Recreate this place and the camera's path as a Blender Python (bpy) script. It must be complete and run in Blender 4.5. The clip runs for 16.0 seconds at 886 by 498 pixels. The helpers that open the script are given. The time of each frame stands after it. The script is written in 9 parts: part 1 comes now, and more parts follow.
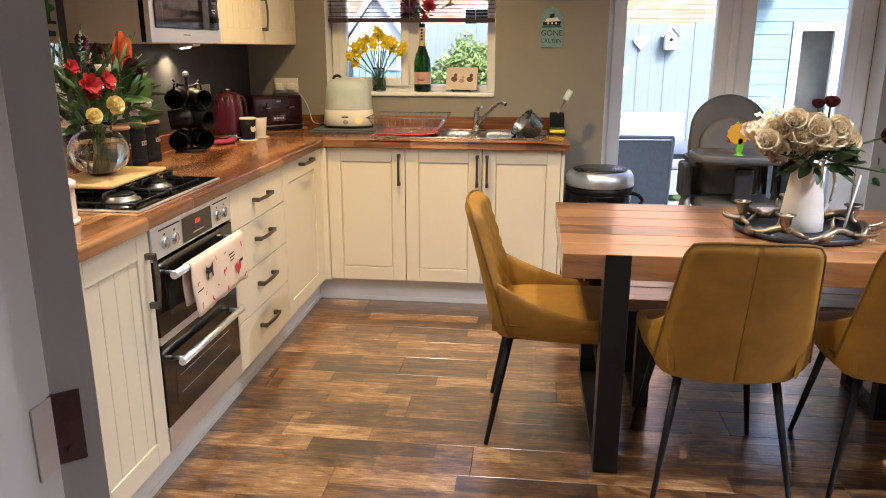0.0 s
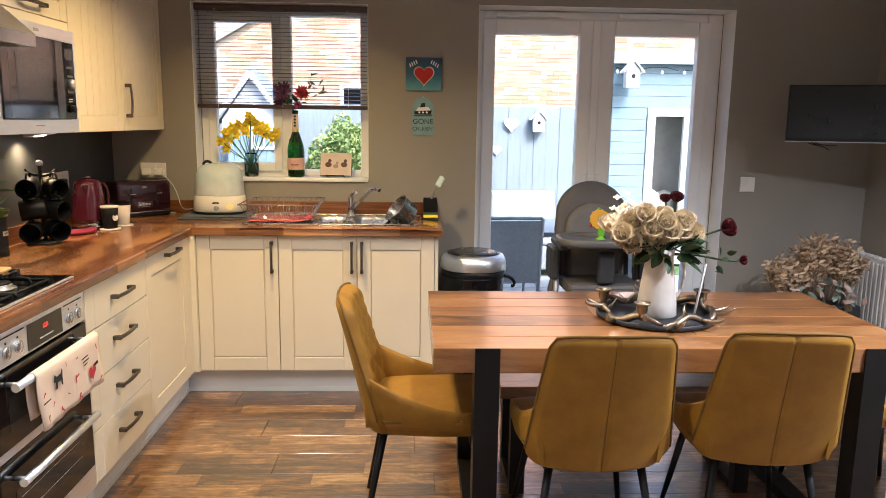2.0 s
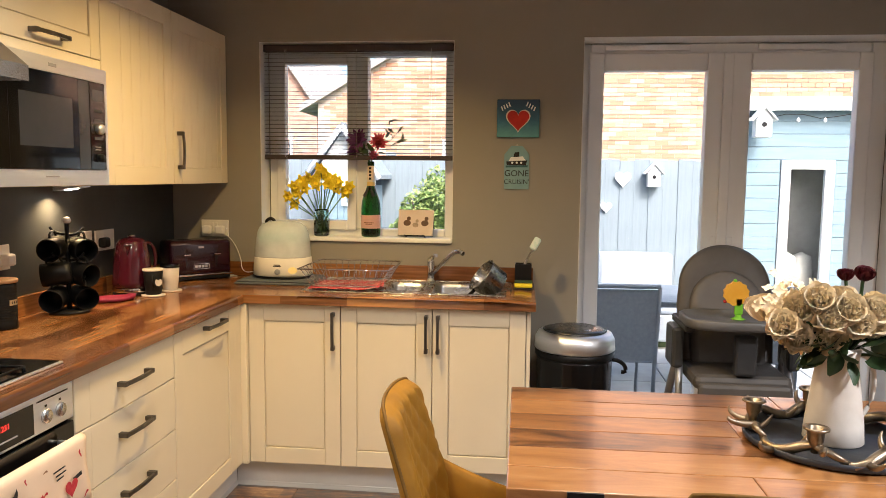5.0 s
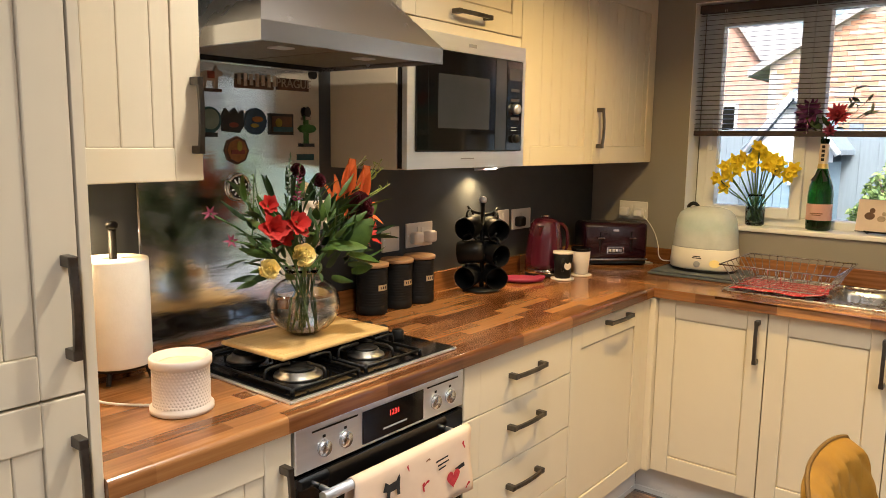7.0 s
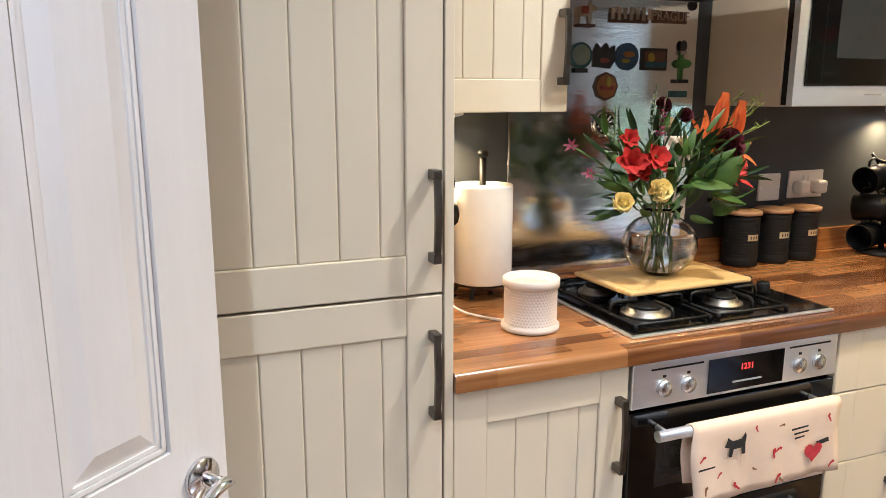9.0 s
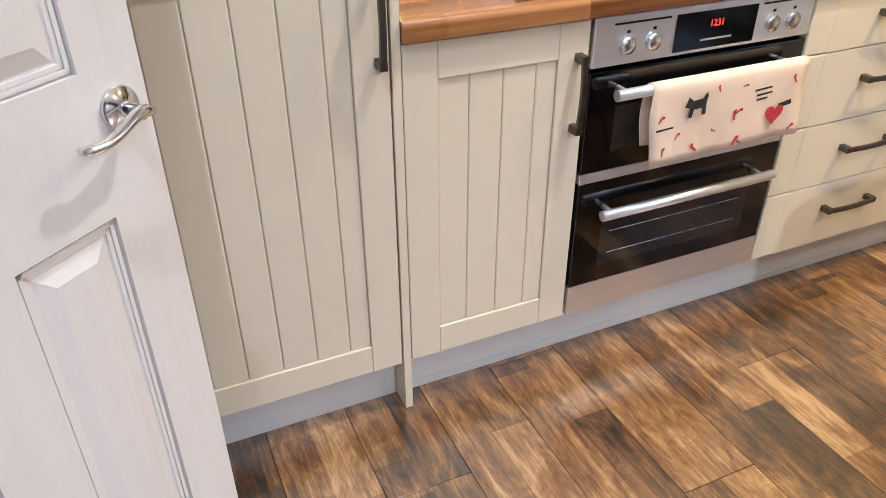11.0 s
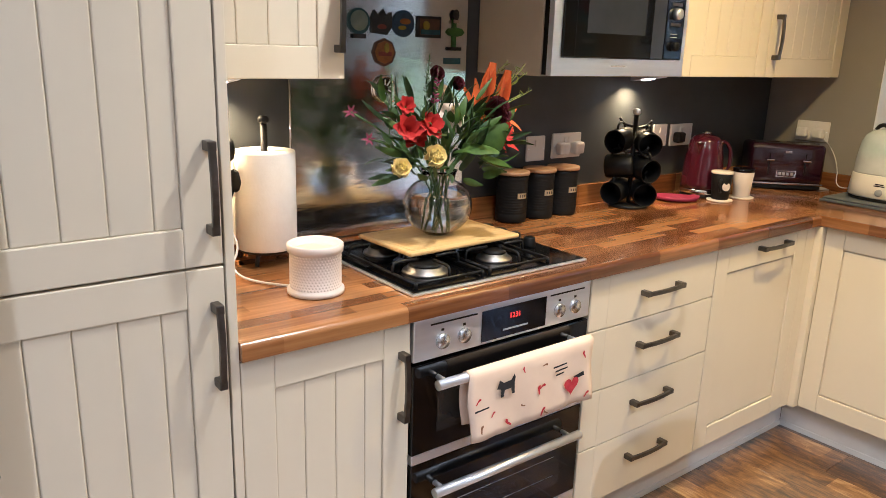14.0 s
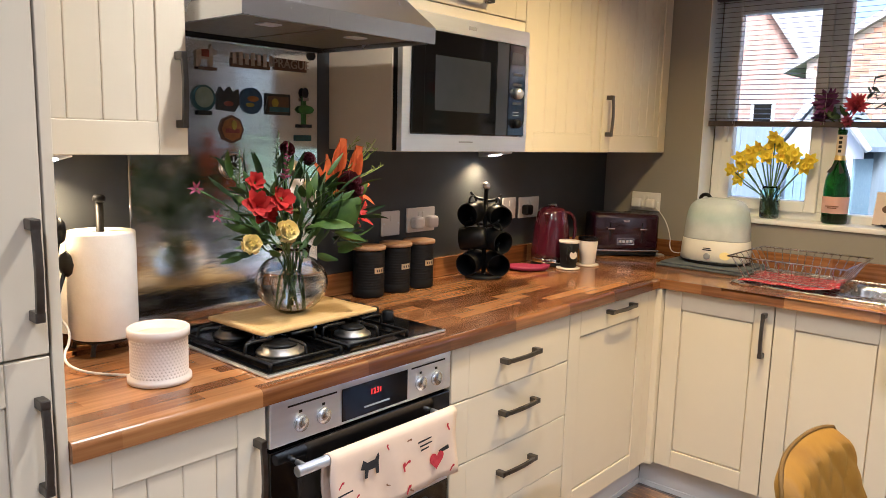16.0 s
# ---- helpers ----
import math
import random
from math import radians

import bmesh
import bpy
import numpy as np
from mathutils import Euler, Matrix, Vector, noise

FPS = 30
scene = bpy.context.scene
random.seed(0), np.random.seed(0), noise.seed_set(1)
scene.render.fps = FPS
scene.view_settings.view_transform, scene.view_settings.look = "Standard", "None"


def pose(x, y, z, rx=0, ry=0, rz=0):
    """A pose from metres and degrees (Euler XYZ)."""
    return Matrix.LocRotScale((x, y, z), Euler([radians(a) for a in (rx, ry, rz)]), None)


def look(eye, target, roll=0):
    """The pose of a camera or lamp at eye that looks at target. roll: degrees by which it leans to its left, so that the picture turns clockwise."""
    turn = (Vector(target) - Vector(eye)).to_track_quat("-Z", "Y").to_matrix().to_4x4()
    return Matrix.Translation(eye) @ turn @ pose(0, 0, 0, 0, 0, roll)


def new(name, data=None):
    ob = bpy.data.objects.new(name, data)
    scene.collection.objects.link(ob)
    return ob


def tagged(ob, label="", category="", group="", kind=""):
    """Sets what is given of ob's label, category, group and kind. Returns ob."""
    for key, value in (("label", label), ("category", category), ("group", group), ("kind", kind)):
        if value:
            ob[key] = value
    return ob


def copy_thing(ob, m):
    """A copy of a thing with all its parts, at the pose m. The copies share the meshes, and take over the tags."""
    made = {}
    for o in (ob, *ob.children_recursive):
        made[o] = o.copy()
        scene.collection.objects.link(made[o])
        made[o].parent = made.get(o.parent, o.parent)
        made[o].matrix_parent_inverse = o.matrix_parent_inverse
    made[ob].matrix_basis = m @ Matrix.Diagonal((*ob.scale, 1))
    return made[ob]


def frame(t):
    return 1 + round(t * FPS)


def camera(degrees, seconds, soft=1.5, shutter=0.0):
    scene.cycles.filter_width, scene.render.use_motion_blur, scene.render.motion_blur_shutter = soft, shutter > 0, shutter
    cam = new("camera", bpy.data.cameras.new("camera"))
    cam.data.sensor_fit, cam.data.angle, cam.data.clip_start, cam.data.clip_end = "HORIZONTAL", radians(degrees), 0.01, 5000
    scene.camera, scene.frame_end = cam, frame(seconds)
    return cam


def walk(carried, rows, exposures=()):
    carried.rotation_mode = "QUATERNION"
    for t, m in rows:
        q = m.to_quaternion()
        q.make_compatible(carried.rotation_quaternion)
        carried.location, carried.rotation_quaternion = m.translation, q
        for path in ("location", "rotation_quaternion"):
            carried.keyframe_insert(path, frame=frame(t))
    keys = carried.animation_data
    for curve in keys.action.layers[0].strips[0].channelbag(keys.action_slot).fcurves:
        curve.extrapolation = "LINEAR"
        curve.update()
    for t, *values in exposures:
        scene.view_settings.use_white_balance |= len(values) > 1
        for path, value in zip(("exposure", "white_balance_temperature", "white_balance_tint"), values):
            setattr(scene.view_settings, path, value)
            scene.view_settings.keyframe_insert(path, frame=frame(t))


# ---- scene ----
cam = camera(61.6, 16.0, soft=0.75)
PATH = [
    (0, (1.706, 0.536, 1.384), (1.484, 2.453, 0.859), 0.1),
    (0.5, (1.732, 0.545, 1.426), (1.649, 2.471, 0.891), 0.3),
    (1, (1.755, 0.545, 1.468), (1.753, 2.477, 0.951), 0.5),
    (1.5, (1.745, 0.539, 1.459), (1.8, 2.491, 1.027), 0.7),
    (2, (1.751, 0.556, 1.467), (1.835, 2.525, 1.127), 0.8),
    (2.5, (1.756, 0.587, 1.465), (1.852, 2.567, 1.202), 0.8),
    (3, (1.761, 0.636, 1.461), (1.856, 2.623, 1.254), 0.9),
    (3.2, (1.764, 0.661, 1.45), (1.847, 2.65, 1.259), 0.9),
    (5.3, (1.88, 1.296, 1.437), (1.558, 3.261, 1.241), 0.7),
    (5.5, (1.9, 1.327, 1.424), (1.488, 3.274, 1.226), 0.8),
    (6, (1.85, 1.398, 1.432), (1.188, 3.272, 1.206), 0.9),
    (6.5, (1.797, 1.476, 1.446), (0.863, 3.227, 1.195), 0.9),
    (7, (1.798, 1.553, 1.485), (0.558, 3.095, 1.196), 0.8),
    (7.5, (1.824, 1.591, 1.519), (0.261, 2.804, 1.23), 0.5),
    (8, (1.851, 1.6, 1.561), (0.113, 2.544, 1.269), 0.5),
    (8.5, (1.847, 1.605, 1.521), (0.038, 2.404, 1.222), 0.5),
    (9, (1.837, 1.607, 1.43), (0.021, 2.338, 1.019), 0.1),
    (9.5, (1.758, 1.629, 1.337), (0.071, 2.335, 0.529), 0.3),
    (10, (1.788, 1.644, 1.25), (0.176, 2.301, 0.265), -1.2),
    (10.2, (1.797, 1.648, 1.247), (0.216, 2.302, 0.214), -1.1),
    (12.3, (1.863, 1.659, 1.334), (0.326, 2.44, 0.321), -0.5),
    (12.5, (1.86, 1.655, 1.349), (0.315, 2.477, 0.381), -0.4),
    (13, (1.876, 1.636, 1.369), (0.304, 2.58, 0.569), -0.0),
    (13.5, (1.888, 1.612, 1.387), (0.319, 2.693, 0.779), 0.2),
    (14, (1.889, 1.613, 1.464), (0.366, 2.801, 0.944), 1.8),
    (14.5, (1.887, 1.612, 1.466), (0.415, 2.903, 1.055), 1.7),
    (15, (1.883, 1.617, 1.455), (0.47, 2.991, 1.114), 1.5),
    (15.5, (1.881, 1.625, 1.444), (0.527, 3.063, 1.135), 1.5),
    (16, (1.886, 1.634, 1.445), (0.579, 3.118, 1.145), 1.5),
]
EXPOSURES = [(0, 1.88, 5500, 13), (2, 1.88, 5500, 13), (3.2, 1.85, 5600, 13), (5.5, 1.74, 6100, 12), (6.5, 1.70, 6050, 10), (8, 1.84, 5500, 10), (9, 1.94, 5200, 10), (10.2, 1.95, 5100, 11),
             (12.3, 1.96, 5150, 12), (13.5, 1.94, 5150, 12), (14.5, 1.86, 5100, 13), (16, 1.84, 5100, 13)]
walk(cam, [(t, look(eye, target, roll)) for t, eye, target, roll in PATH], EXPOSURES)

# ---- world, sun, large lights ----
world = bpy.data.worlds.new("sky")
scene.world = world
world.use_nodes = True
wn = world.node_tree
sky = wn.nodes.new("ShaderNodeTexSky")
sky.sky_type, sky.sun_disc = "NISHITA", False
sky.sun_elevation, sky.sun_rotation = radians(42), radians(150)
sky.dust_density, sky.ozone_density, sky.air_density = 6.0, 0.6, 1.0
wn.links.new(sky.outputs["Color"], wn.nodes["Background"].inputs["Color"])
wn.nodes["Background"].inputs["Strength"].default_value = 0.15
sun_data = bpy.data.lights.new("sun", "SUN")
sun_data.energy, sun_data.angle, sun_data.color = 1.7, radians(14), (1.0, 0.96, 0.9)
sun = new("sun", sun_data)
sun.matrix_world = look((0, 0, 12), (-2.0, 3.4, 8.0))

WARM = (1.0, 0.86, 0.66)
AMBER = (1.0, 0.65, 0.22)
SOFT_WHITE = (1.0, 0.965, 0.945)


def disk_lamp(name, x, y, z, power, size, spread=150, color=WARM):
    """A downward disk of light just under its fitting."""
    d = bpy.data.lights.new(name, "AREA")
    d.shape, d.size, d.energy, d.color, d.spread = "DISK", size, power, color, radians(spread)
    ob = new(name, d)
    ob.location = (x, y, z)
    return ob


# ---- materials ----
def nodes_of(name):
    m = bpy.data.materials.new(name)
    m.use_nodes = True
    t = m.node_tree
    return m, t, t.nodes["Principled BSDF"]


def link(t, a, b):
    t.links.new(a, b)


def noise_node(t, scale, detail=4.0, rough=0.6, stretch=(1, 1, 1), coords="Object"):
    c = t.nodes.new("ShaderNodeTexCoord")
    mp = t.nodes.new("ShaderNodeMapping")
    mp.inputs["Scale"].default_value = stretch
    n = t.nodes.new("ShaderNodeTexNoise")
    n.inputs["Scale"].default_value = scale
    n.inputs["Detail"].default_value = detail
    n.inputs["Roughness"].default_value = rough
    link(t, c.outputs[coords], mp.inputs["Vector"])
    link(t, mp.outputs["Vector"], n.inputs["Vector"])
    return n


def ramp_node(t, src, stops):
    r = t.nodes.new("ShaderNodeValToRGB")
    e = r.color_ramp.elements
    while len(e) < len(stops):
        e.new(0.5)
    for el, (p, c) in zip(e, stops):
        el.position, el.color = p, (*c, 1)
    link(t, src, r.inputs["Fac"])
    return r


def add_bump(t, b, src, strength, distance=0.002):
    n = t.nodes.new("ShaderNodeBump")
    n.inputs["Strength"].default_value = strength
    n.inputs["Distance"].default_value = distance
    link(t, src, n.inputs["Height"])
    link(t, n.outputs["Normal"], b.inputs["Normal"])


def surf(name, c1, c2, scale=6.0, rough=0.5, metal=0.0, bump=0.15, fine=180.0, stretch=(1, 1, 1), dist=0.001,
         rough2=None, coat=0.0, sheen=0.0, lo=0.3, hi=0.7):
    """A surface that varies between two colours at a broad scale, with fine relief and uneven gloss."""
    m, t, b = nodes_of(name)
    n = noise_node(t, scale, 5, 0.62, stretch)
    r = ramp_node(t, n.outputs["Fac"], [(lo, c1), (hi, c2)])
    link(t, r.outputs["Color"], b.inputs["Base Color"])
    g = noise_node(t, fine, 3, 0.6, stretch)
    if bump:
        add_bump(t, b, g.outputs["Fac"], bump, dist)
    mr = t.nodes.new("ShaderNodeMapRange")
    mr.inputs["From Min"].default_value, mr.inputs["From Max"].default_value = 0.3, 0.7
    mr.inputs["To Min"].default_value = rough
    mr.inputs["To Max"].default_value = rough + 0.12 if rough2 is None else rough2
    n2 = noise_node(t, scale * 3.1, 4, 0.7, stretch)
    link(t, n2.outputs["Fac"], mr.inputs["Value"])
    link(t, mr.outputs["Result"], b.inputs["Roughness"])
    b.inputs["Metallic"].default_value = metal
    b.inputs["Coat Weight"].default_value = coat
    b.inputs["Sheen Weight"].default_value = sheen
    return m


def glass(name, color=(1, 1, 1), rough=0.0, ior=1.45):
    m, t, b = nodes_of(name)
    b.inputs["Base Color"].default_value = (*color, 1)
    b.inputs["Roughness"].default_value = rough
    b.inputs["Transmission Weight"].default_value = 1.0
    b.inputs["IOR"].default_value = ior
    return m


def glow(name, color, strength):
    m, t, b = nodes_of(name)
    b.inputs["Base Color"].default_value = (*color, 1)
    b.inputs["Emission Color"].default_value = (*color, 1)
    b.inputs["Emission Strength"].default_value = strength
    return m


def wood_staves(name, along, length, width, tones, rough=0.32, joint=0.0):
    """Laminate printed as wood staves that run along x or y."""
    m, t, b = nodes_of(name)
    c = t.nodes.new("ShaderNodeTexCoord")
    mp = t.nodes.new("ShaderNodeMapping")
    if along == "y":
        mp.inputs["Rotation"].default_value = (0, 0, radians(90))
    link(t, c.outputs["Object"], mp.inputs["Vector"])
    k = t.nodes.new("ShaderNodeTexBrick")
    k.offset, k.offset_frequency, k.squash = 0.37, 2, 1.0
    k.inputs["Scale"].default_value = 1.0
    k.inputs["Brick Width"].default_value, k.inputs["Row Height"].default_value = length, width
    k.inputs["Mortar Size"].default_value = joint
    k.inputs["Color1"].default_value, k.inputs["Color2"].default_value = (0, 0, 0, 1), (1, 1, 1, 1)
    link(t, mp.outputs["Vector"], k.inputs["Vector"])
    g = t.nodes.new("ShaderNodeTexNoise")
    gm = t.nodes.new("ShaderNodeMapping")
    gm.inputs["Scale"].default_value = (3, 60, 60)
    link(t, mp.outputs["Vector"], gm.inputs["Vector"])
    link(t, gm.outputs["Vector"], g.inputs["Vector"])
    g.inputs["Scale"].default_value, g.inputs["Detail"].default_value = 1.6, 6
    mix = t.nodes.new("ShaderNodeMath")
    mix.operation = "MULTIPLY_ADD"
    mix.inputs[1].default_value = 0.55
    sc = t.nodes.new("ShaderNodeMath")
    sc.operation = "MULTIPLY"
    sc.inputs[1].default_value = 0.55
    link(t, g.outputs["Fac"], sc.inputs[0])
    link(t, k.outputs["Color"], mix.inputs[0])
    link(t, sc.outputs[0], mix.inputs[2])
    r = ramp_node(t, mix.outputs[0], tones)
    link(t, r.outputs["Color"], b.inputs["Base Color"])
    b.inputs["Roughness"].default_value = rough
    b.inputs["Coat Weight"].default_value, b.inputs["Coat Roughness"].default_value = 0.4, 0.10
    add_bump(t, b, g.outputs["Fac"], 0.12, 0.001)
    return m


def wood_grain(name, along, tones, rough=0.4, per_object=False, scale=1.0, across=16, swirl=0.5):
    m, t, b = nodes_of(name)
    c = t.nodes.new("ShaderNodeTexCoord")
    mp = t.nodes.new("ShaderNodeMapping")
    mp.inputs["Scale"].default_value = {"x": (1.3, across, across), "y": (across, 1.3, across), "z": (across, across, 1.3)}[along]
    link(t, c.outputs["Object"], mp.inputs["Vector"])
    n = t.nodes.new("ShaderNodeTexNoise")
    n.noise_dimensions = "4D"
    n.inputs["Scale"].default_value, n.inputs["Detail"].default_value = scale, 9
    n.inputs["Roughness"].default_value, n.inputs["Distortion"].default_value = 0.68, swirl
    link(t, mp.outputs["Vector"], n.inputs["Vector"])
    fac = n.outputs["Fac"]
    if per_object:
        o = t.nodes.new("ShaderNodeObjectInfo")
        w = t.nodes.new("ShaderNodeMath")
        w.operation = "MULTIPLY"
        w.inputs[1].default_value = 37.0
        link(t, o.outputs["Random"], w.inputs[0])
        link(t, w.outputs[0], n.inputs["W"])
        a = t.nodes.new("ShaderNodeMath")
        a.operation = "MULTIPLY_ADD"
        a.inputs[1].default_value = 0.26
        a.inputs[2].default_value = -0.13
        link(t, o.outputs["Random"], a.inputs[0])
        s = t.nodes.new("ShaderNodeMath")
        link(t, fac, s.inputs[0])
        link(t, a.outputs[0], s.inputs[1])
        fac = s.outputs[0]
    r = ramp_node(t, fac, tones)
    link(t, r.outputs["Color"], b.inputs["Base Color"])
    mr = t.nodes.new("ShaderNodeMapRange")
    mr.inputs["To Min"].default_value, mr.inputs["To Max"].default_value = rough - 0.1, rough + 0.15
    link(t, n.outputs["Fac"], mr.inputs["Value"])
    link(t, mr.outputs["Result"], b.inputs["Roughness"])
    add_bump(t, b, n.outputs["Fac"], 0.25, 0.002)
    return m


def rustic_floor():
    """Worn dark-edged oak boards: long grain, cloudy patches, dark streaks and a satin finish."""
    m, t, b = nodes_of("floor_wood")
    c = t.nodes.new("ShaderNodeTexCoord")
    o = t.nodes.new("ShaderNodeObjectInfo")
    w = t.nodes.new("ShaderNodeMath")
    w.operation = "MULTIPLY"
    w.inputs[1].default_value = 53.0
    link(t, o.outputs["Random"], w.inputs[0])

    def grain(stretch, scale, detail, rough, distort):
        mp = t.nodes.new("ShaderNodeMapping")
        mp.inputs["Scale"].default_value = stretch
        link(t, c.outputs["Object"], mp.inputs["Vector"])
        n = t.nodes.new("ShaderNodeTexNoise")
        n.noise_dimensions = "4D"
        n.inputs["Scale"].default_value, n.inputs["Detail"].default_value = scale, detail
        n.inputs["Roughness"].default_value, n.inputs["Distortion"].default_value = rough, distort
        link(t, mp.outputs["Vector"], n.inputs["Vector"])
        link(t, w.outputs[0], n.inputs["W"])
        return n.outputs["Fac"]

    def math_node(op, a, k1, k2=None):
        n = t.nodes.new("ShaderNodeMath")
        n.operation = op
        link(t, a, n.inputs[0])
        n.inputs[1].default_value = k1
        if k2 is not None:
            if isinstance(k2, float):
                n.inputs[2].default_value = k2
            else:
                link(t, k2, n.inputs[2])
        return n.outputs[0]
    patches = grain((5.0, 12.0, 1), 1.0, 7, 0.72, 1.4)
    streaks = grain((3.6, 52.0, 1), 1.0, 7, 0.7, 1.1)
    fine = grain((14.0, 190.0, 1), 1.0, 4, 0.6, 0.2)
    slide = t.nodes.new("ShaderNodeCombineXYZ")
    link(t, math_node("MULTIPLY", o.outputs["Random"], 9.7), slide.inputs["X"])
    moved = t.nodes.new("ShaderNodeVectorMath")
    link(t, c.outputs["Object"], moved.inputs[0])
    link(t, slide.outputs[0], moved.inputs[1])
    strip = t.nodes.new("ShaderNodeTexBrick")
    strip.offset, strip.squash = 0.43, 1.0
    for nm, v in (("Scale", 1.0), ("Brick Width", 0.46), ("Row Height", 0.095), ("Mortar Size", 0.0)):
        strip.inputs[nm].default_value = v
    strip.inputs["Color1"].default_value, strip.inputs["Color2"].default_value = (0, 0, 0, 1), (1, 1, 1, 1)
    link(t, moved.outputs[0], strip.inputs["Vector"])
    tone = math_node("MULTIPLY_ADD", patches, 0.95, math_node("MULTIPLY_ADD", streaks, 0.58, math_node("MULTIPLY_ADD", fine, 0.30, math_node("MULTIPLY_ADD", strip.outputs["Color"], 0.28, -0.555))))
    r = ramp_node(t, tone, [(0.28, (0.012, 0.006, 0.003)), (0.40, (0.068, 0.028, 0.008)), (0.50, (0.155, 0.069, 0.018)), (0.60, (0.26, 0.126, 0.037)), (0.74, (0.47, 0.29, 0.125))])
    link(t, r.outputs["Color"], b.inputs["Base Color"])
    mr = t.nodes.new("ShaderNodeMapRange")
    mr.inputs["From Min"].default_value, mr.inputs["From Max"].default_value = 0.3, 0.7
    mr.inputs["To Min"].default_value, mr.inputs["To Max"].default_value = 0.3, 0.46
    link(t, patches, mr.inputs["Value"])
    link(t, mr.outputs["Result"], b.inputs["Roughness"])
    b.inputs["Specular IOR Level"].default_value = 0.75
    b.inputs["Coat Weight"].default_value, b.inputs["Coat IOR"].default_value, b.inputs["Coat Roughness"].default_value = 1.0, 2.0, 0.2
    add_bump(t, b, streaks, 0.3, 0.0015)
    return m


M = {}
M["wall"] = surf("greige_paint", (0.265, 0.245, 0.21), (0.285, 0.262, 0.226), 2.0, 0.75, bump=0.25, fine=260, dist=0.0006)
M["slate"] = surf("slate_paint", (0.040, 0.046, 0.051), (0.05, 0.057, 0.063), 2.0, 0.5, bump=0.15, fine=240)
M["ceiling"] = surf("white_ceiling", (0.74, 0.73, 0.70), (0.79, 0.78, 0.75), 1.5, 0.85, bump=0.2, fine=200)
M["white"] = surf("white_gloss_paint", (0.76, 0.75, 0.73), (0.82, 0.81, 0.79), 3.0, 0.28, bump=0.05, fine=90)
M["upvc"] = surf("white_upvc", (0.78, 0.79, 0.80), (0.83, 0.84, 0.85), 3.0, 0.3, bump=0.03)
M["cream"] = surf("cream_cabinet", (0.71, 0.63, 0.475), (0.75, 0.67, 0.51), 2.2, 0.38, bump=0.04, fine=120)
M["carcass"] = surf("cream_carcass", (0.58, 0.50, 0.37), (0.62, 0.54, 0.40), 3.0, 0.45, bump=0.05)
M["plinth"] = surf("plinth_cream", (0.62, 0.61, 0.58), (0.68, 0.67, 0.64), 3.0, 0.4, bump=0.05)
TONES = [(0.14, (0.05, 0.016, 0.005)), (0.40, (0.14, 0.050, 0.014)), (0.62, (0.27, 0.112, 0.034)), (0.88, (0.42, 0.20, 0.07))]
M["worktop_y"] = wood_staves("stave_worktop_y", "y", 0.30, 0.042, TONES, 0.26)
M["worktop_x"] = wood_staves("stave_worktop_x", "x", 0.30, 0.042, TONES, 0.26)
M["table_wood"] = wood_grain("table_wood", "x", [(0.26, (0.05, 0.018, 0.006)), (0.40, (0.20, 0.080, 0.024)), (0.58, (0.33, 0.148, 0.046)), (0.85, (0.46, 0.245, 0.10))], 0.32, per_object=True, scale=1.9, across=6, swirl=1.2)
M["table_wood"].node_tree.nodes["Principled BSDF"].inputs["Coat Weight"].default_value = 0.9
M["table_wood"].node_tree.nodes["Principled BSDF"].inputs["Coat Roughness"].default_value = 0.14
M["floor_wood"] = rustic_floor()
M["black_metal"] = surf("black_steel", (0.004, 0.004, 0.0045), (0.008, 0.008, 0.008), 8, 0.38, bump=0.08, fine=300)
M["black_plastic"] = surf("black_plastic", (0.004, 0.004, 0.004), (0.008, 0.008, 0.0085), 8, 0.35, bump=0.05)
M["black_glass"] = surf("black_glass", (0.002, 0.002, 0.0022), (0.003, 0.003, 0.0034), 4, 0.06, bump=0.0, rough2=0.1)
M["steel"] = surf("brushed_steel", (0.84, 0.86, 0.89), (0.90, 0.92, 0.95), 4, 0.36, metal=1.0, bump=0.02, fine=60, stretch=(1, 1, 18))
M["splash_steel"] = surf("splashback_steel", (0.84, 0.85, 0.87), (0.92, 0.93, 0.95), 1.5, 0.10, metal=1.0, bump=0.15, fine=5, dist=0.006, stretch=(1, 1, 5), rough2=0.2)
M["hood_steel"] = surf("hood_steel", (0.62, 0.63, 0.65), (0.70, 0.71, 0.73), 2, 0.25, metal=1.0, bump=0.0, rough2=0.28)
M["burner_steel"] = surf("burner_steel", (0.20, 0.19, 0.18), (0.30, 0.29, 0.27), 20, 0.35, metal=1.0, bump=0.1)
M["sink_steel"] = surf("sink_steel", (0.50, 0.50, 0.50), (0.58, 0.58, 0.58), 5, 0.22, metal=1.0, bump=0.05, fine=80)
M["chrome"] = surf("chrome", (0.68, 0.68, 0.69), (0.75, 0.75, 0.76), 4, 0.06, metal=1.0, bump=0.0, rough2=0.12)
M["pewter"] = surf("pewter_handle", (0.10, 0.09, 0.08), (0.17, 0.155, 0.14), 25, 0.30, metal=1.0, bump=0.05)
M["mustard"] = surf("mustard_velvet", (0.215, 0.095, 0.0015), (0.33, 0.155, 0.003), 7, 0.6, bump=0.4, fine=420, dist=0.0006, sheen=0.12)
M["mustard"].node_tree.nodes["Principled BSDF"].inputs["Sheen Tint"].default_value = (0.9, 0.62, 0.08, 1)
for k in ("black_metal", "black_plastic"):
    M[k].node_tree.nodes["Principled BSDF"].inputs["Specular IOR Level"].default_value = 0.3
M["clear"] = glass("clear_glass", (1, 1, 1))
M["pane"] = glass("window_glass", (0.98, 1, 0.99), ior=1.02)


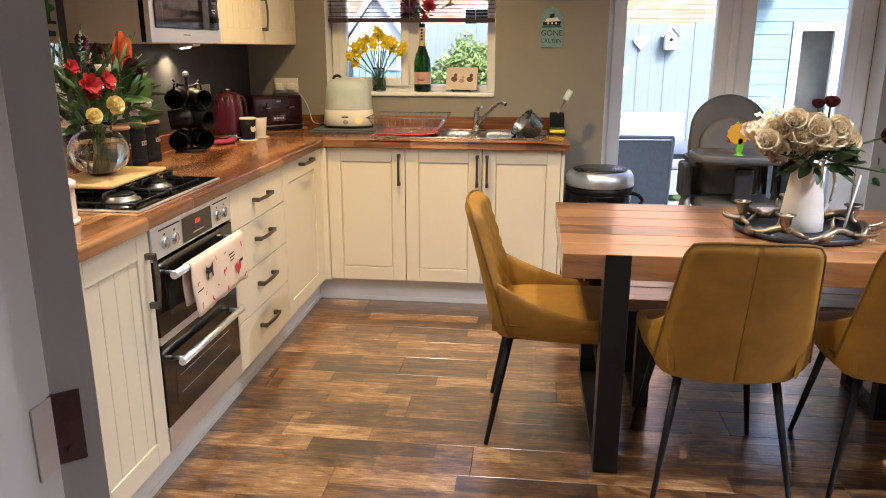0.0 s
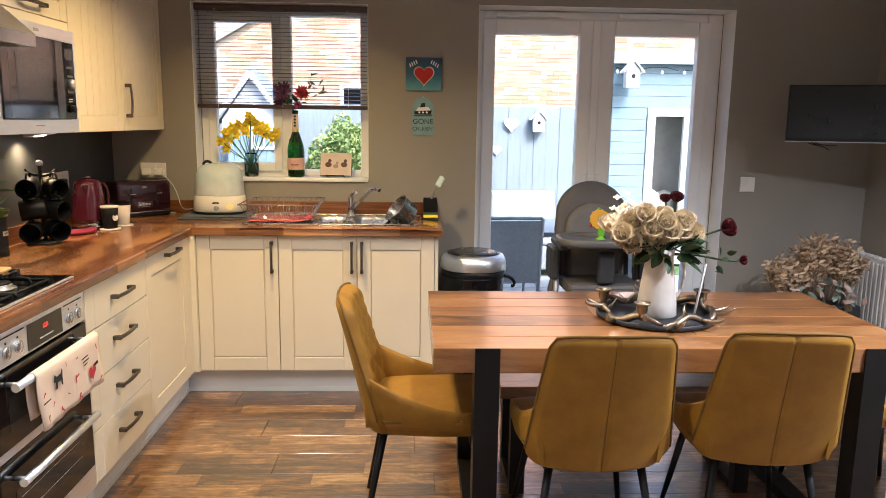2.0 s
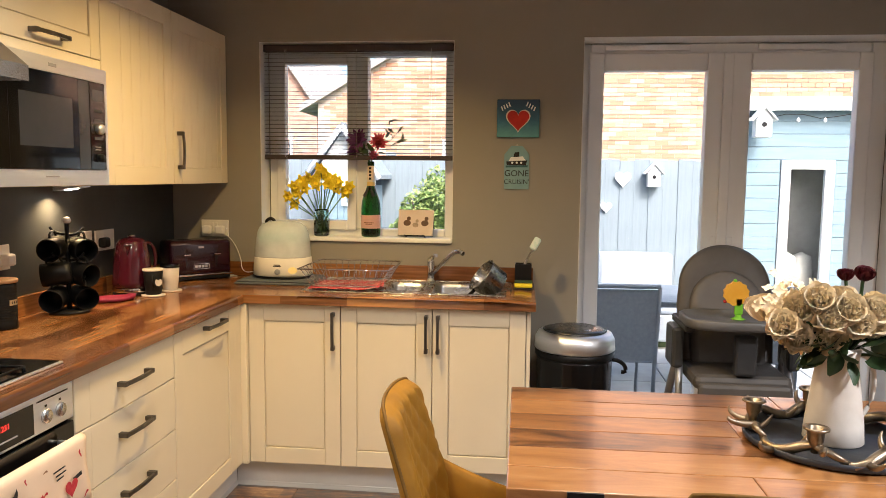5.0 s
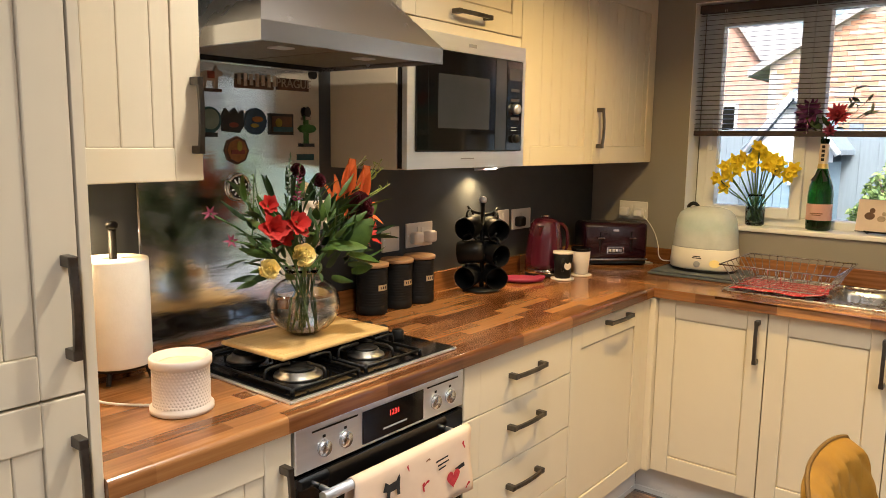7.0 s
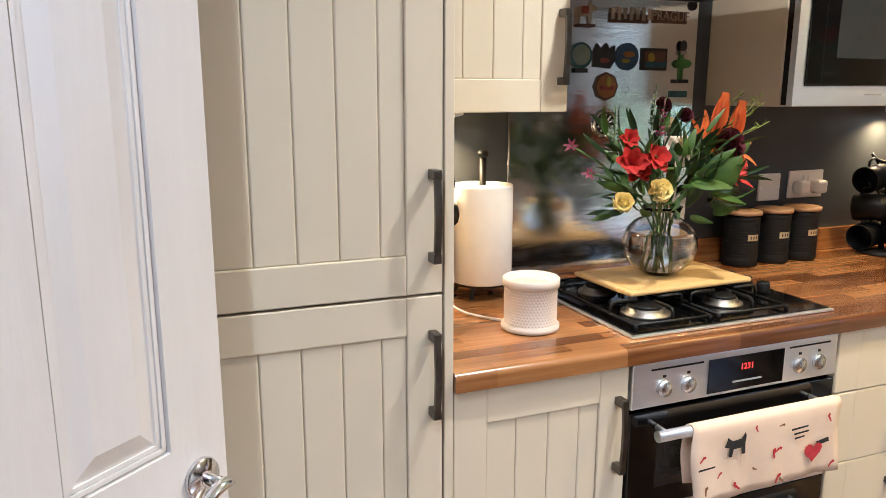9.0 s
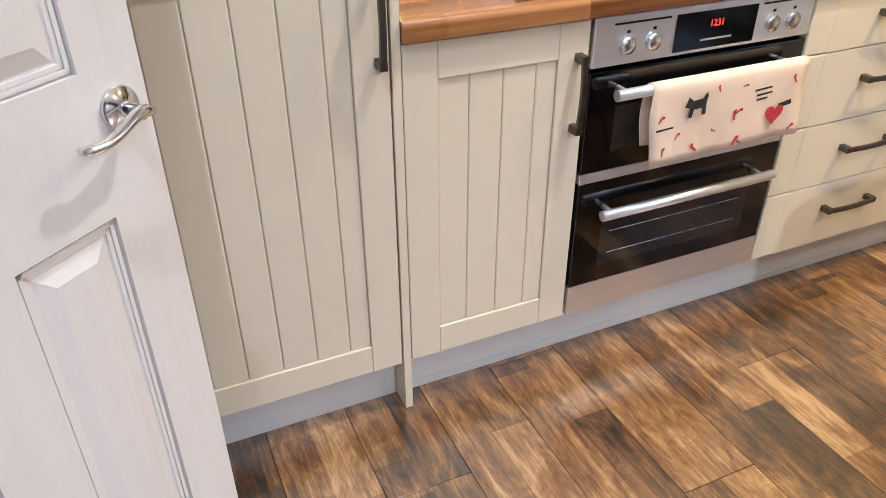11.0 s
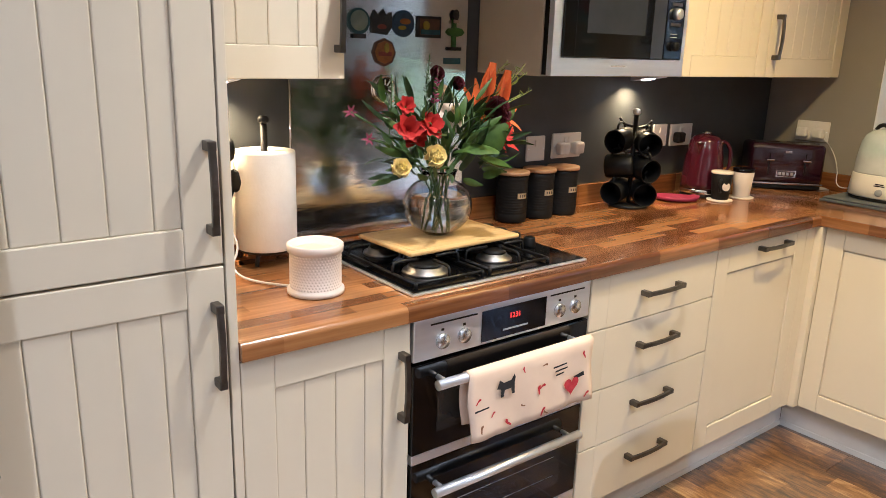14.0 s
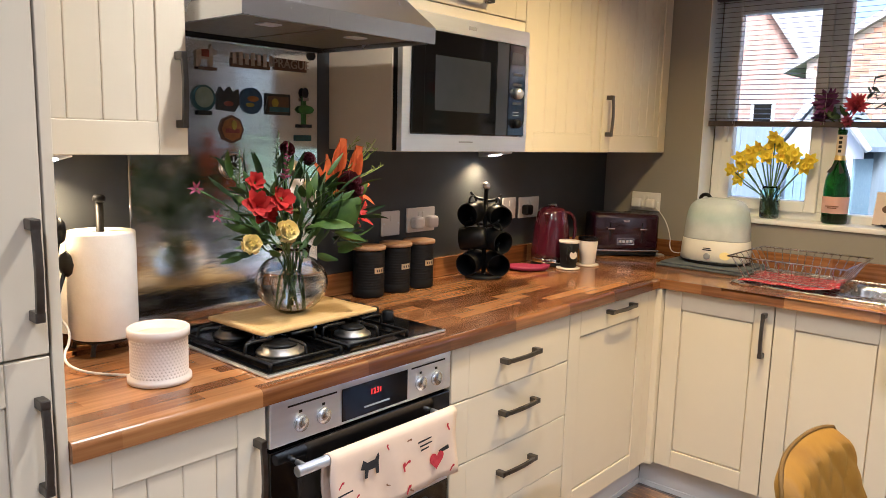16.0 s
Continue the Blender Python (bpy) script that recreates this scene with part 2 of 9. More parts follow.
# ---- mesh helpers ----
def box(bm, x0, x1, y0, y1, z0, z1, bevel=0.0, seg=2, m=None):
    r = bmesh.ops.create_cube(bm, size=1.0)
    vs = r["verts"]
    for v in vs:
        v.co = Vector((x0 + (v.co.x + 0.5) * (x1 - x0), y0 + (v.co.y + 0.5) * (y1 - y0), z0 + (v.co.z + 0.5) * (z1 - z0)))
    if bevel:
        es = list({e for v in vs for e in v.link_edges})
        out = bmesh.ops.bevel(bm, geom=es, offset=bevel, segments=seg, affect="EDGES", profile=0.5)
        vs = list({v for f in out["faces"] for v in f.verts} | {v for v in vs if v.is_valid})
    if m is not None:
        bmesh.ops.transform(bm, matrix=m, verts=[v for v in vs if v.is_valid])
    return vs


def lathe(bm, profile, seg=28, x=0, y=0, z=0, m=None, cap=True):
    """Turn (radius, height) pairs round the upright axis."""
    rings = []
    for r, h in profile:
        rings.append([bm.verts.new((x + r * math.cos(2 * math.pi * i / seg), y + r * math.sin(2 * math.pi * i / seg), z + h)) for i in range(seg)])
    for a, b in zip(rings, rings[1:]):
        for i in range(seg):
            f = bm.faces.new((a[i], a[(i + 1) % seg], b[(i + 1) % seg], b[i]))
            f.smooth = True
    if cap:
        bm.faces.new(rings[0][::-1])
        bm.faces.new(rings[-1])
    if m is not None:
        bmesh.ops.transform(bm, matrix=m, verts=[v for ring in rings for v in ring])


def tube(bm, pts, radius, seg=8, radii=None, closed=False, flat=1.0):
    """A round bar that follows a line of points."""
    pts = [Vector(p) for p in pts]
    n = len(pts)
    rings = []
    up = Vector((0, 0, 1))
    for i, p in enumerate(pts):
        if closed:
            d = pts[(i + 1) % n] - pts[i - 1]
        else:
            d = pts[min(i + 1, n - 1)] - pts[max(i - 1, 0)]
        d.normalize()
        ref = up if abs(d.dot(up)) < 0.95 else Vector((1, 0, 0))
        u = d.cross(ref).normalized()
        w = u.cross(d).normalized()
        r = radii[i] if radii else radius
        rings.append([bm.verts.new(p + u * (r * math.cos(2 * math.pi * k / seg)) + w * (r * flat * math.sin(2 * math.pi * k / seg))) for k in range(seg)])
    last = n if closed else n - 1
    for i in range(last):
        a, b = rings[i], rings[(i + 1) % n]
        for k in range(seg):
            f = bm.faces.new((a[k], a[(k + 1) % seg], b[(k + 1) % seg], b[k]))
            f.smooth = True
    if not closed:
        bm.faces.new(rings[0][::-1])
        bm.faces.new(rings[-1])


def bez(p0, p1, p2, p3, n=10):
    p0, p1, p2, p3 = (Vector(p) for p in (p0, p1, p2, p3))
    return [((1 - s) ** 3) * p0 + 3 * s * (1 - s) ** 2 * p1 + 3 * s * s * (1 - s) * p2 + s ** 3 * p3 for s in (i / n for i in range(n + 1))]


def finish(bm, name, material, smooth=False):
    bmesh.ops.recalc_face_normals(bm, faces=bm.faces)
    me = bpy.data.meshes.new(name)
    if smooth:
        for f in bm.faces:
            f.smooth = True
    bm.to_mesh(me)
    bm.free()
    me.materials.append(material)
    return me


def part(name, bm, material, parent, label="", smooth=False):
    ob = new(name, finish(bm, name, material, smooth))
    ob.parent = parent
    if label:
        ob["label"] = label
    return ob


def thing(name, label, category, m=None, group=""):
    ob = new(name)
    ob.empty_display_size = 0.05
    if m is not None:
        ob.matrix_world = m
    return tagged(ob, label, category, group)


def whole(name, bm, material, label, category, m=None, group="", kind="", smooth=False):
    """A thing that is one mesh."""
    ob = new(name, finish(bm, name, material, smooth))
    if m is not None:
        ob.matrix_world = m
    return tagged(ob, label, category, group, kind)


def bmn():
    return bmesh.new()


def pbox(name, mat_, parent, x0, x1, y0, y1, z0, z1, bevel=0.002, label=""):
    bm = bmn()
    box(bm, x0, x1, y0, y1, z0, z1, bevel)
    return part(name, bm, mat_, parent, label)


def plathe(name, mat_, parent, profile, x=0, y=0, z=0, seg=28, label="", m=None):
    bm = bmn()
    lathe(bm, profile, seg, x, y, z, m)
    return part(name, bm, mat_, parent, label)


def ptube(name, mat_, parent, pts, r, seg=8, label="", radii=None, closed=False, flat=1.0):
    bm = bmn()
    tube(bm, pts, r, seg, radii, closed, flat)
    return part(name, bm, mat_, parent, label)


def setting(name, mat_, boxes, label="", bevel=0.0):
    """A piece of the room made of one or more blocks."""
    bm = bmn()
    for b in boxes:
        box(bm, *b, bevel)
    return whole(name, bm, mat_, label, "", kind="structure")


# ---- the room ----
CEIL, RX, WY = 2.38, 4.53, 5.0
WX0, WX1, WZ0, WZ1 = 0.486, 1.492, 1.105, 2.118       # window opening
DX0, DX1, DZ1 = 2.13, 3.64, 2.128                   # french door opening
HX0, HX1 = 1.323, 2.10                               # doorway to the hall
HY0, HY1 = 0.93, 1.04
setting("wall_north", M["wall"], [(-0.3, WX0, WY, WY + 0.28, -0.1, CEIL + 0.1), (WX1, DX0, WY, WY + 0.28, -0.1, CEIL + 0.1), (DX1, RX + 0.3, WY, WY + 0.28, -0.1, CEIL + 0.1),
                                 (WX0, WX1, WY, WY + 0.28, -0.1, WZ0), (WX0, WX1, WY, WY + 0.28, WZ1, CEIL + 0.1), (DX0, DX1, WY, WY + 0.28, DZ1, CEIL + 0.1)], "greige painted wall with a window and french doors")
setting("wall_west", M["wall"], [(-0.3, 0.0, HY0, WY, -0.1, CEIL + 0.1)], "greige painted wall behind the fitted units")
setting("wall_panel", M["slate"], [(0.0, 0.004, 2.12, 4.998, 0.948, 1.40), (0.0, 0.004, 2.535, 3.20, 1.40, CEIL - 0.002)], "dark slate grey panel between worktop and wall units")
setting("wall_east", M["wall"], [(RX, RX + 0.3, HY0, WY, -0.1, CEIL + 0.1)], "greige painted wall with a radiator")
setting("wall_south", M["wall"], [(-0.3, HX0 - 0.03, HY0, HY1, -0.1, CEIL + 0.1), (HX1 + 0.03, RX + 0.3, HY0, HY1, -0.1, CEIL + 0.1), (HX0 - 0.03, HX1 + 0.03, HY0, HY1, 2.03, CEIL + 0.1)], "greige painted wall with the hall doorway")
setting("hall_wall", M["wall"], [(0.75, 0.95, -1.6, HY0, -0.1, CEIL + 0.1), (2.55, 2.75, -1.6, HY0, -0.1, CEIL + 0.1), (0.75, 2.75, -1.8, -1.6, -0.1, CEIL + 0.1)], "plain painted hall wall")
setting("ceiling", M["ceiling"], [(-0.3, RX + 0.3, HY0, WY + 0.28, CEIL, CEIL + 0.12), (0.75, 2.75, -1.8, HY0, CEIL, CEIL + 0.12)], "white painted flat ceiling")
setting("floor", M["black_plastic"], [(-0.3, RX + 0.3, HY0, WY + 0.2, -0.14, -0.006), (0.75, 2.75, -1.8, HY0, -0.14, -0.006)], "dark underlay beneath wood planks")
e = 0.003
setting("window_trim", M["white"], [(WX0, WX0 + e, WY - 0.001, WY + 0.128, WZ0 + 0.022, WZ1), (WX1 - e, WX1, WY - 0.001, WY + 0.128, WZ0 + 0.022, WZ1), (WX0 + e, WX1 - e, WY - 0.001, WY + 0.128, WZ1 - e, WZ1)], "white painted window reveal")
setting("door_trim", M["white"], [(DX0, DX0 + e, WY - 0.001, WY + 0.173, 0, DZ1), (DX1 - e, DX1, WY - 0.001, WY + 0.173, 0, DZ1), (DX0 + e, DX1 - e, WY - 0.001, WY + 0.173, DZ1 - e, DZ1)], "white painted french door reveal")
bm = bmn()
for a in ((HX0 - 0.03, HX0, HY0 - 0.012, HY1 + 0.012, 0, 2.03), (HX1, HX1 + 0.03, HY0 - 0.012, HY1 + 0.012, 0, 2.03), (HX0 - 0.03, HX1 + 0.03, HY0 - 0.012, HY1 + 0.012, 2.0, 2.03),
          (HX0 - 0.09, HX0 - 0.03, HY1 + 0.001, HY1 + 0.018, 0, 2.09), (HX1 + 0.03, HX1 + 0.09, HY1 + 0.001, HY1 + 0.018, 0, 2.09), (HX0 - 0.03, HX1 + 0.03, HY1 + 0.001, HY1 + 0.018, 2.031, 2.09),
          (HX0 - 0.09, HX0 - 0.03, HY0 - 0.018, HY0 - 0.001, 0, 2.09), (HX1 + 0.03, HX1 + 0.09, HY0 - 0.018, HY0 - 0.001, 0, 2.09)):
    box(bm, *a, 0.003)
lining = whole("door_frame", bm, M["white"], "white gloss painted timber door lining", "", kind="structure")
for hz in (0.226, 1.076, 1.756):
    pbox("hinge_plate", M["steel"], lining, HX0 + 0.0002, HX0 + 0.0018, HY1 - 0.016, HY1 + 0.008, hz - 0.032, hz + 0.032, 0, "steel hinge plate")
for nm, a in (("baseboard", (RX - 0.016, RX, HY1 + 0.02, WY, 0, 0.12)), ("baseboard", (DX1 + 0.001, RX - 0.017, WY - 0.016, WY, 0, 0.12)), ("baseboard", (1.93, DX0 - 0.001, WY - 0.016, WY, 0, 0.12)), ("baseboard", (HX1 + 0.095, RX - 0.017, HY1, HY1 + 0.016, 0, 0.12))):
    setting(nm, M["white"], [a], "white painted baseboard", 0.003)


# window: frame, sashes, sill
def window_unit():
    w = thing("window_1", "white upvc casement window with two lights", "", pose(WX0, WY + 0.13, WZ0))
    w["kind"] = "structure"
    W, H = WX1 - WX0, WZ1 - WZ0
    bm = bmn()
    f = 0.055
    for a in ((0.004, f, 0, 0.07, 0.004, H - 0.004), (W - f, W - 0.004, 0, 0.07, 0.004, H - 0.004), (f, W - f, 0, 0.07, 0.004, f), (f, W - f, 0, 0.07, H - f, H - 0.004), (0.476, 0.541, 0, 0.07, f, H - f)):
        box(bm, *a, 0.006)
    part("window_frame", bm, M["upvc"], w)
    bm = bmn()
    s = 0.05
    x0, x1, z0, z1 = f - 0.006, 0.482, f - 0.006, H - f + 0.006
    for a in ((x0, x0 + s, -0.022, 0.03, z0, z1), (x1 - s, x1, -0.022, 0.03, z0, z1), (x0 + s, x1 - s, -0.022, 0.03, z0, z0 + s), (x0 + s, x1 - s, -0.022, 0.03, z1 - s, z1)):
        box(bm, *a, 0.006)
    sash = part("sash", bm, M["upvc"], w, "opening casement sash")
    bm = bmn()
    box(bm, x0 + 0.018, x0 + 0.032, -0.034, -0.022, z0 + 0.30, z0 + 0.42, 0.004)
    box(bm, x0 + 0.016, x0 + 0.034, -0.05, -0.034, z0 + 0.39, z0 + 0.45, 0.004)
    part("window_handle", bm, M["upvc"], sash)
    for x0_, x1_ in ((0.095, 0.436), (0.541, W - f)):
        g = pbox("pane", M["pane"], w, x0_, x1_, 0.035, 0.041, 0.06, H - 0.06, 0)
        g.visible_shadow = False
    pbox("window_sill", M["white"], w, 0.002, W - 0.002, -0.145, 0.0, -0.004, 0.018, 0.005, "white gloss sill board")
    return w


window_unit()


def venetian_blind():
    w = thing("venetian_blind", "dark brown slatted venetian blind half lowered at the window", "blind", pose(WX0, WY + 0.05, WZ0))
    W, top, low = WX1 - WX0, 1.0, 0.43
    pbox("head_rail", M["blind"], w, 0.006, W - 0.006, -0.014, 0.02, top - 0.03, top + 0.006, 0.003)
    pbox("bottom_rail", M["blind"], w, 0.008, W - 0.008, -0.012, 0.014, low - 0.012, low + 0.012, 0.003)
    bm = bmn()
    n = 25
    box(bm, 0.01, W - 0.01, -0.0125, 0.0125, -0.0008, 0.0008, 0, m=Matrix.Rotation(radians(8), 4, "X"))
    me = finish(bm, "slat", M["blind"])
    for i in range(n):
        o = new("slat", me)
        o.parent = w
        o.location = (0, 0, low + 0.022 + i * (top - 0.04 - low - 0.022) / (n - 1))
    for x in (0.12, 0.5, W - 0.12):
        ptube("cord", M["cord"], w, [(x, -0.014, low), (x, -0.014, top - 0.02)], 0.0009, 5)
    ptube("pull_cord", M["cord"], w, [(0.13, -0.02, low - 0.12), (0.13, -0.02, top - 0.02)], 0.001, 5)
    plathe("cord_weight", M["cord"], w, [(0.002, 0.0), (0.006, 0.004), (0.005, 0.03), (0.002, 0.036)], 0.13, -0.02, low - 0.15, 10)


M["blind"] = surf("dark_blind", (0.035, 0.024, 0.026), (0.05, 0.036, 0.038), 6, 0.4, bump=0.05)
M["cord"] = surf("white_cord", (0.6, 0.58, 0.54), (0.7, 0.68, 0.64), 30, 0.8, bump=0.2)
venetian_blind()


def french_doors():
    w = thing("door_2", "white upvc french doors with tall clear glass panes", "", pose(DX0, WY + 0.175, 0))
    w["kind"] = "structure"
    W, H, f = DX1 - DX0, DZ1, 0.05
    bm = bmn()
    for a in ((0.003, f, 0, 0.07, 0, H - 0.003), (W - 0.095, W - 0.003, 0, 0.07, 0, H - 0.003), (f, W - 0.095, 0, 0.07, H - 0.06, H - 0.003), (f, W - 0.095, 0, 0.07, 0.0, 0.04)):
        box(bm, *a, 0.006)
    part("door_frame", bm, M["upvc"], w)
    for x in (0.12, 0.87):
        pbox("trickle_vent", M["upvc"], w, x, x + 0.42, -0.02, -0.001, H - 0.04, H - 0.012, 0.004)
    mid = 0.728
    for i, (x0, x1) in enumerate(((f - 0.008, mid), (mid + 0.004, W - 0.087))):
        bm = bmn()
        sl, sr, s, z0, z1 = (0.075, 0.10, 0.09, 0.03, H - 0.052) if i == 0 else (0.112, 0.069, 0.09, 0.03, H - 0.052)
        for a in ((x0, x0 + sl, -0.02, 0.05, z0, z1), (x1 - sr, x1, -0.02, 0.05, z0, z1), (x0 + sl, x1 - sr, -0.02, 0.05, z0, z0 + 0.13), (x0 + sl, x1 - sr, -0.02, 0.05, z1 - s, z1)):
            box(bm, *a, 0.007)
        d = part("door_leaf", bm, M["upvc"], w)
        g = pbox("pane", M["pane"], d, x0 + sl - 0.01, x1 - sr + 0.01, 0.012, 0.018, z0 + 0.12, z1 - s + 0.01, 0)
        g.visible_shadow = False
        hx = x1 - 0.038 if i == 0 else x0 + 0.038
        bm = bmn()
        box(bm, hx - 0.014, hx + 0.014, -0.028, -0.02, 0.93, 1.15, 0.004)
        sgn = -1 if i == 0 else 1
        tube(bm, [(hx, -0.03, 1.08), (hx, -0.05, 1.08), (hx + sgn * 0.004, -0.052, 1.07), (hx + sgn * 0.008, -0.05, 0.97)], 0.008)
        part("door_handle", bm, M["upvc"], d, "white lever handle")
    pbox("astragal", M["upvc"], w, mid - 0.024, mid + 0.026, -0.034, -0.021, 0.03, H - 0.056, 0.005)


french_doors()


# the hall door, swung back into the kitchen
def hall_door():
    hinge, free = Vector((HX0 - 0.002, HY1 + 0.012, 0)), Vector((0.792, 1.662, 0))
    d = free - hinge
    ang = math.degrees(math.atan2(d.y, d.x))
    L = d.length
    w = thing("door_1", "white moulded six panel door standing open with a chrome lever", "", pose(hinge.x, hinge.y, 0.006, 0, 0, ang))
    w["kind"] = "structure"
    H, T = 1.975, 0.035
    cols = ((0.15, L - 0.358), (L - 0.25, L - 0.096))
    rows = ((0.20, 0.775), (0.966, 1.60), (1.71, 1.88))
    bm = bmn()
    # stiles, rails and muntin as one skin, panels sunk into it on both faces
    for x0, x1 in ((0, cols[0][0]), (cols[0][1], cols[1][0]), (cols[1][1], L)):
        box(bm, x0, x1, -T, 0, 0, H)
    zs = [0.0] + [z for r in rows for z in r] + [H]
    for z0, z1 in zip(zs[0::2], zs[1::2]):
        for x0, x1 in cols:
            box(bm, x0, x1, -T, 0, z0, z1)
    for z0, z1 in rows:
        for x0, x1 in cols:
            box(bm, x0, x1, -T + 0.009, -0.009, z0, z1)
            for s in (-1, 1):
                yb = -T + 0.009 if s < 0 else -0.009
                for k, (o, h) in enumerate(((0.004, 0.005), (0.011, 0.003))):
                    y0, y1 = (yb - h, yb) if s < 0 else (yb, yb + h)
                    for a in ((x0 + o, x0 + o + 0.006, y0, y1, z0 + o, z1 - o), (x1 - o - 0.006, x1 - o, y0, y1, z0 + o, z1 - o), (x0 + o, x1 - o, y0, y1, z0 + o, z0 + o + 0.006), (x0 + o, x1 - o, y0, y1, z1 - o - 0.006, z1 - o)):
                        box(bm, *a)
    part("door_leaf", bm, M["door_white"], w, "white wood-grain moulded door leaf")
    for z0, z1 in rows:
        for x0, x1 in cols:
            bm = bmn()
            a, b, e = 0.02, 0.045, 0.008
            for s in (-1, 1):
                yb, yt = (-T + 0.009, -T + 0.009 - e) if s < 0 else (-0.009, -0.009 + e)
                o = [bm.verts.new(p) for p in ((x0 + a, yb, z0 + a), (x1 - a, yb, z0 + a), (x1 - a, yb, z1 - a), (x0 + a, yb, z1 - a))]
                i = [bm.verts.new(p) for p in ((x0 + b, yt, z0 + min(b, 0.045)), (x1 - b, yt, z0 + min(b, 0.045)), (x1 - b, yt, z1 - min(b, 0.045)), (x0 + b, yt, z1 - min(b, 0.045)))]
                bm.faces.new(i)
                for k in range(4):
                    bm.faces.new((o[k], o[(k + 1) % 4], i[(k + 1) % 4], i[k]))
            part("panel", bm, M["door_white"], w)
    for s in (-1, 1):
        y = -T if s < 0 else 0.0
        bm = bmn()
        R = Matrix.Translation((L - 0.05, y, 0.91)) @ Matrix.Rotation(radians(90 if s < 0 else -90), 4, "X")
        lathe(bm, [(0.0285, 0.0), (0.0295, 0.004), (0.027, 0.009), (0.012, 0.011), (0.0095, 0.014), (0.0095, 0.042)], 24, m=R)
        yy = y + s * 0.044
        tube(bm, bez((L - 0.042, yy, 0.91), (L - 0.075, yy + s * 0.006, 0.928), (L - 0.095, yy + s * 0.004, 0.880), (L - 0.152, yy - s * 0.004, 0.898), 12), 0.009, 10, radii=[0.010, 0.011, 0.011, 0.0105, 0.0095, 0.009, 0.0085, 0.0085, 0.0085, 0.0085, 0.009, 0.0095, 0.006], flat=0.75)
        part("door_handle", bm, M["chrome"], w, "curved chrome lever on a round rose")
    for hz in (0.22, 1.07, 1.75):
        bm = bmn()
        box(bm, -0.0015, 0.0, -0.022, 0.0, hz - 0.032, hz + 0.032)
        tube(bm, [(-0.002, 0.004, hz - 0.033), (-0.002, 0.004, hz + 0.033)], 0.0045, 10)
        for dz in (-0.02, 0, 0.02):
            lathe(bm, [(0.004, 0), (0.004, 0.001)], 8, m=Matrix.Translation((-0.0015, -0.012, hz + dz)) @ Matrix.Rotation(radians(-90), 4, "Y"))
        part("hinge", bm, M["hinge"], w, "bronze butt hinge")


M["door_white"] = surf("door_white_paint", (0.74, 0.71, 0.68), (0.78, 0.755, 0.725), 4, 0.3, bump=0.25, fine=40, stretch=(9, 9, 1), dist=0.0008)
M["hinge"] = surf("bronze_hinge", (0.16, 0.085, 0.065), (0.24, 0.14, 0.11), 30, 0.4, metal=0.4, bump=0.1)
hall_door()


# ---- fitted units ----
def handle(parent, x, z, length=0.15, upright=True, y=-0.02):
    bm = bmn()
    h = length / 2
    pts = []
    for s in (-1, -0.8, -0.4, 0, 0.4, 0.8, 1):
        yy = y - 0.030 - 0.006 * (1 - s * s)
        pts.append((x, yy, z + s * h) if upright else (x + s * h, yy, z))
    for a, b in zip(pts, pts[1:]):
        a, b = Vector(a), Vector(b)
        if upright:
            q = [(x - 0.006, a), (x + 0.006, a), (x + 0.006, b), (x - 0.006, b)]
            ring = [[bm.verts.new((xx, p.y + dy, p.z)) for xx, p in q] for dy in (0, 0.008)]
        else:
            q = [(z - 0.006, a), (z + 0.006, a), (z + 0.006, b), (z - 0.006, b)]
            ring = [[bm.verts.new((p.x, p.y + dy, zz)) for zz, p in q] for dy in (0, 0.008)]
        bm.faces.new(ring[0])
        bm.faces.new(ring[1])
        for k in range(4):
            bm.faces.new((ring[0][k], ring[0][(k + 1) % 4], ring[1][(k + 1) % 4], ring[1][k]))
    bmesh.ops.remove_doubles(bm, verts=bm.verts, dist=0.0004)
    for s in (-1, 1):
        if upright:
            box(bm, x - 0.008, x + 0.008, y - 0.031, y, z + s * h - 0.009, z + s * h + 0.009, 0.002)
        else:
            box(bm, x + s * h - 0.009, x + s * h + 0.009, y - 0.031, y, z - 0.008, z + 0.008, 0.002)
    return part("handle", bm, M["pewter"], parent, "pewter bow handle")


def board_door(parent, x0, x1, z0, z1, grooves=True, stile=0.07, handle_at=None, upright=True, name="door", hl=0.15, top=None, rail=0.073):
    """A framed door; the field is tongued boards or one sunk panel."""
    x0, x1, z0, z1 = x0 + 0.0015, x1 - 0.0015, z0 + 0.0015, z1 - 0.0015
    s = min(stile, (x1 - x0) * 0.27)
    rt, rb = top or rail, rail
    d = pbox(name, M["cream"], parent, x0 + s - 0.004, x1 - s + 0.004, -0.009, -0.002, z0 + rb - 0.004, z1 - rt + 0.004, 0)
    for a, b in ((x0, x0 + s), (x1 - s, x1)):
        pbox("stile", M["cream"], d, a, b, -0.02, 0, z0, z1, 0.0025)
    for a, b in ((z0, z0 + rb), (z1 - rt, z1)):
        pbox("rail", M["cream"], d, x0 + s + 0.0003, x1 - s - 0.0003, -0.0197, 0, a, b, 0.0025)
    if grooves:
        right = x1 - s
        while right > x0 + s + 0.012:
            left = max(x0 + s, right - (0.047 if right == x1 - s else 0.0735))
            if left - x0 - s < 0.02:
                left = x0 + s
            pbox("board", M["cream"], d, left + 0.0004, right - 0.0004, -0.0155, -0.009, z0 + rb, z1 - rt, 0.0032)
            right = left
    else:
        pbox("panel", M["cream"], d, x0 + s + 0.004, x1 - s - 0.004, -0.0155, -0.009, z0 + rb + 0.004, z1 - rt - 0.004, 0.003)
    if handle_at:
        handle(d, handle_at[0], handle_at[1], hl, upright)
    return d


DEPTH = 0.58


def at_west(y, z=0.0, x=0.588):
    return pose(x, y, z, 0, 0, 90)


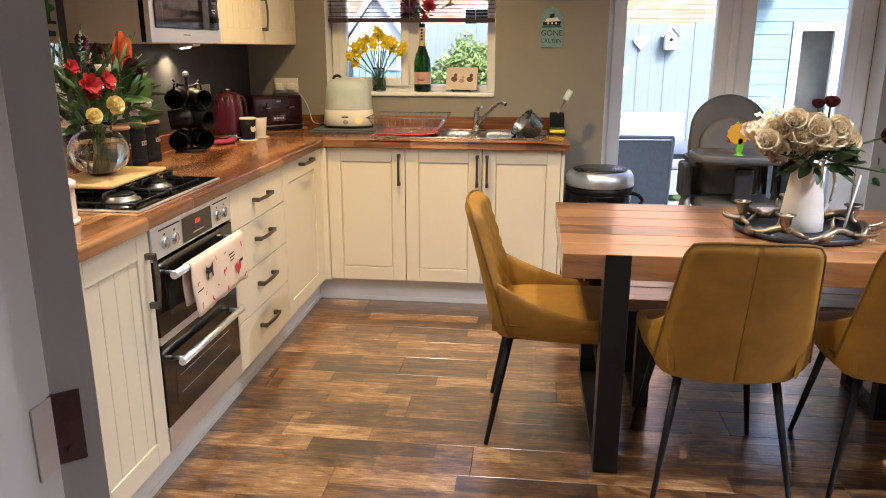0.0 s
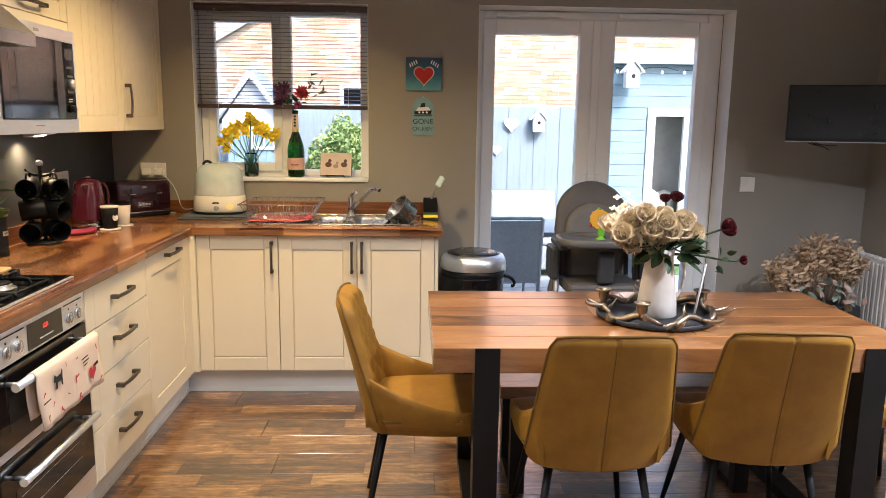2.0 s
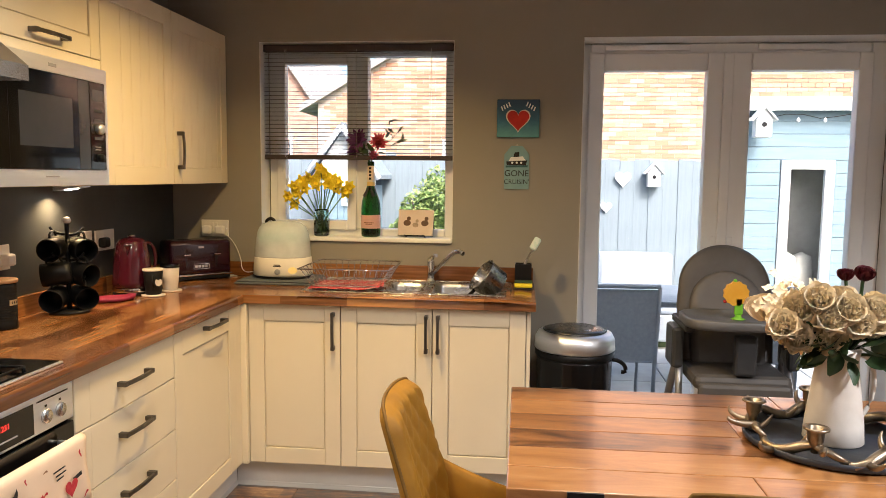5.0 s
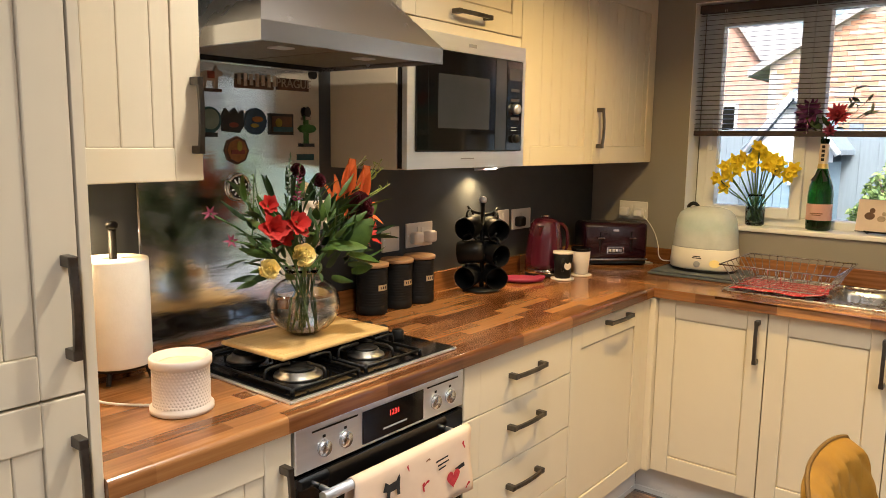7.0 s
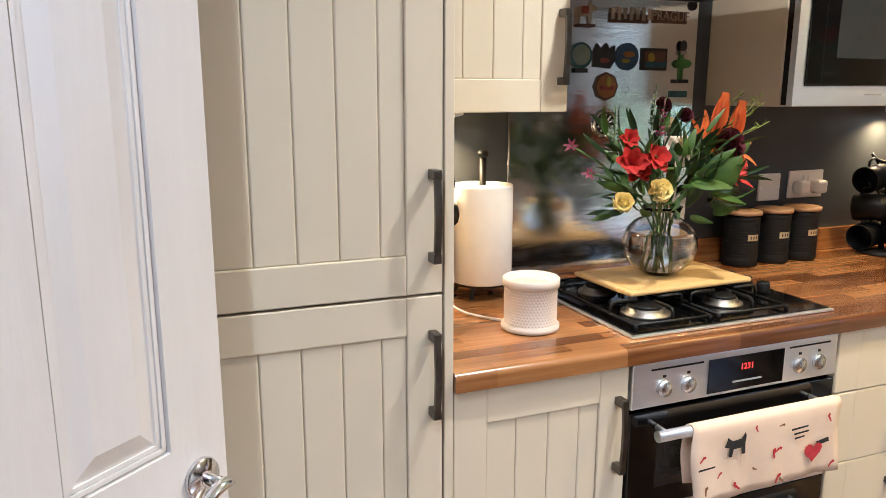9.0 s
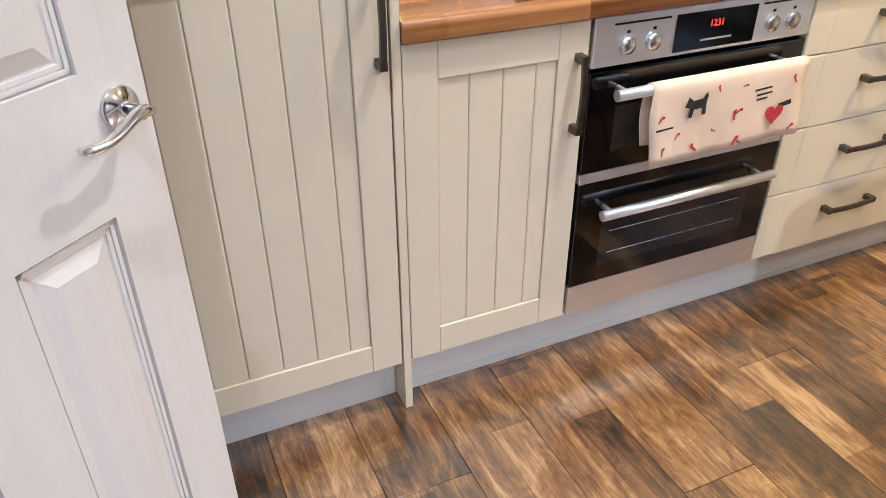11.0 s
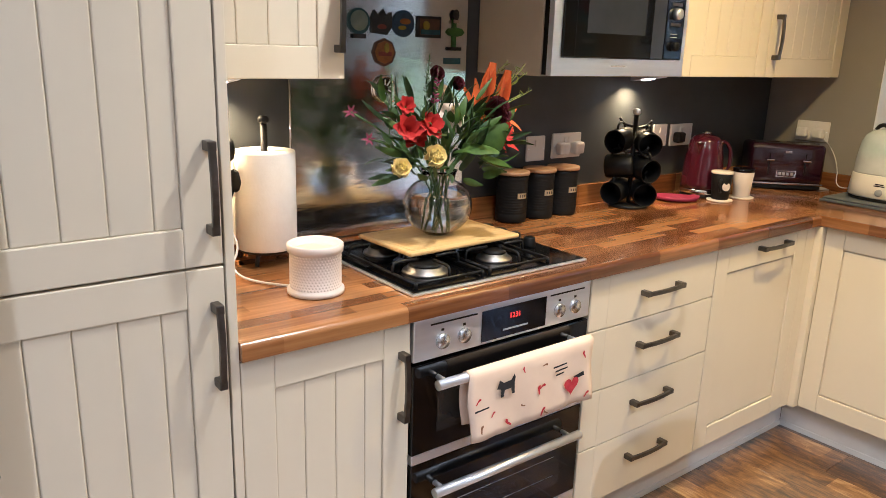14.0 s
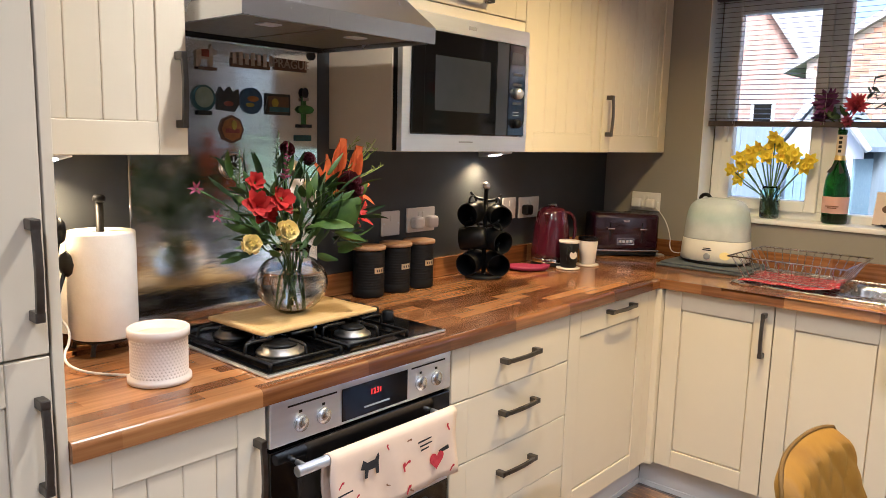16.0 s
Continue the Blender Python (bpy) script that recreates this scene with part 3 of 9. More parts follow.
def carcass(parent, w, d, z0, z1, material=None):
    pbox("body", material or M["carcass"], parent, 0.0008, w - 0.0008, 0.0008, d, z0, z1, 0.001)


# tall unit
u = thing("tall_cabinet", "tall cream tongue-and-groove larder cabinet with two doors", "cabinet", at_west(1.505))
carcass(u, 0.598, 0.585, 0.134, 2.15)
board_door(u, 0, 0.598, 0.136, 1.0675, stile=0.07, handle_at=(0.585 - 0.01, 0.917))
board_door(u, 0, 0.598, 1.069, 2.15, stile=0.07, handle_at=(0.585 - 0.01, 1.215))
setting("end_panel", M["cream"], [(0.006, 0.61, 2.1045, 2.1225, 0.0, 2.15)], "cream end panel beside the tall cabinet", 0.001)
setting("plinth", M["plinth"], [(0.53, 0.548, 1.505, 2.104, 0, 0.133)], "cream plinth under the tall cabinet")
# base unit left of the oven
u = thing("base_cabinet", "narrow cream tongue-and-groove base cabinet beside the oven", "cabinet", at_west(2.124))
carcass(u, 0.404, DEPTH, 0.136, 0.866)
board_door(u, 0.0, 0.404, 0.138, 0.868, handle_at=(0.377, 0.72), stile=0.07)
# drawer unit
u = thing("drawer_cabinet", "cream base cabinet with four drawers and pewter handles", "cabinet", at_west(3.135))
carcass(u, 0.602, DEPTH, 0.136, 0.866)
for z0, z1 in ((0.709, 0.868), (0.518, 0.706), (0.334, 0.515), (0.138, 0.331)):
    bm = bmn()
    box(bm, 0.0015, 0.6005, -0.02, 0, z0, z1, 0.003)
    box(bm, 0.075, 0.525, -0.0206, -0.0195, z0 + 0.0005, z1 - 0.0005, 0.0004)
    d = part("drawer", bm, M["cream"], u)
    handle(d, 0.31, z1 - 0.078, 0.165, False)
# corner unit door
u = thing("corner_cabinet", "cream corner base cabinet with one plain panel door", "cabinet", at_west(3.738))
carcass(u, 0.64, DEPTH, 0.136, 0.866)
board_door(u, 0.0, 0.575, 0.138, 0.868, False, handle_at=(0.335, 0.838), upright=False, hl=0.17, top=0.09)
pbox("corner_post", M["cream"], u, 0.577, 0.64, -0.018, -0.0002, 0.138, 0.868, 0.002)
# sink run, fronts face south
for x0, x1, hx, nm, lab in ((0.632, 1.054, 1.028, "base_cabinet", "cream base cabinet with one plain panel door"), (1.055, 1.872, None, "sink_cabinet", "cream sink base cabinet with two plain panel doors")):
    u = thing(nm, lab, "cabinet", pose(x0, 4.424, 0))
    carcass(u, x1 - x0, 0.57, 0.134, 0.75 if nm == "sink_cabinet" else 0.866)
    if hx:
        board_door(u, 0.0, x1 - x0, 0.134, 0.868, False, handle_at=(hx - x0 - 0.005, 0.755), hl=0.15)
    else:
        board_door(u, 0.0, 0.409, 0.134, 0.868, False, handle_at=(0.383, 0.755), hl=0.15)
        board_door(u, 0.409, 0.817, 0.134, 0.868, False, handle_at=(0.435, 0.755), hl=0.15)
setting("corner_post", M["cream"], [(0.589, 0.631, 4.3785, 4.4235, 0.134, 0.868)], "cream corner filler post", 0.001)
setting("end_panel", M["cream"], [(1.873, 1.891, 4.41, 4.996, 0.0, 0.868)], "cream end panel of the sink run", 0.001)
setting("plinth", M["plinth"], [(0.53, 0.548, 2.125, 4.46, 0, 0.133), (0.548, 1.872, 4.462, 4.48, 0, 0.133)], "cream plinth under the base units", 0.001)
setting("plinth_trim", M["plinth"], [(0.548, 0.5515, 2.125, 4.458, 0, 0.022), (0.5515, 1.872, 4.4585, 4.462, 0, 0.022)], "plinth floor seal", 0.0)


# worktops with a rounded front edge, sink opening cut out
SX0, SX1, SY0, SY1 = 0.845, 1.80, 4.505, 4.93     # sink outline
def slab(bm, x0, x1, y0, y1, z0=0.872, z1=0.91):
    box(bm, x0, x1, y0, y1, z0, z1)


def worktop():
    bm = bmn()
    box(bm, 0.006, 0.622, 2.1235, 4.376, 0.872, 0.91)
    bmesh.ops.bevel(bm, geom=[e for e in bm.edges if all(v.co.x > 0.6 and v.co.z > 0.9 for v in e.verts)], offset=0.013, segments=6, affect="EDGES", profile=0.5)
    a = whole("worktop", bm, M["worktop_y"], "wood-stave laminate worktop along the hob run", "worktop")
    bm = bmn()
    for q in ((0.006, SX0 + 0.02, 4.377, 4.994), (SX1 - 0.02, 1.91, 4.377, 4.994), (SX0 + 0.02, SX1 - 0.02, 4.377, SY0 + 0.02), (SX0 + 0.02, SX1 - 0.02, SY1 - 0.02, 4.994)):
        slab(bm, *q)
    bmesh.ops.remove_doubles(bm, verts=bm.verts, dist=0.0001)
    bmesh.ops.bevel(bm, geom=[e for e in bm.edges if all(v.co.y < 4.378 and v.co.z > 0.9 and v.co.x > 0.61 for v in e.verts)], offset=0.013, segments=6, affect="EDGES", profile=0.5)
    whole("worktop", bm, M["worktop_x"], "wood-stave laminate worktop around the sink", "worktop")
    setting("upstand", M["worktop_x"], [(0.022, 1.905, 4.978, 4.996, 0.911, 0.985)], "wood laminate upstand along the window wall", 0.002)
    setting("upstand", M["worktop_y"], [(0.005, 0.021, 3.155, 4.996, 0.911, 0.985), (0.005, 0.021, 2.124, 2.53, 0.911, 0.985)], "wood laminate upstand along the hob wall", 0.002)


worktop()

# wall units
WZ, WT = 1.395, 2.15
def at_wall_unit(y):
    return pose(0.288, y, 0, 0, 0, 90)


u = thing("wall_cabinet", "cream tongue-and-groove wall cabinet next to the cooker hood", "cabinet", at_wall_unit(2.124))
carcass(u, 0.411, 0.283, 1.388, WT)
board_door(u, 0, 0.411, 1.386, WT, handle_at=(0.388, 1.532), stile=0.07)
u = thing("microwave_cabinet", "cream wall cabinet housing built around the microwave", "cabinet", at_wall_unit(3.20))
for a in ((0.0008, 0.018, 0.0008, 0.283, WZ, WT), (0.617, 0.6342, 0.0008, 0.283, WZ, WT), (0.018, 0.617, 0.0008, 0.283, WZ, WZ + 0.014), (0.018, 0.617, 0.0008, 0.283, 1.818, 1.836), (0.018, 0.617, 0.0008, 0.283, WT - 0.018, WT), (0.018, 0.617, 0.27, 0.283, WZ + 0.014, WT - 0.018)):
    pbox("carcass_panel", M["carcass"], u, *a, 0)
pbox("cornice_rail", M["cream"], u, 0.0, 0.635, -0.019, 0.0, 1.812, 1.846, 0.002)
board_door(u, 0, 0.635, 1.848, WT, False, handle_at=(0.325, 1.885), upright=False, name="flap_door", hl=0.165, stile=0.06)
for y0, w, hx in ((3.836, 0.56, None), (4.397, 0.60, 0.035)):
    u = thing("wall_cabinet", "cream tongue-and-groove wall cabinet above the worktop", "cabinet", at_wall_unit(y0), "wall cabinets by the window")
    carcass(u, w - 0.001, 0.283, WZ, WT)
    board_door(u, 0, w - 0.001, WZ - 0.001, WT, handle_at=(hx, 1.545) if hx else None)

# ---- lamps ----
def downlight(x, y, power, color):
    w = thing("downlight", "small round recessed ceiling downlight with a white rim", "ceiling light", pose(x, y, CEIL), "ceiling downlights")
    plathe("rim", M["white"], w, [(0.030, -0.001), (0.044, -0.001), (0.045, -0.004), (0.040, -0.007), (0.030, -0.006)], seg=24)
    plathe("bulb", M["bulb"], w, [(0.0001, -0.003), (0.029, -0.003), (0.029, -0.001), (0.0001, -0.001)], seg=20)
    disk_lamp("downlight_lamp", x, y, CEIL - 0.012, power, 0.05, 140, color)


M["bulb"] = glow("bulb_glow", (1.0, 0.85, 0.65), 12)
# the fitting at (1.5, 1.45) is added, standing in for daylight on the tall fronts
for x, y, p, c in ((0.95, 2.75, 4.9, WARM), (1.1, 3.85, 7.0, AMBER), (1.5, 1.45, 2.7, SOFT_WHITE), (2.25, 3.3, 4.0, WARM), (3.85, 2.3, 20, SOFT_WHITE)):
    downlight(x, y, p, c)


def under_light(y):
    w = thing("cabinet_light", "small wedge shaped light under the wall cabinet", "light", pose(0.105, y, WZ - 0.009 if y < 2.5 else WZ - 0.001))
    bm = bmn()
    for a, b in (((-0.055, 0.0), (0.055, -0.022)),):
        v = [bm.verts.new(p) for p in ((-0.055, -0.035, 0), (0.055, -0.035, 0), (0.055, 0.035, 0), (-0.055, 0.035, 0), (-0.055, -0.035, -0.024), (0.055, -0.035, -0.008), (0.055, 0.035, -0.008), (-0.055, 0.035, -0.024))]
        for f in ((0, 1, 2, 3), (4, 5, 6, 7), (0, 1, 5, 4), (1, 2, 6, 5), (2, 3, 7, 6), (3, 0, 4, 7)):
            bm.faces.new([v[k] for k in f])
    part("housing", bm, M["steel"], w)
    bm = bmn()
    lathe(bm, [(0.0001, 0), (0.024, 0), (0.024, 0.002), (0.0001, 0.002)], 16, m=Matrix.Translation((0.0, 0, -0.0185)) @ Matrix.Rotation(radians(-8.3), 4, "Y"))
    part("lens", bm, M["bulb"], w)
    disk_lamp("cabinet_lamp", 0.07 if y < 2.5 else 0.052, y, WZ - 0.034, 1.1 if y < 2.5 else 0.6, 0.03, 130, (1.0, 0.64, 0.28))


under_light(3.95)
under_light(2.30)


# ---- oven, hob, hood, microwave ----
def text_part(name, body, size, mat_, parent, m, label="", extrude=0.0002):
    c = bpy.data.curves.new(name, "FONT")
    c.body, c.size, c.extrude = body, size, extrude
    c.align_x, c.align_y = "CENTER", "CENTER"
    tmp = bpy.data.objects.new(name, c)
    me = bpy.data.meshes.new_from_object(tmp)
    bpy.data.objects.remove(tmp)
    me.materials.clear()
    me.materials.append(mat_)
    ob = new(name, me)
    ob.parent = parent
    ob.matrix_local = m
    if label:
        ob["label"] = label
    return ob


FRONT = Matrix.Rotation(radians(90), 4, "X")      # text and discs that face local -y
M["red_led"] = glow("red_led", (1.0, 0.03, 0.02), 0.7)
M["grey_plastic"] = surf("grey_plastic", (0.30, 0.30, 0.31), (0.36, 0.36, 0.37), 8, 0.35, bump=0.03)


def oven():
    w = thing("oven", "built-in stainless steel and black glass double oven", "oven", at_west(2.532))
    W = 0.598
    carcass(w, W, 0.55, 0.14, 0.866, M["black_plastic"])
    bm = bmn()
    box(bm, 0.003, W - 0.003, -0.022, 0, 0.764, 0.867, 0.003)
    pan = part("control_panel", bm, M["steel"], w)
    pbox("display_glass", M["black_glass"], pan, 0.205, 0.425, -0.0235, -0.0225, 0.772, 0.852, 0)
    pbox("slot", M["black_plastic"], pan, 0.05, 0.19, -0.0232, -0.0222, 0.848, 0.852, 0)
    pbox("slot", M["black_plastic"], pan, 0.44, 0.57, -0.0232, -0.0222, 0.848, 0.852, 0)
    text_part("clock_digits", "1231", 0.02, M["red_led"], pan, Matrix.Translation((0.315, -0.0238, 0.824)) @ FRONT, "red lit clock reading 1231")
    pbox("button_bar", M["grey_plastic"], pan, 0.275, 0.36, -0.0246, -0.0236, 0.789, 0.793, 0)
    for x in (0.085, 0.15, 0.475, 0.535):
        bm = bmn()
        lathe(bm, [(0.019, 0), (0.0195, 0.005), (0.018, 0.008), (0.0001, 0.008)], 24, m=Matrix.Translation((x, -0.022, 0.804)) @ FRONT)
        box(bm, x - 0.0012, x + 0.0012, -0.0315, -0.030, 0.806, 0.818)
        part("knob", bm, M["hood_steel"], pan)
        pbox("mark", M["black_plastic"], pan, x - 0.004, x + 0.004, -0.0235, -0.0225, 0.829, 0.835, 0)
    for z0, z1, hz, rz in ((0.525, 0.755, 0.715, 0.50), (0.222, 0.498, 0.432, 0.155)):
        bm = bmn()
        box(bm, 0.003, W - 0.003, -0.022, 0, z0, z1, 0.002)
        d = part("oven_door", bm, M["black_glass"], w)
        pbox("inner_window", M["oven_window"], d, 0.075, W - 0.075, -0.0228, -0.0222, z0 + 0.045, hz - 0.04, 0)
        bm = bmn()
        tube(bm, [(0.045, -0.062, hz), (W - 0.045, -0.062, hz)], 0.0125, 14)
        for x in (0.075, W - 0.075):
            tube(bm, [(x, -0.02, hz), (x, -0.062, hz)], 0.007, 10)
        part("door_handle", bm, M["steel"], d, "brushed steel bar handle")
        pbox("trim_strip", M["steel"], w, 0.003, W - 0.003, -0.0215, 0, z0 - (0.082 if z0 < 0.3 else 0.026), z0 - 0.001, 0.001)
    # racks glimpsed behind the lower glass
    for z in (0.30, 0.36):
        ptube("rack_wire", M["steel"], w, [(0.1, -0.0235, z), (W - 0.1, -0.0235, z)], 0.0006, 5)


M["oven_window"] = surf("oven_window_glass", (0.016, 0.014, 0.013), (0.022, 0.02, 0.018), 4, 0.05, bump=0.0, rough2=0.08)
oven()


def tea_towel():
    """A folded cotton towel over the upper oven handle."""
    W0, W1 = 2.658, 3.09
    base = thing("tea_towel", "cream printed tea towel hanging folded on the oven handle", "towel", pose(0.588 + 0.062, W0, 0.715))
    bm = bmn()
    nx, prof = 22, []
    # cross section: back drop, over the bar, front drop
    for s in range(8):
        prof.append((-0.0145, -0.13 + 0.13 * s / 7))
    for s in range(1, 8):
        a = math.pi * (1 - s / 8)
        prof.append((0.0145 * math.cos(a), 0.0145 * math.sin(a)))
    for s in range(10):
        prof.append((0.0150 + 0.006 * s / 9, -0.165 * s / 9))
    rows = []
    for i in range(nx + 1):
        y = (W1 - W0) * i / nx
        row = []
        for k, (px, pz) in enumerate(prof):
            wave = (0.004 * math.sin(i * 0.55 + 0.6) + 0.0025 * math.sin(i * 1.3)) * max(0, -pz) / 0.16
            row.append(bm.verts.new((px + wave + 0.002, y + 0.006 * math.sin(pz * 30), pz - 0.004 * math.sin(i * 0.3) * (1 if pz < -0.1 else 0))))
        rows.append(row)
    for a, b in zip(rows, rows[1:]):
        for k in range(len(prof) - 1):
            bm.faces.new((a[k], a[k + 1], b[k + 1], b[k])).smooth = True
    cloth = part("cloth", bm, M["towel"], base)
    sol = cloth.modifiers.new("thick", "SOLIDIFY")
    sol.thickness, sol.offset = 0.003, 0.0
    # printed motifs
    OUT = Matrix.Rotation(radians(90), 4, "Z") @ FRONT

    def motif(pts, y, z, mat_, nm):
        bm = bmn()
        f = bm.faces.new([bm.verts.new((px, pz, 0)) for px, pz in pts])
        bmesh.ops.triangulate(bm, faces=[f])
        o = part(nm, bm, mat_, base)
        o.matrix_local = Matrix.Translation((0.0205 + 0.006 * (-z) / 0.165 + 0.0035, y, z)) @ OUT
    dog = [(-0.03, 0.012), (-0.026, 0.024), (-0.018, 0.018), (-0.012, 0.014), (0.012, 0.016), (0.022, 0.03), (0.026, 0.02), (0.024, 0.004), (0.026, -0.022), (0.016, -0.022), (0.013, -0.006), (-0.008, -0.006), (-0.011, -0.024), (-0.02, -0.024), (-0.02, -0.002), (-0.034, 0.002)]
    motif(dog, 0.115, -0.045, M["ink_black"], "dog_print")
    heart = [(0.022 * math.sin(a) ** 3 * 1.25, 0.0017 * (13 * math.cos(a) - 5 * math.cos(2 * a) - 2 * math.cos(3 * a) - math.cos(4 * a))) for a in (2 * math.pi * k / 20 for k in range(20))]
    motif(heart, 0.345, -0.10, M["ink_red"], "heart_print")
    motif([(-0.02, 0.006), (0.018, 0.012), (0.022, 0.0), (-0.015, -0.004)], 0.372, -0.083, M["ink_black"], "arrow_print")
    cane = [(-0.004, -0.014), (0.001, -0.015), (0.004, 0.002), (0.010, 0.008), (0.008, 0.014), (-0.001, 0.011), (-0.003, 0.002)]
    for y, z, size, turn, ink in ((0.225, -0.083, 0.9, 20, "red"), (0.237, -0.075, 0.8, -50, "red"), (0.12, -0.142, 0.9, 60, "red"), (0.24, -0.145, 0.9, -15, "red"), (0.252, -0.152, 0.6, 70, "brown"),
                                  (0.035, -0.137, 0.8, 10, "brown"), (0.022, -0.06, 0.7, -30, "red"), (0.39, -0.025, 0.8, 40, "red"), (0.245, -0.018, 0.6, -70, "brown"), (0.17, -0.015, 0.6, 35, "red"), (0.07, -0.105, 0.6, -20, "red"), (0.17, -0.11, 0.55, 80, "brown"), (0.405, -0.14, 0.8, -35, "red")):
        ca, sa = math.cos(radians(turn)) * size, math.sin(radians(turn)) * size
        motif([(p * ca - q * sa, p * sa + q * ca) for p, q in cane], y, z, M["ink_" + ink], "speck_print")
    for k, (y, z, l) in enumerate(((0.30, -0.035, 0.05), (0.305, -0.047, 0.045), (0.30, -0.058, 0.03), (0.035, -0.085, 0.045))):
        motif([(-l / 2, -0.003), (l / 2, 0.0), (l / 2, 0.004), (-l / 2, 0.002)], y, z, M["ink_black"], "lettering_bar")


M["towel"] = surf("towel_cotton", (0.72, 0.56, 0.42), (0.80, 0.64, 0.50), 5, 0.9, bump=0.6, fine=600, dist=0.0008)
M["ink_black"] = surf("ink_black", (0.012, 0.012, 0.014), (0.03, 0.028, 0.03), 60, 0.85)
M["ink_red"] = surf("ink_red", (0.40, 0.015, 0.03), (0.55, 0.05, 0.06), 60, 0.85)
M["ink_brown"] = surf("ink_brown", (0.16, 0.07, 0.03), (0.32, 0.16, 0.08), 60, 0.85)
tea_towel()

HOB = (0.10, 0.574, 2.555, 3.146)


def hob():
    x0, x1, y0, y1 = HOB
    w = thing("gas_hob", "four burner gas hob with black glass and cast pan supports", "hob", pose(x0, y0, 0.9105))
    W, L = x1 - x0, y1 - y0
    pbox("steel_rim", M["steel"], w, 0, W, 0, L, 0, 0.006, 0.002)
    pbox("glass_plate", M["black_glass"], w, 0.008, W - 0.008, 0.008, L - 0.008, 0.0062, 0.009, 0.001)
    # burners: two left, two right of the panel of knobs
    for bx, by, r in ((0.14, 0.13, 0.036), (0.345, 0.13, 0.046), (0.14, 0.36, 0.030), (0.345, 0.36, 0.036)):
        b = plathe("burner", M["burner_steel"], w, [(r + 0.014, 0), (r + 0.012, 0.006), (r, 0.008), (r, 0.016), (r - 0.004, 0.018), (0.0001, 0.018)], bx, by, 0.009)
        plathe("burner_cap", M["black_metal"], b, [(r * 0.85, 0), (r * 0.9, 0.003), (r * 0.8, 0.007), (0.0001, 0.008)], bx, by, 0.027)
    for y in (0.02, 0.25):
        bm = bmn()
        h, z = 0.046, 0.011
        a0, a1, b0, b1 = 0.03, W - 0.03, y + 0.01, y + 0.215
        tube(bm, [(a0, b0, z + 0.008), (a1, b0, z + 0.008), (a1, b1, z + 0.008), (a0, b1, z + 0.008)], 0.0045, 6, closed=True)
        for bx in (0.14, 0.345):
            by = (b0 + b1) / 2
            for p, q in (((bx, b0), (bx, by - 0.03)), ((bx, b1), (bx, by + 0.03)), ((bx - 0.095, by), (bx - 0.03, by)), ((bx + 0.095, by), (bx + 0.03, by))):
                tube(bm, bez((p[0], p[1], z + 0.008), (p[0], p[1], h + 0.008), (p[0], p[1], h), (q[0], q[1], h), 5), 0.0042, 6)
        for p in ((a0, b0), (a1, b0), (a1, b1), (a0, b1)):
            tube(bm, [(p[0], p[1], 0.009), (p[0], p[1], z + 0.01)], 0.005, 6)
        part("pan_support", bm, M["black_metal"], w, "black cast pan support")
    for k in range(4):
        plathe("knob", M["black_plastic"], w, [(0.019, 0), (0.0185, 0.006), (0.0165, 0.026), (0.0145, 0.029), (0.0001, 0.029)], 0.118 + 0.061 * k, 0.534, 0.009, 20)


hob()
setting("splashback", M["splash_steel"], [(0.0045, 0.0075, 2.537, 3.149, 0.916, 1.70)], "brushed stainless steel splashback behind the hob", 0.0)
ptube("splash_trim", M["chrome"], None, [(0.010, 2.5345, 0.93), (0.010, 2.5345, 1.386)], 0.0035, 8)
tagged(bpy.data.objects["splash_trim"], "thin polished steel edge trim", "", kind="structure")
setting("splash_rail", M["black_metal"], [(0.0078, 0.022, 2.54, 3.146, 1.69, 1.706)], "dark rail under the cooker hood", 0.001)


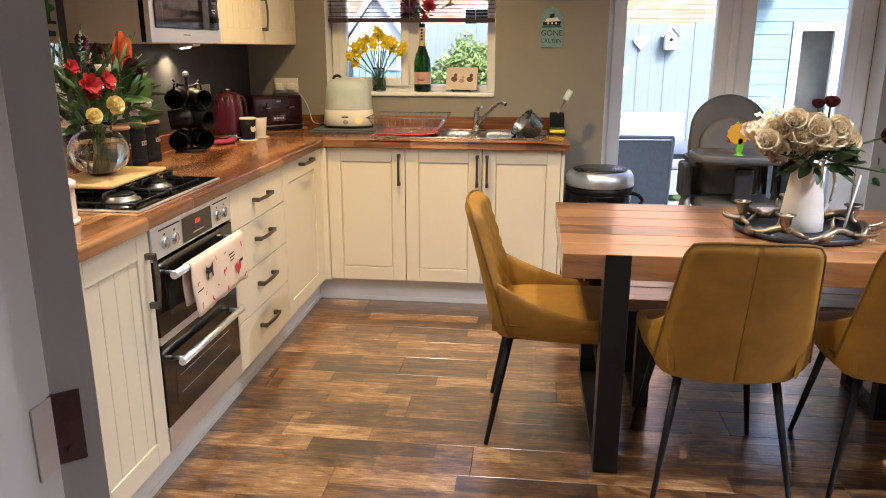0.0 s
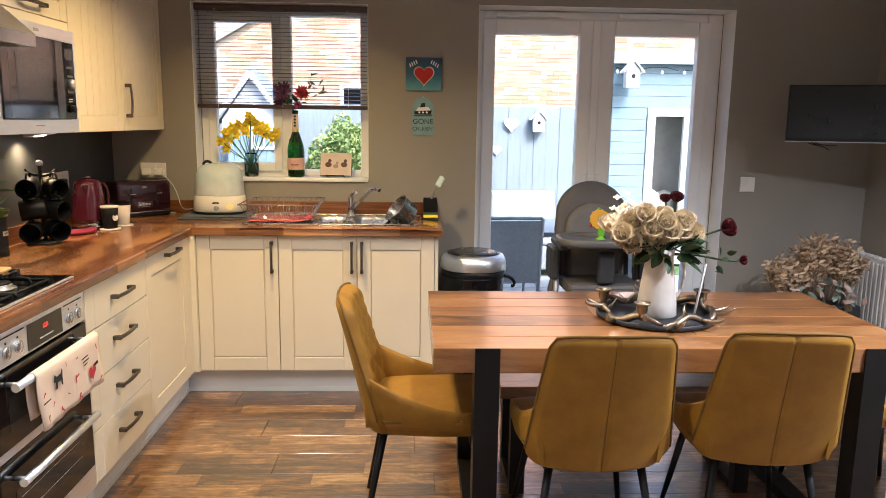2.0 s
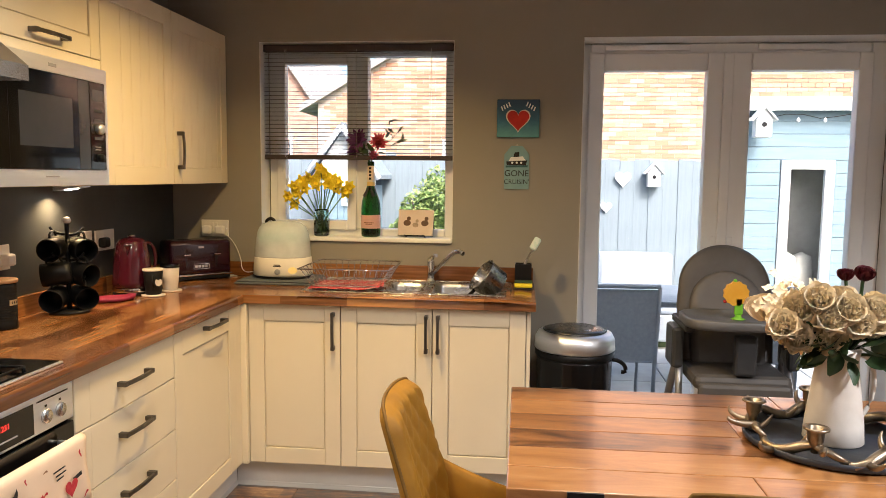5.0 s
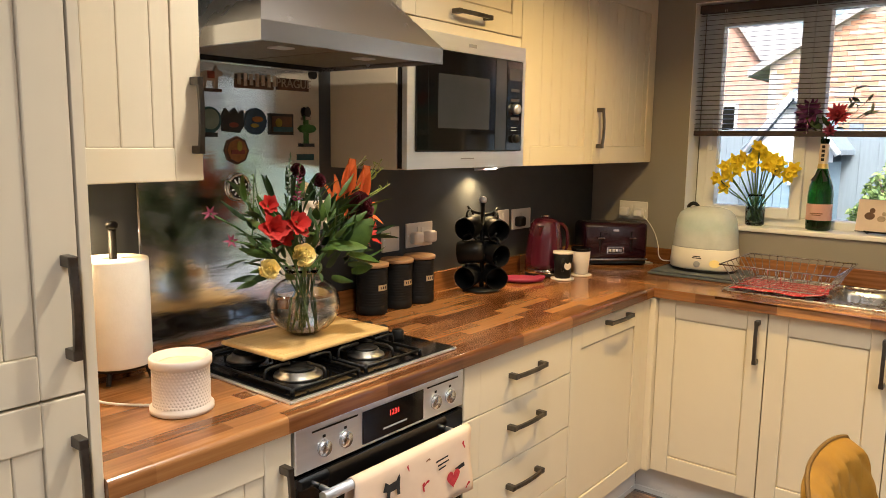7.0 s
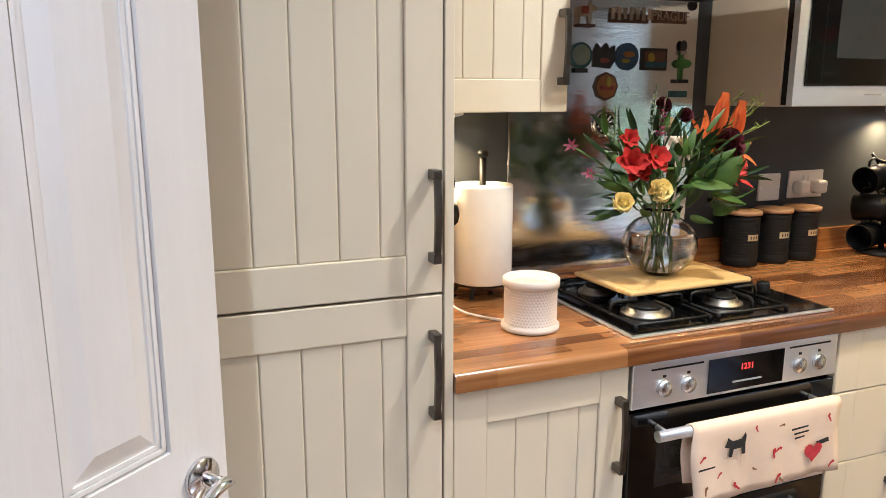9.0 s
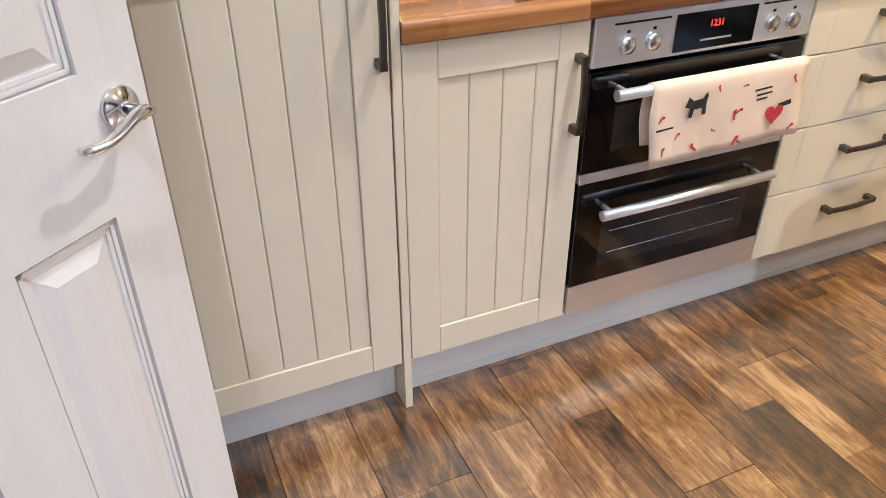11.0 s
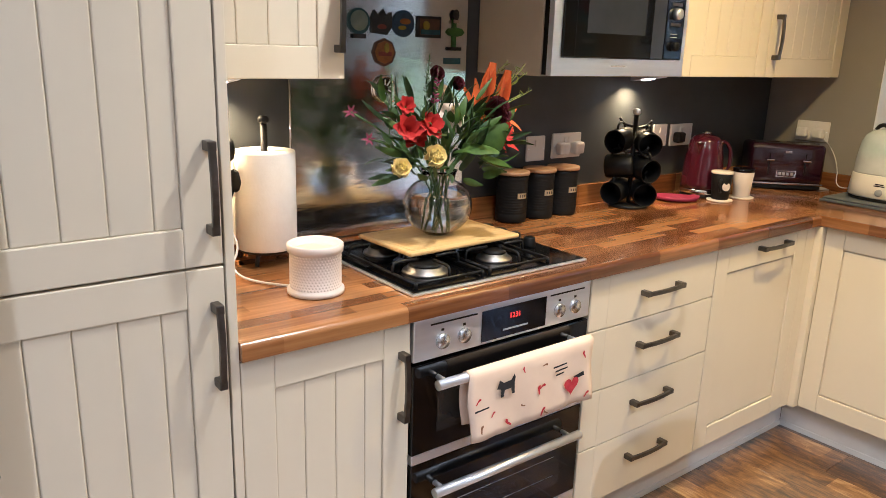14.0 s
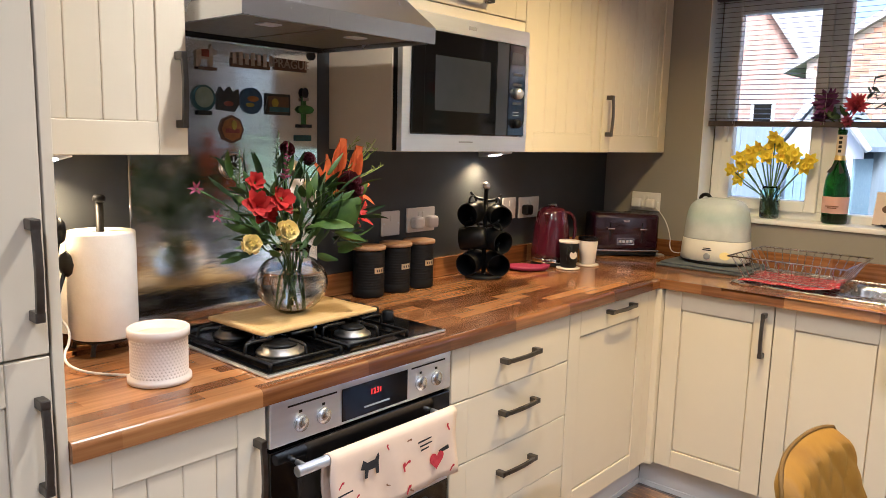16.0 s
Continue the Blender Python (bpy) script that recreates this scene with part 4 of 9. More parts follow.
def hood():
    w = thing("cooker_hood", "stainless steel chimney cooker hood above the hob", "cooker hood", pose(0.006, 2.552, 1.688))
    W, D = 0.600, 0.496
    bm = bmn()
    lo = [(0, 0), (D, 0), (D, W), (0, W)]
    c0, c1, cd = 0.18, 0.42, 0.27
    hi = [(0, c0), (cd, c0), (cd, c1), (0, c1)]
    levels = [(lo, 0.0), (lo, 0.042), (hi, 0.30), (hi, 0.685)]
    rings = [[bm.verts.new((x, y, z)) for x, y in r] for r, z in levels]
    for a, b in zip(rings, rings[1:]):
        for k in range(4):
            bm.faces.new((a[k], a[(k + 1) % 4], b[(k + 1) % 4], b[k]))
    bm.faces.new(rings[-1])
    rim = [bm.verts.new((x, y, 0.0)) for x, y in ((0.012, 0.012), (D - 0.012, 0.012), (D - 0.012, W - 0.012), (0.012, W - 0.012))]
    ins = [bm.verts.new((v.co.x, v.co.y, 0.016)) for v in rim]
    for k in range(4):
        bm.faces.new((rings[0][k], rings[0][(k + 1) % 4], rim[(k + 1) % 4], rim[k]))
        bm.faces.new((rim[k], rim[(k + 1) % 4], ins[(k + 1) % 4], ins[k]))
    bm.faces.new(ins)
    part("canopy", bm, M["hood_steel"], w)
    for k in range(2):
        f = pbox("grease_filter", M["filter"], w, 0.06, D - 0.08, 0.03 + k * 0.275, 0.295 + k * 0.275, 0.010, 0.0155, 0.002)
        pbox("catch", M["steel"], f, D - 0.16, D - 0.12, 0.14 + k * 0.275, 0.19 + k * 0.275, 0.006, 0.0099, 0.001)
    c = pbox("control_strip", M["grey_plastic"], w, D - 0.05, D - 0.02, 0.20, 0.40, 0.009, 0.0155, 0.001)
    for k in range(3):
        pbox("slide_switch", M["steel"], c, D - 0.042, D - 0.028, 0.225 + 0.06 * k, 0.25 + 0.06 * k, 0.005, 0.0088, 0.001)
    for y in (0.12, 0.48):
        plathe("hood_light", M["white"], w, [(0.0003, 0.0), (0.028, 0.0), (0.031, 0.004)], D - 0.035, y, 0.009, 20)


M["filter"] = surf("filter_mesh", (0.22, 0.20, 0.17), (0.30, 0.28, 0.24), 60, 0.4, metal=1.0, bump=0.6, fine=300)
hood()


def microwave():
    w = thing("microwave_oven", "built-in black microwave oven in a stainless steel surround", "microwave", pose(0.308, 3.205, 1.398, 0, 0, 90))
    W, H = 0.628, 0.412
    bm = bmn()
    for a in ((0, W, 0, 0.052), (0, W, H - 0.048, H), (0, 0.036, 0.052, H - 0.048), (W - 0.022, W, 0.052, H - 0.048)):
        box(bm, a[0], a[1], -0.02, 0.0, a[2], a[3], 0.0)
    bmesh.ops.remove_doubles(bm, verts=bm.verts, dist=0.0002)
    part("surround", bm, M["steel"], w)
    pbox("mounting_frame", M["black_plastic"], w, 0.0015, W - 0.0015, 0.0005, 0.0195, 0.002, H - 0.002, 0)
    pbox("body", M["black_plastic"], w, 0.03, W - 0.022, 0.002, 0.26, 0.03, H - 0.02, 0.001)
    d = pbox("door", M["black_glass"], w, 0.036, 0.505, -0.026, 0.0, 0.054, H - 0.05, 0.003)
    pbox("door_window", M["mw_window"], d, 0.135, 0.405, -0.0268, -0.0261, 0.125, 0.29, 0)
    pbox("door_edge", M["mw_window"], d, 0.44, 0.503, -0.0272, -0.0262, 0.056, H - 0.053, 0)
    pbox("seam", M["black_plastic"], d, 0.087, 0.0885, -0.0266, -0.0261, 0.056, H - 0.053, 0)
    c = pbox("control_panel", M["black_glass"], w, 0.508, W - 0.023, -0.026, 0.0, 0.054, H - 0.05, 0.003)
    pbox("display", M["mw_window"], c, 0.522, 0.59, -0.0268, -0.0262, 0.295, 0.335, 0)
    for z in (0.262, 0.228, 0.165):
        pbox("button", M["mw_button"], c, 0.53, 0.583, -0.028, -0.0262, z - 0.005, z + 0.005, 0.001)
    for z in (0.135, 0.125):
        pbox("label_bar", M["grey_plastic"], c, 0.535, 0.57, -0.0268, -0.0262, z - 0.0015, z + 0.0015, 0)
    for z, r, mt in ((0.198, 0.019, M["steel"]), (0.096, 0.015, M["black_plastic"])):
        bm = bmn()
        lathe(bm, [(r, 0), (r * 0.97, 0.014), (r * 0.85, 0.018), (0.0001, 0.018)], 20, m=Matrix.Translation((0.556, -0.026, z)) @ FRONT)
        part("dial", bm, mt, c)
    pbox("maker_plate", M["grey_plastic"], w, 0.295, 0.335, -0.0208, -0.0202, H - 0.03, H - 0.019, 0)
    pbox("maker_plate", M["grey_plastic"], w, 0.26, 0.33, -0.0208, -0.0202, 0.028, 0.032, 0)


M["mw_button"] = surf("microwave_button", (0.03, 0.03, 0.032), (0.05, 0.05, 0.053), 8, 0.3)
M["mw_window"] = surf("microwave_window", (0.024, 0.028, 0.033), (0.032, 0.036, 0.042), 6, 0.12, bump=0.0)
microwave()


# ---- dining table, bench and chairs ----
def dining_table():
    x0, x1, y0, y1, z1 = 1.821, 3.43, 2.81, 3.615, 0.76
    w = thing("dining_table", "chunky reclaimed wood dining table with black steel loop legs", "table", pose(x0, y0, 0))
    W, D, T = x1 - x0, y1 - y0, 0.082
    n = 6
    for k in range(n):
        a, b = D * k / n, D * (k + 1) / n
        bm = bmn()
        cut = W * (0.35 + 0.3 * ((k * 37) % 10) / 10)
        box(bm, 0, cut - 0.0008, a + 0.0009, b - 0.0009, z1 - T, z1, 0.003)
        part("plank", bm, M["table_wood"], w)
        bm = bmn()
        box(bm, cut + 0.0008, W, a + 0.0009, b - 0.0009, z1 - T, z1, 0.003)
        part("plank", bm, M["table_wood"], w)
    for x in (0.132, W - 0.132 - 0.08):
        bm = bmn()
        for a in ((-0.0085, -0.001, 0.0, z1 + 0.001), (D + 0.001, D + 0.0085, 0.0, z1 + 0.001)):
            box(bm, x, x + 0.08, a[0], a[1], a[2], a[3], 0.001)
        for a in ((0.0, 0.075, 0.002, z1 - T - 0.001), (D - 0.075, D, 0.002, z1 - T - 0.001)):
            box(bm, x, x + 0.08, a[0] - 0.0007, a[1] + 0.0007, a[2], a[3], 0.002)
        box(bm, x + 0.0002, x + 0.0798, 0.076, D - 0.076, 0.0, 0.04, 0.002)
        box(bm, x + 0.0002, x + 0.0798, 0.076, D - 0.076, z1 - T - 0.03, z1 - T - 0.001, 0.002)
        part("leg_frame", bm, M["black_metal"], w)
    return w


dining_table()


def bench():
    w = thing("dining_bench", "wooden bench with black steel legs pushed under the table", "bench", pose(2.10, 3.30, 0))
    for k in range(2):
        bm = bmn()
        box(bm, 0, 1.06, 0.165 * k, 0.165 * k + 0.163, 0.40, 0.45, 0.004)
        part("plank", bm, M["table_wood"], w)
    for x in (0.045, 0.955):
        bm = bmn()
        for y in (0.0, 0.27):
            box(bm, x, x + 0.06, y, y + 0.055, 0, 0.399, 0.002)
        box(bm, x, x + 0.06, 0.056, 0.269, 0, 0.03, 0.002)
        part("leg_frame", bm, M["black_metal"], w)


bench()


def dining_chair():
    """The sitter faces local +y."""
    w = thing("dining_chair", "mustard yellow velvet dining chair with tapered black metal legs", "chair", group="chairs round the table")
    # seat cushion
    bm = bmn()
    n, m_ = 14, 12
    grid = []
    for i in range(n + 1):
        row = []
        for j in range(m_ + 1):
            u, v = 2 * i / n - 1, 2 * j / m_ - 1
            k = 1 - 0.10 * abs(u) ** 4 * abs(v) ** 2
            x = 0.225 * u * k * (1.0 + 0.06 * v)
            y = 0.225 * v * k + 0.015
            z = 0.475 + 0.018 * (1 - u ** 4) * (1 - v ** 4)
            row.append(bm.verts.new((x, y, z)))
        grid.append(row)
    for i in range(n):
        for j in range(m_):
            bm.faces.new((grid[i][j], grid[i + 1][j], grid[i + 1][j + 1], grid[i][j + 1])).smooth = True
    edge = [grid[i][0] for i in range(n + 1)] + [grid[n][j] for j in range(1, m_ + 1)] + [grid[i][m_] for i in range(n - 1, -1, -1)] + [grid[0][j] for j in range(m_ - 1, 0, -1)]
    low = [bm.verts.new((v.co.x * 1.02, v.co.y * 1.02, 0.448)) for v in edge]
    low2 = [bm.verts.new((v.co.x * 0.93, v.co.y * 0.93, 0.404)) for v in edge]
    for a, b in ((edge, low), (low, low2)):
        for k in range(len(edge)):
            bm.faces.new((a[k], a[(k + 1) % len(a)], b[(k + 1) % len(a)], b[k])).smooth = True
    bm.faces.new(low2)
    part("seat", bm, M["mustard"], w)
    ptube("piping", M["mustard_dark"], w, [(v[0], v[1], v[2]) for v in [(0.226 * math.copysign(abs(math.cos(a)) ** 0.35, math.cos(a)), 0.015 + 0.226 * math.copysign(abs(math.sin(a)) ** 0.35, math.sin(a)), 0.462) for a in (2 * math.pi * k / 48 for k in range(48))]], 0.004, 6, closed=True)

    # back shell: outer sheet and quilted inner sheet that wrap forward into low arms
    def shell(s, t):
        """s -1..1 across, t 0..1 up."""
        half = 0.238 - 0.052 * t
        hw = half * (1 - 0.09 * max(0, (t - 0.9) / 0.1) ** 2) * (1 - 0.18 * max(0, (0.15 - t) / 0.15) ** 2)
        x = hw * s
        y = -0.215 - 0.105 * t ** 1.15 + 0.055 * abs(s) ** 2.2 * (1 - 0.55 * t)
        z = 0.408 + 0.457 * t - 0.01 * abs(s) ** 4 * t
        return Vector((x, y, z))
    for nm, off in (("backrest", 0.0), ("back_pad", 0.045)):
        bm = bmn()
        NS, NT = 48, 56
        g = []
        for i in range(NT + 1):
            row = []
            for k in range(NS + 1):
                s, t = 2 * k / NS - 1, i / NT
                p = shell(s, t)
                if off:
                    q = 8.5
                    a, b = (s * 0.22 / 0.042 + t * 0.5 / 0.056), (s * 0.22 / 0.042 - t * 0.5 / 0.056)
                    puff = abs(math.sin(math.pi * a / 2)) ** 0.5 * abs(math.sin(math.pi * b / 2)) ** 0.5 if 0.12 < t < 0.96 else 0.5
                    rim = min(1.0, (1 - abs(s)) / 0.12) ** 0.5 * min(1.0, (1 - t) / 0.06) ** 0.5
                    p = p + Vector((0, (0.034 + 0.009 * puff) * rim, 0))
                else:
                    rim = min(1.0, (1 - abs(s)) / 0.1) * min(1.0, (1 - t) / 0.05)
                    p = p - Vector((0, 0.014 * min(1, rim), 0)) + Vector((0, 0.005 * math.exp(-(s / 0.02) ** 2), 0))
                row.append(bm.verts.new(p))
            g.append(row)
        for i in range(NT):
            for k in range(NS):
                bm.faces.new((g[i][k], g[i][k + 1], g[i + 1][k + 1], g[i + 1][k])).smooth = True
        if not off:
            bm.faces.new(g[0])
        part(nm, bm, M["mustard"], w, "diamond quilted inner back" if off else "")
    ring = [shell(-1, i / 16) for i in range(2, 17)] + [shell(-1 + 2 * k / 16, 1.0) for k in range(1, 16)] + [shell(1, 1 - i / 16) for i in range(0, 15)]
    ptube("piping", M["mustard_dark"], w, ring, 0.0045, 6)
    ptube("seam", M["mustard_dark"], w, [shell(0, t) - Vector((0, 0.0095, 0)) for t in (0.02, 0.2, 0.4, 0.6, 0.8, 0.93)], 0.002, 5)
    # low arms
    for s in (-1, 1):
        bm = bmn()
        NA, NR, rows = 18, 12, []
        for i in range(NA + 1):
            f = i / NA
            y = -0.215 + 0.36 * f
            top = 0.495 + 0.125 * (1 - f) ** 1.7
            cx = s * (0.192 + 0.034 * math.sin(math.pi * min(1.0, f * 1.15) * 0.62))
            th = 0.022 * min(1.0, 0.45 + 2.5 * f) * (1 - 0.55 * f ** 3)
            low, ring_ = 0.425, []
            for k in range(NR):
                a = 2 * math.pi * k / NR
                up = math.sin(a)
                flare = 0.026 * max(0.0, (top - low) / 0.2) * (0.5 + 0.5 * up)
                puff = 0.003 * math.sin(f * 34 + (3 if up > 0 else 0)) * (1 if -0.4 < up < 0.9 else 0)
                ring_.append(bm.verts.new((cx + s * (th * math.cos(a) + flare - 0.012) + puff, y, (top + low) / 2 + (top - low) / 2 * math.copysign(abs(up) ** 0.7, up))))
            rows.append(ring_)
        for a, b in zip(rows, rows[1:]):
            for k in range(NR):
                bm.faces.new((a[k], a[(k + 1) % NR], b[(k + 1) % NR], b[k])).smooth = True
        bm.faces.new(rows[0])
        bm.faces.new(rows[-1])
        part("arm", bm, M["mustard"], w, "low quilted arm")
    for sx in (-1, 1):
        for sy in (-1, 1):
            ptube("leg", M["black_metal"], w, [(sx * 0.145, sy * 0.15, 0.41), (sx * 0.21, sy * 0.228, 0.0)], 0.01, 12, radii=[0.0145, 0.0085])
    pbox("seat_base", M["black_metal"], w, -0.17, 0.17, -0.17, 0.17, 0.393, 0.405, 0.002)
    return w


M["mustard_dark"] = surf("mustard_seam", (0.13, 0.062, 0.004), (0.17, 0.085, 0.006), 20, 0.7, bump=0.2)
chair = dining_chair()
chair.matrix_world = pose(2.335, 2.90, 0, 0, 0, 1)
copy_thing(chair, pose(2.903, 2.935, 0, 0, 0, -4))
copy_thing(chair, pose(1.812, 3.155, 0, 0, 0, -90))
copy_thing(chair, pose(3.535, 3.22, 0, 0, 0, 93))

# ---- flowers and foliage ----
def frame_of(d, roll=0.0):
    q = Vector(d).normalized().to_track_quat("Z", "Y").to_matrix().to_4x4()
    return q @ Matrix.Rotation(roll, 4, "Z")


def petal(bm, m, length, width, lean, curl, cup=0.25, tip=0.0, n=5):
    """One petal that grows from the origin of m, leans out from its z axis and curls at the end."""
    rows = []
    a, p = lean, Vector((0, 0, 0))
    for i in range(n + 1):
        f = i / n
        wd = width * math.sin(math.pi * min(1.0, 0.12 + 0.80 * f)) ** 0.7 * (1 - tip * f ** 2) * 0.5
        side = cup * wd
        nrm = Vector((-math.cos(a), 0, math.sin(a)))
        row = [p + Vector((0, -wd, 0)) + nrm * side, p - nrm * 0.0, p + Vector((0, wd, 0)) + nrm * side]
        rows.append([bm.verts.new(m @ q) for q in row])
        a += curl / n
        p = p + Vector((math.sin(a), 0, math.cos(a))) * (length / n)
    for r0, r1 in zip(rows, rows[1:]):
        for k in range(2):
            bm.faces.new((r0[k], r0[k + 1], r1[k + 1], r1[k])).smooth = True


def rose(name, mat_, parent, c, d, r, rg, layers=4, label=""):
    bm = bmn()
    base = Matrix.Translation(c) @ frame_of(d) @ Matrix.Translation((0, 0, -r * 0.55))
    for l in range(layers):
        f = (l + 1) / layers
        n = 3 + l
        for k in range(n):
            m = base @ Matrix.Rotation(2 * math.pi * (k + 0.5 * l) / n + rg.uniform(-0.2, 0.2), 4, "Z") @ Matrix.Translation((r * 0.16 * f, 0, 0))
            petal(bm, m, r * (1.25 - 0.1 * f), r * (0.9 + 0.75 * f), 0.02 + 0.34 * f ** 1.5, -0.55 + 0.85 * f ** 2.5, 0.75)
    lathe(bm, [(0.001, 0), (r * 0.22, r * 0.05), (r * 0.3, r * 0.55), (r * 0.22, r * 0.95), (r * 0.05, r * 1.05)], 8, m=base)
    return part(name, bm, mat_, parent, label)


def open_bloom(name, mat_, parent, c, d, r, n, rg, lean=0.75, curl=0.9, width=0.5, cup=0.3, layers=1, tip=0.5):
    bm = bmn()
    for l in range(layers):
        for k in range(n):
            m = Matrix.Translation(c) @ frame_of(d) @ Matrix.Rotation(2 * math.pi * (k + 0.5 * l) / n + rg.uniform(-0.15, 0.15), 4, "Z")
            petal(bm, m, r * rg.uniform(0.9, 1.1), r * width, lean - 0.25 * l + rg.uniform(-0.15, 0.15), curl, cup, tip)
    return part(name, bm, mat_, parent)


def leaf(name, mat_, parent, c, d, length, width, rg, curl=0.7):
    bm = bmn()
    petal(bm, Matrix.Translation(c) @ frame_of(d, rg.uniform(0, 6.28)), length, width, 0.1, curl, -0.35, 0.6, 6)
    return part(name, bm, mat_, parent)


def flower_mat(name, a, b, rough=0.6):
    return surf(name, a, b, 30, rough, bump=0.25, fine=200)


M["f_red"] = flower_mat("red_petal", (0.33, 0.006, 0.004), (0.48, 0.014, 0.007))
M["f_orange"] = flower_mat("orange_lily", (0.48, 0.07, 0.008), (0.60, 0.13, 0.018))
M["f_yellow"] = flower_mat("pale_yellow_petal", (0.96, 0.78, 0.28), (0.98, 0.86, 0.45))
M["f_dark"] = flower_mat("burgundy_petal", (0.07, 0.004, 0.012), (0.13, 0.01, 0.02))
M["f_pink"] = flower_mat("pink_petal", (0.20, 0.025, 0.06), (0.30, 0.05, 0.11))
M["f_white"] = flower_mat("cream_petal", (0.82, 0.68, 0.45), (0.90, 0.79, 0.58))
M["f_daff"] = flower_mat("daffodil_yellow", (0.88, 0.68, 0.008), (0.95, 0.78, 0.02))
M["f_purple"] = flower_mat("purple_petal", (0.10, 0.02, 0.12), (0.18, 0.05, 0.2))
M["stem"] = flower_mat("green_stem", (0.05, 0.11, 0.025), (0.10, 0.18, 0.05))
M["green"] = flower_mat("green_leaf", (0.028, 0.07, 0.008), (0.07, 0.125, 0.016), 0.45)
M["dark_green"] = flower_mat("dark_leaf", (0.016, 0.042, 0.012), (0.035, 0.075, 0.022), 0.5)
M["grass_stem"] = flower_mat("yellow_green_sprig", (0.16, 0.22, 0.03), (0.30, 0.34, 0.07))
M["sage"] = flower_mat("sage_leaf", (0.16, 0.22, 0.17), (0.26, 0.32, 0.26))
M["water"] = glass("water", (0.93, 0.97, 0.93), 0.0, 1.33)
M["green_glass"] = glass("green_bottle_glass", (0.012, 0.11, 0.012), 0.02)
M["aqua_glass"] = glass("aqua_glass", (0.75, 0.95, 0.90), 0.0)


def stem(parent, a, b, r=0.002, bend=0.02, rg=None, mat_=None, name="stem"):
    a, b = Vector(a), Vector(b)
    k = Vector((rg.uniform(-bend, bend), rg.uniform(-bend, bend), 0)) if rg else Vector((0, 0, 0))
    ptube(name, mat_ or M["stem"], parent, bez(a, a.lerp(b, 0.35) + k, a.lerp(b, 0.7) + k, b, 7), r, 6)


def mixed_bouquet():
    rg = random.Random(11)
    vx, vy, vz = 0.308, 2.822, 0.9745
    w = thing("flower_vase", "round clear glass vase of mixed red orange and yellow flowers", "vase", pose(vx, vy, vz))
    R = 0.095
    out = [(0.002, 0.0), (0.034, 0.0)] + [(R * math.sin(a) ** 0.9 if a < 2.6 else R * math.sin(a), 0.078 - 0.078 * math.cos(a)) for a in (0.45 + 2.2 * i / 14 for i in range(15))] + [(0.047, 0.163), (0.052, 0.175)]
    inn = [(r - 0.004, max(z, 0.006)) for r, z in out[::-1] if r > 0.01] + [(0.002, 0.006)]
    bm = bmn()
    lathe(bm, out + inn, 36, cap=False)
    part("glass_bowl", bm, M["clear"], w, "clear glass globe")
    bm = bmn()
    lathe(bm, [(0.002, 0.0075)] + [(r - 0.0055, max(z, 0.0075)) for r, z in out[2:] if z < 0.115], 36)
    part("water", bm, M["water"], w, "clear water")

    def P(dx, dy, z):
        return Vector((dx, dy, z - vz))
    blooms = []
    # (dx towards the room, dy along the wall, height)
    for dx, dy, z, kind, r in ((0.12, -0.205, 1.185, "rose_yellow", 0.031), (0.14, -0.12, 1.21, "rose_yellow", 0.036), (0.10, -0.17, 1.275, "red", 0.05), (0.12, -0.115, 1.285, "red", 0.046), (0.08, -0.14, 1.255, "red", 0.046),
                               (0.0, 0.13, 1.305, "lily", 0.10), (-0.04, 0.20, 1.27, "lily", 0.09), (0.07, 0.135, 1.305, "dark", 0.05), (0.07, 0.17, 1.245, "red", 0.05), (0.03, 0.215, 1.29, "lily", 0.07), (0.02, -0.12, 1.325, "red", 0.035), (0.02, 0.20, 1.225, "red_lily", 0.08), (-0.02, -0.0, 1.40, "dark", 0.026), (0.0, 0.055, 1.375, "dark", 0.024),
                               (-0.04, -0.25, 1.31, "pink", 0.024), (0.0, -0.22, 1.245, "pink", 0.022), (-0.02, 0.02, 1.35, "white", 0.028), (0.05, 0.01, 1.30, "white", 0.03)):
        blooms.append((P(dx, dy, z), kind, r))
    for c, kind, r in blooms:
        d = Vector((c.x * 0.9 + 0.35, c.y, 0.18)).normalized()
        root = Vector((rg.uniform(-0.03, 0.03), rg.uniform(-0.03, 0.03), rg.uniform(0.015, 0.05)))
        neck = Vector((rg.uniform(-0.025, 0.025), rg.uniform(-0.025, 0.025), 0.165))
        ptube("stem", M["stem"], w, bez(root, neck - Vector((0, 0, 0.05)), neck + Vector((0, 0, 0.05)), c - d * r * 0.5, 10), 0.0024, 6)
        if kind == "rose_yellow":
            rose("rose", M["f_yellow"], w, c, d, r, rg)
        elif kind == "dark":
            rose("carnation", M["f_dark"], w, c, d, r, rg, 5)
        elif kind == "white":
            rose("rose", M["f_white"], w, c, d, r, rg)
        elif kind == "red":
            open_bloom("alstroemeria", M["f_red"], w, c - d * 0.02, d, r * 0.95, 6, rg, 0.5, 0.7, 0.85, 0.3, 2)
        elif kind == "pink":
            open_bloom("pink_lily", M["f_pink"], w, c - d * 0.02, d, r, 6, rg, 0.5, 0.8, 0.32)
        else:
            open_bloom("lily", M["f_orange"] if kind == "lily" else M["f_red"], w, c - d * 0.03, (d + Vector((0.2, 0, 0.4))).normalized(), r, 6, rg, 0.5, 0.9, 0.36, 0.3)
    for dy, z, dx in ((0.135, 1.355, 0.02), (0.21, 1.335, 0.0)):
        bm = bmn()
        for k in range(4):
            petal(bm, Matrix.Translation(P(dx, dy, z - 0.03)) @ frame_of((0.1, 0.15, 1)) @ Matrix.Rotation(k * 1.57, 4, "Z"), 0.11, 0.04, 0.13, -0.30, 0.7, 0.3)
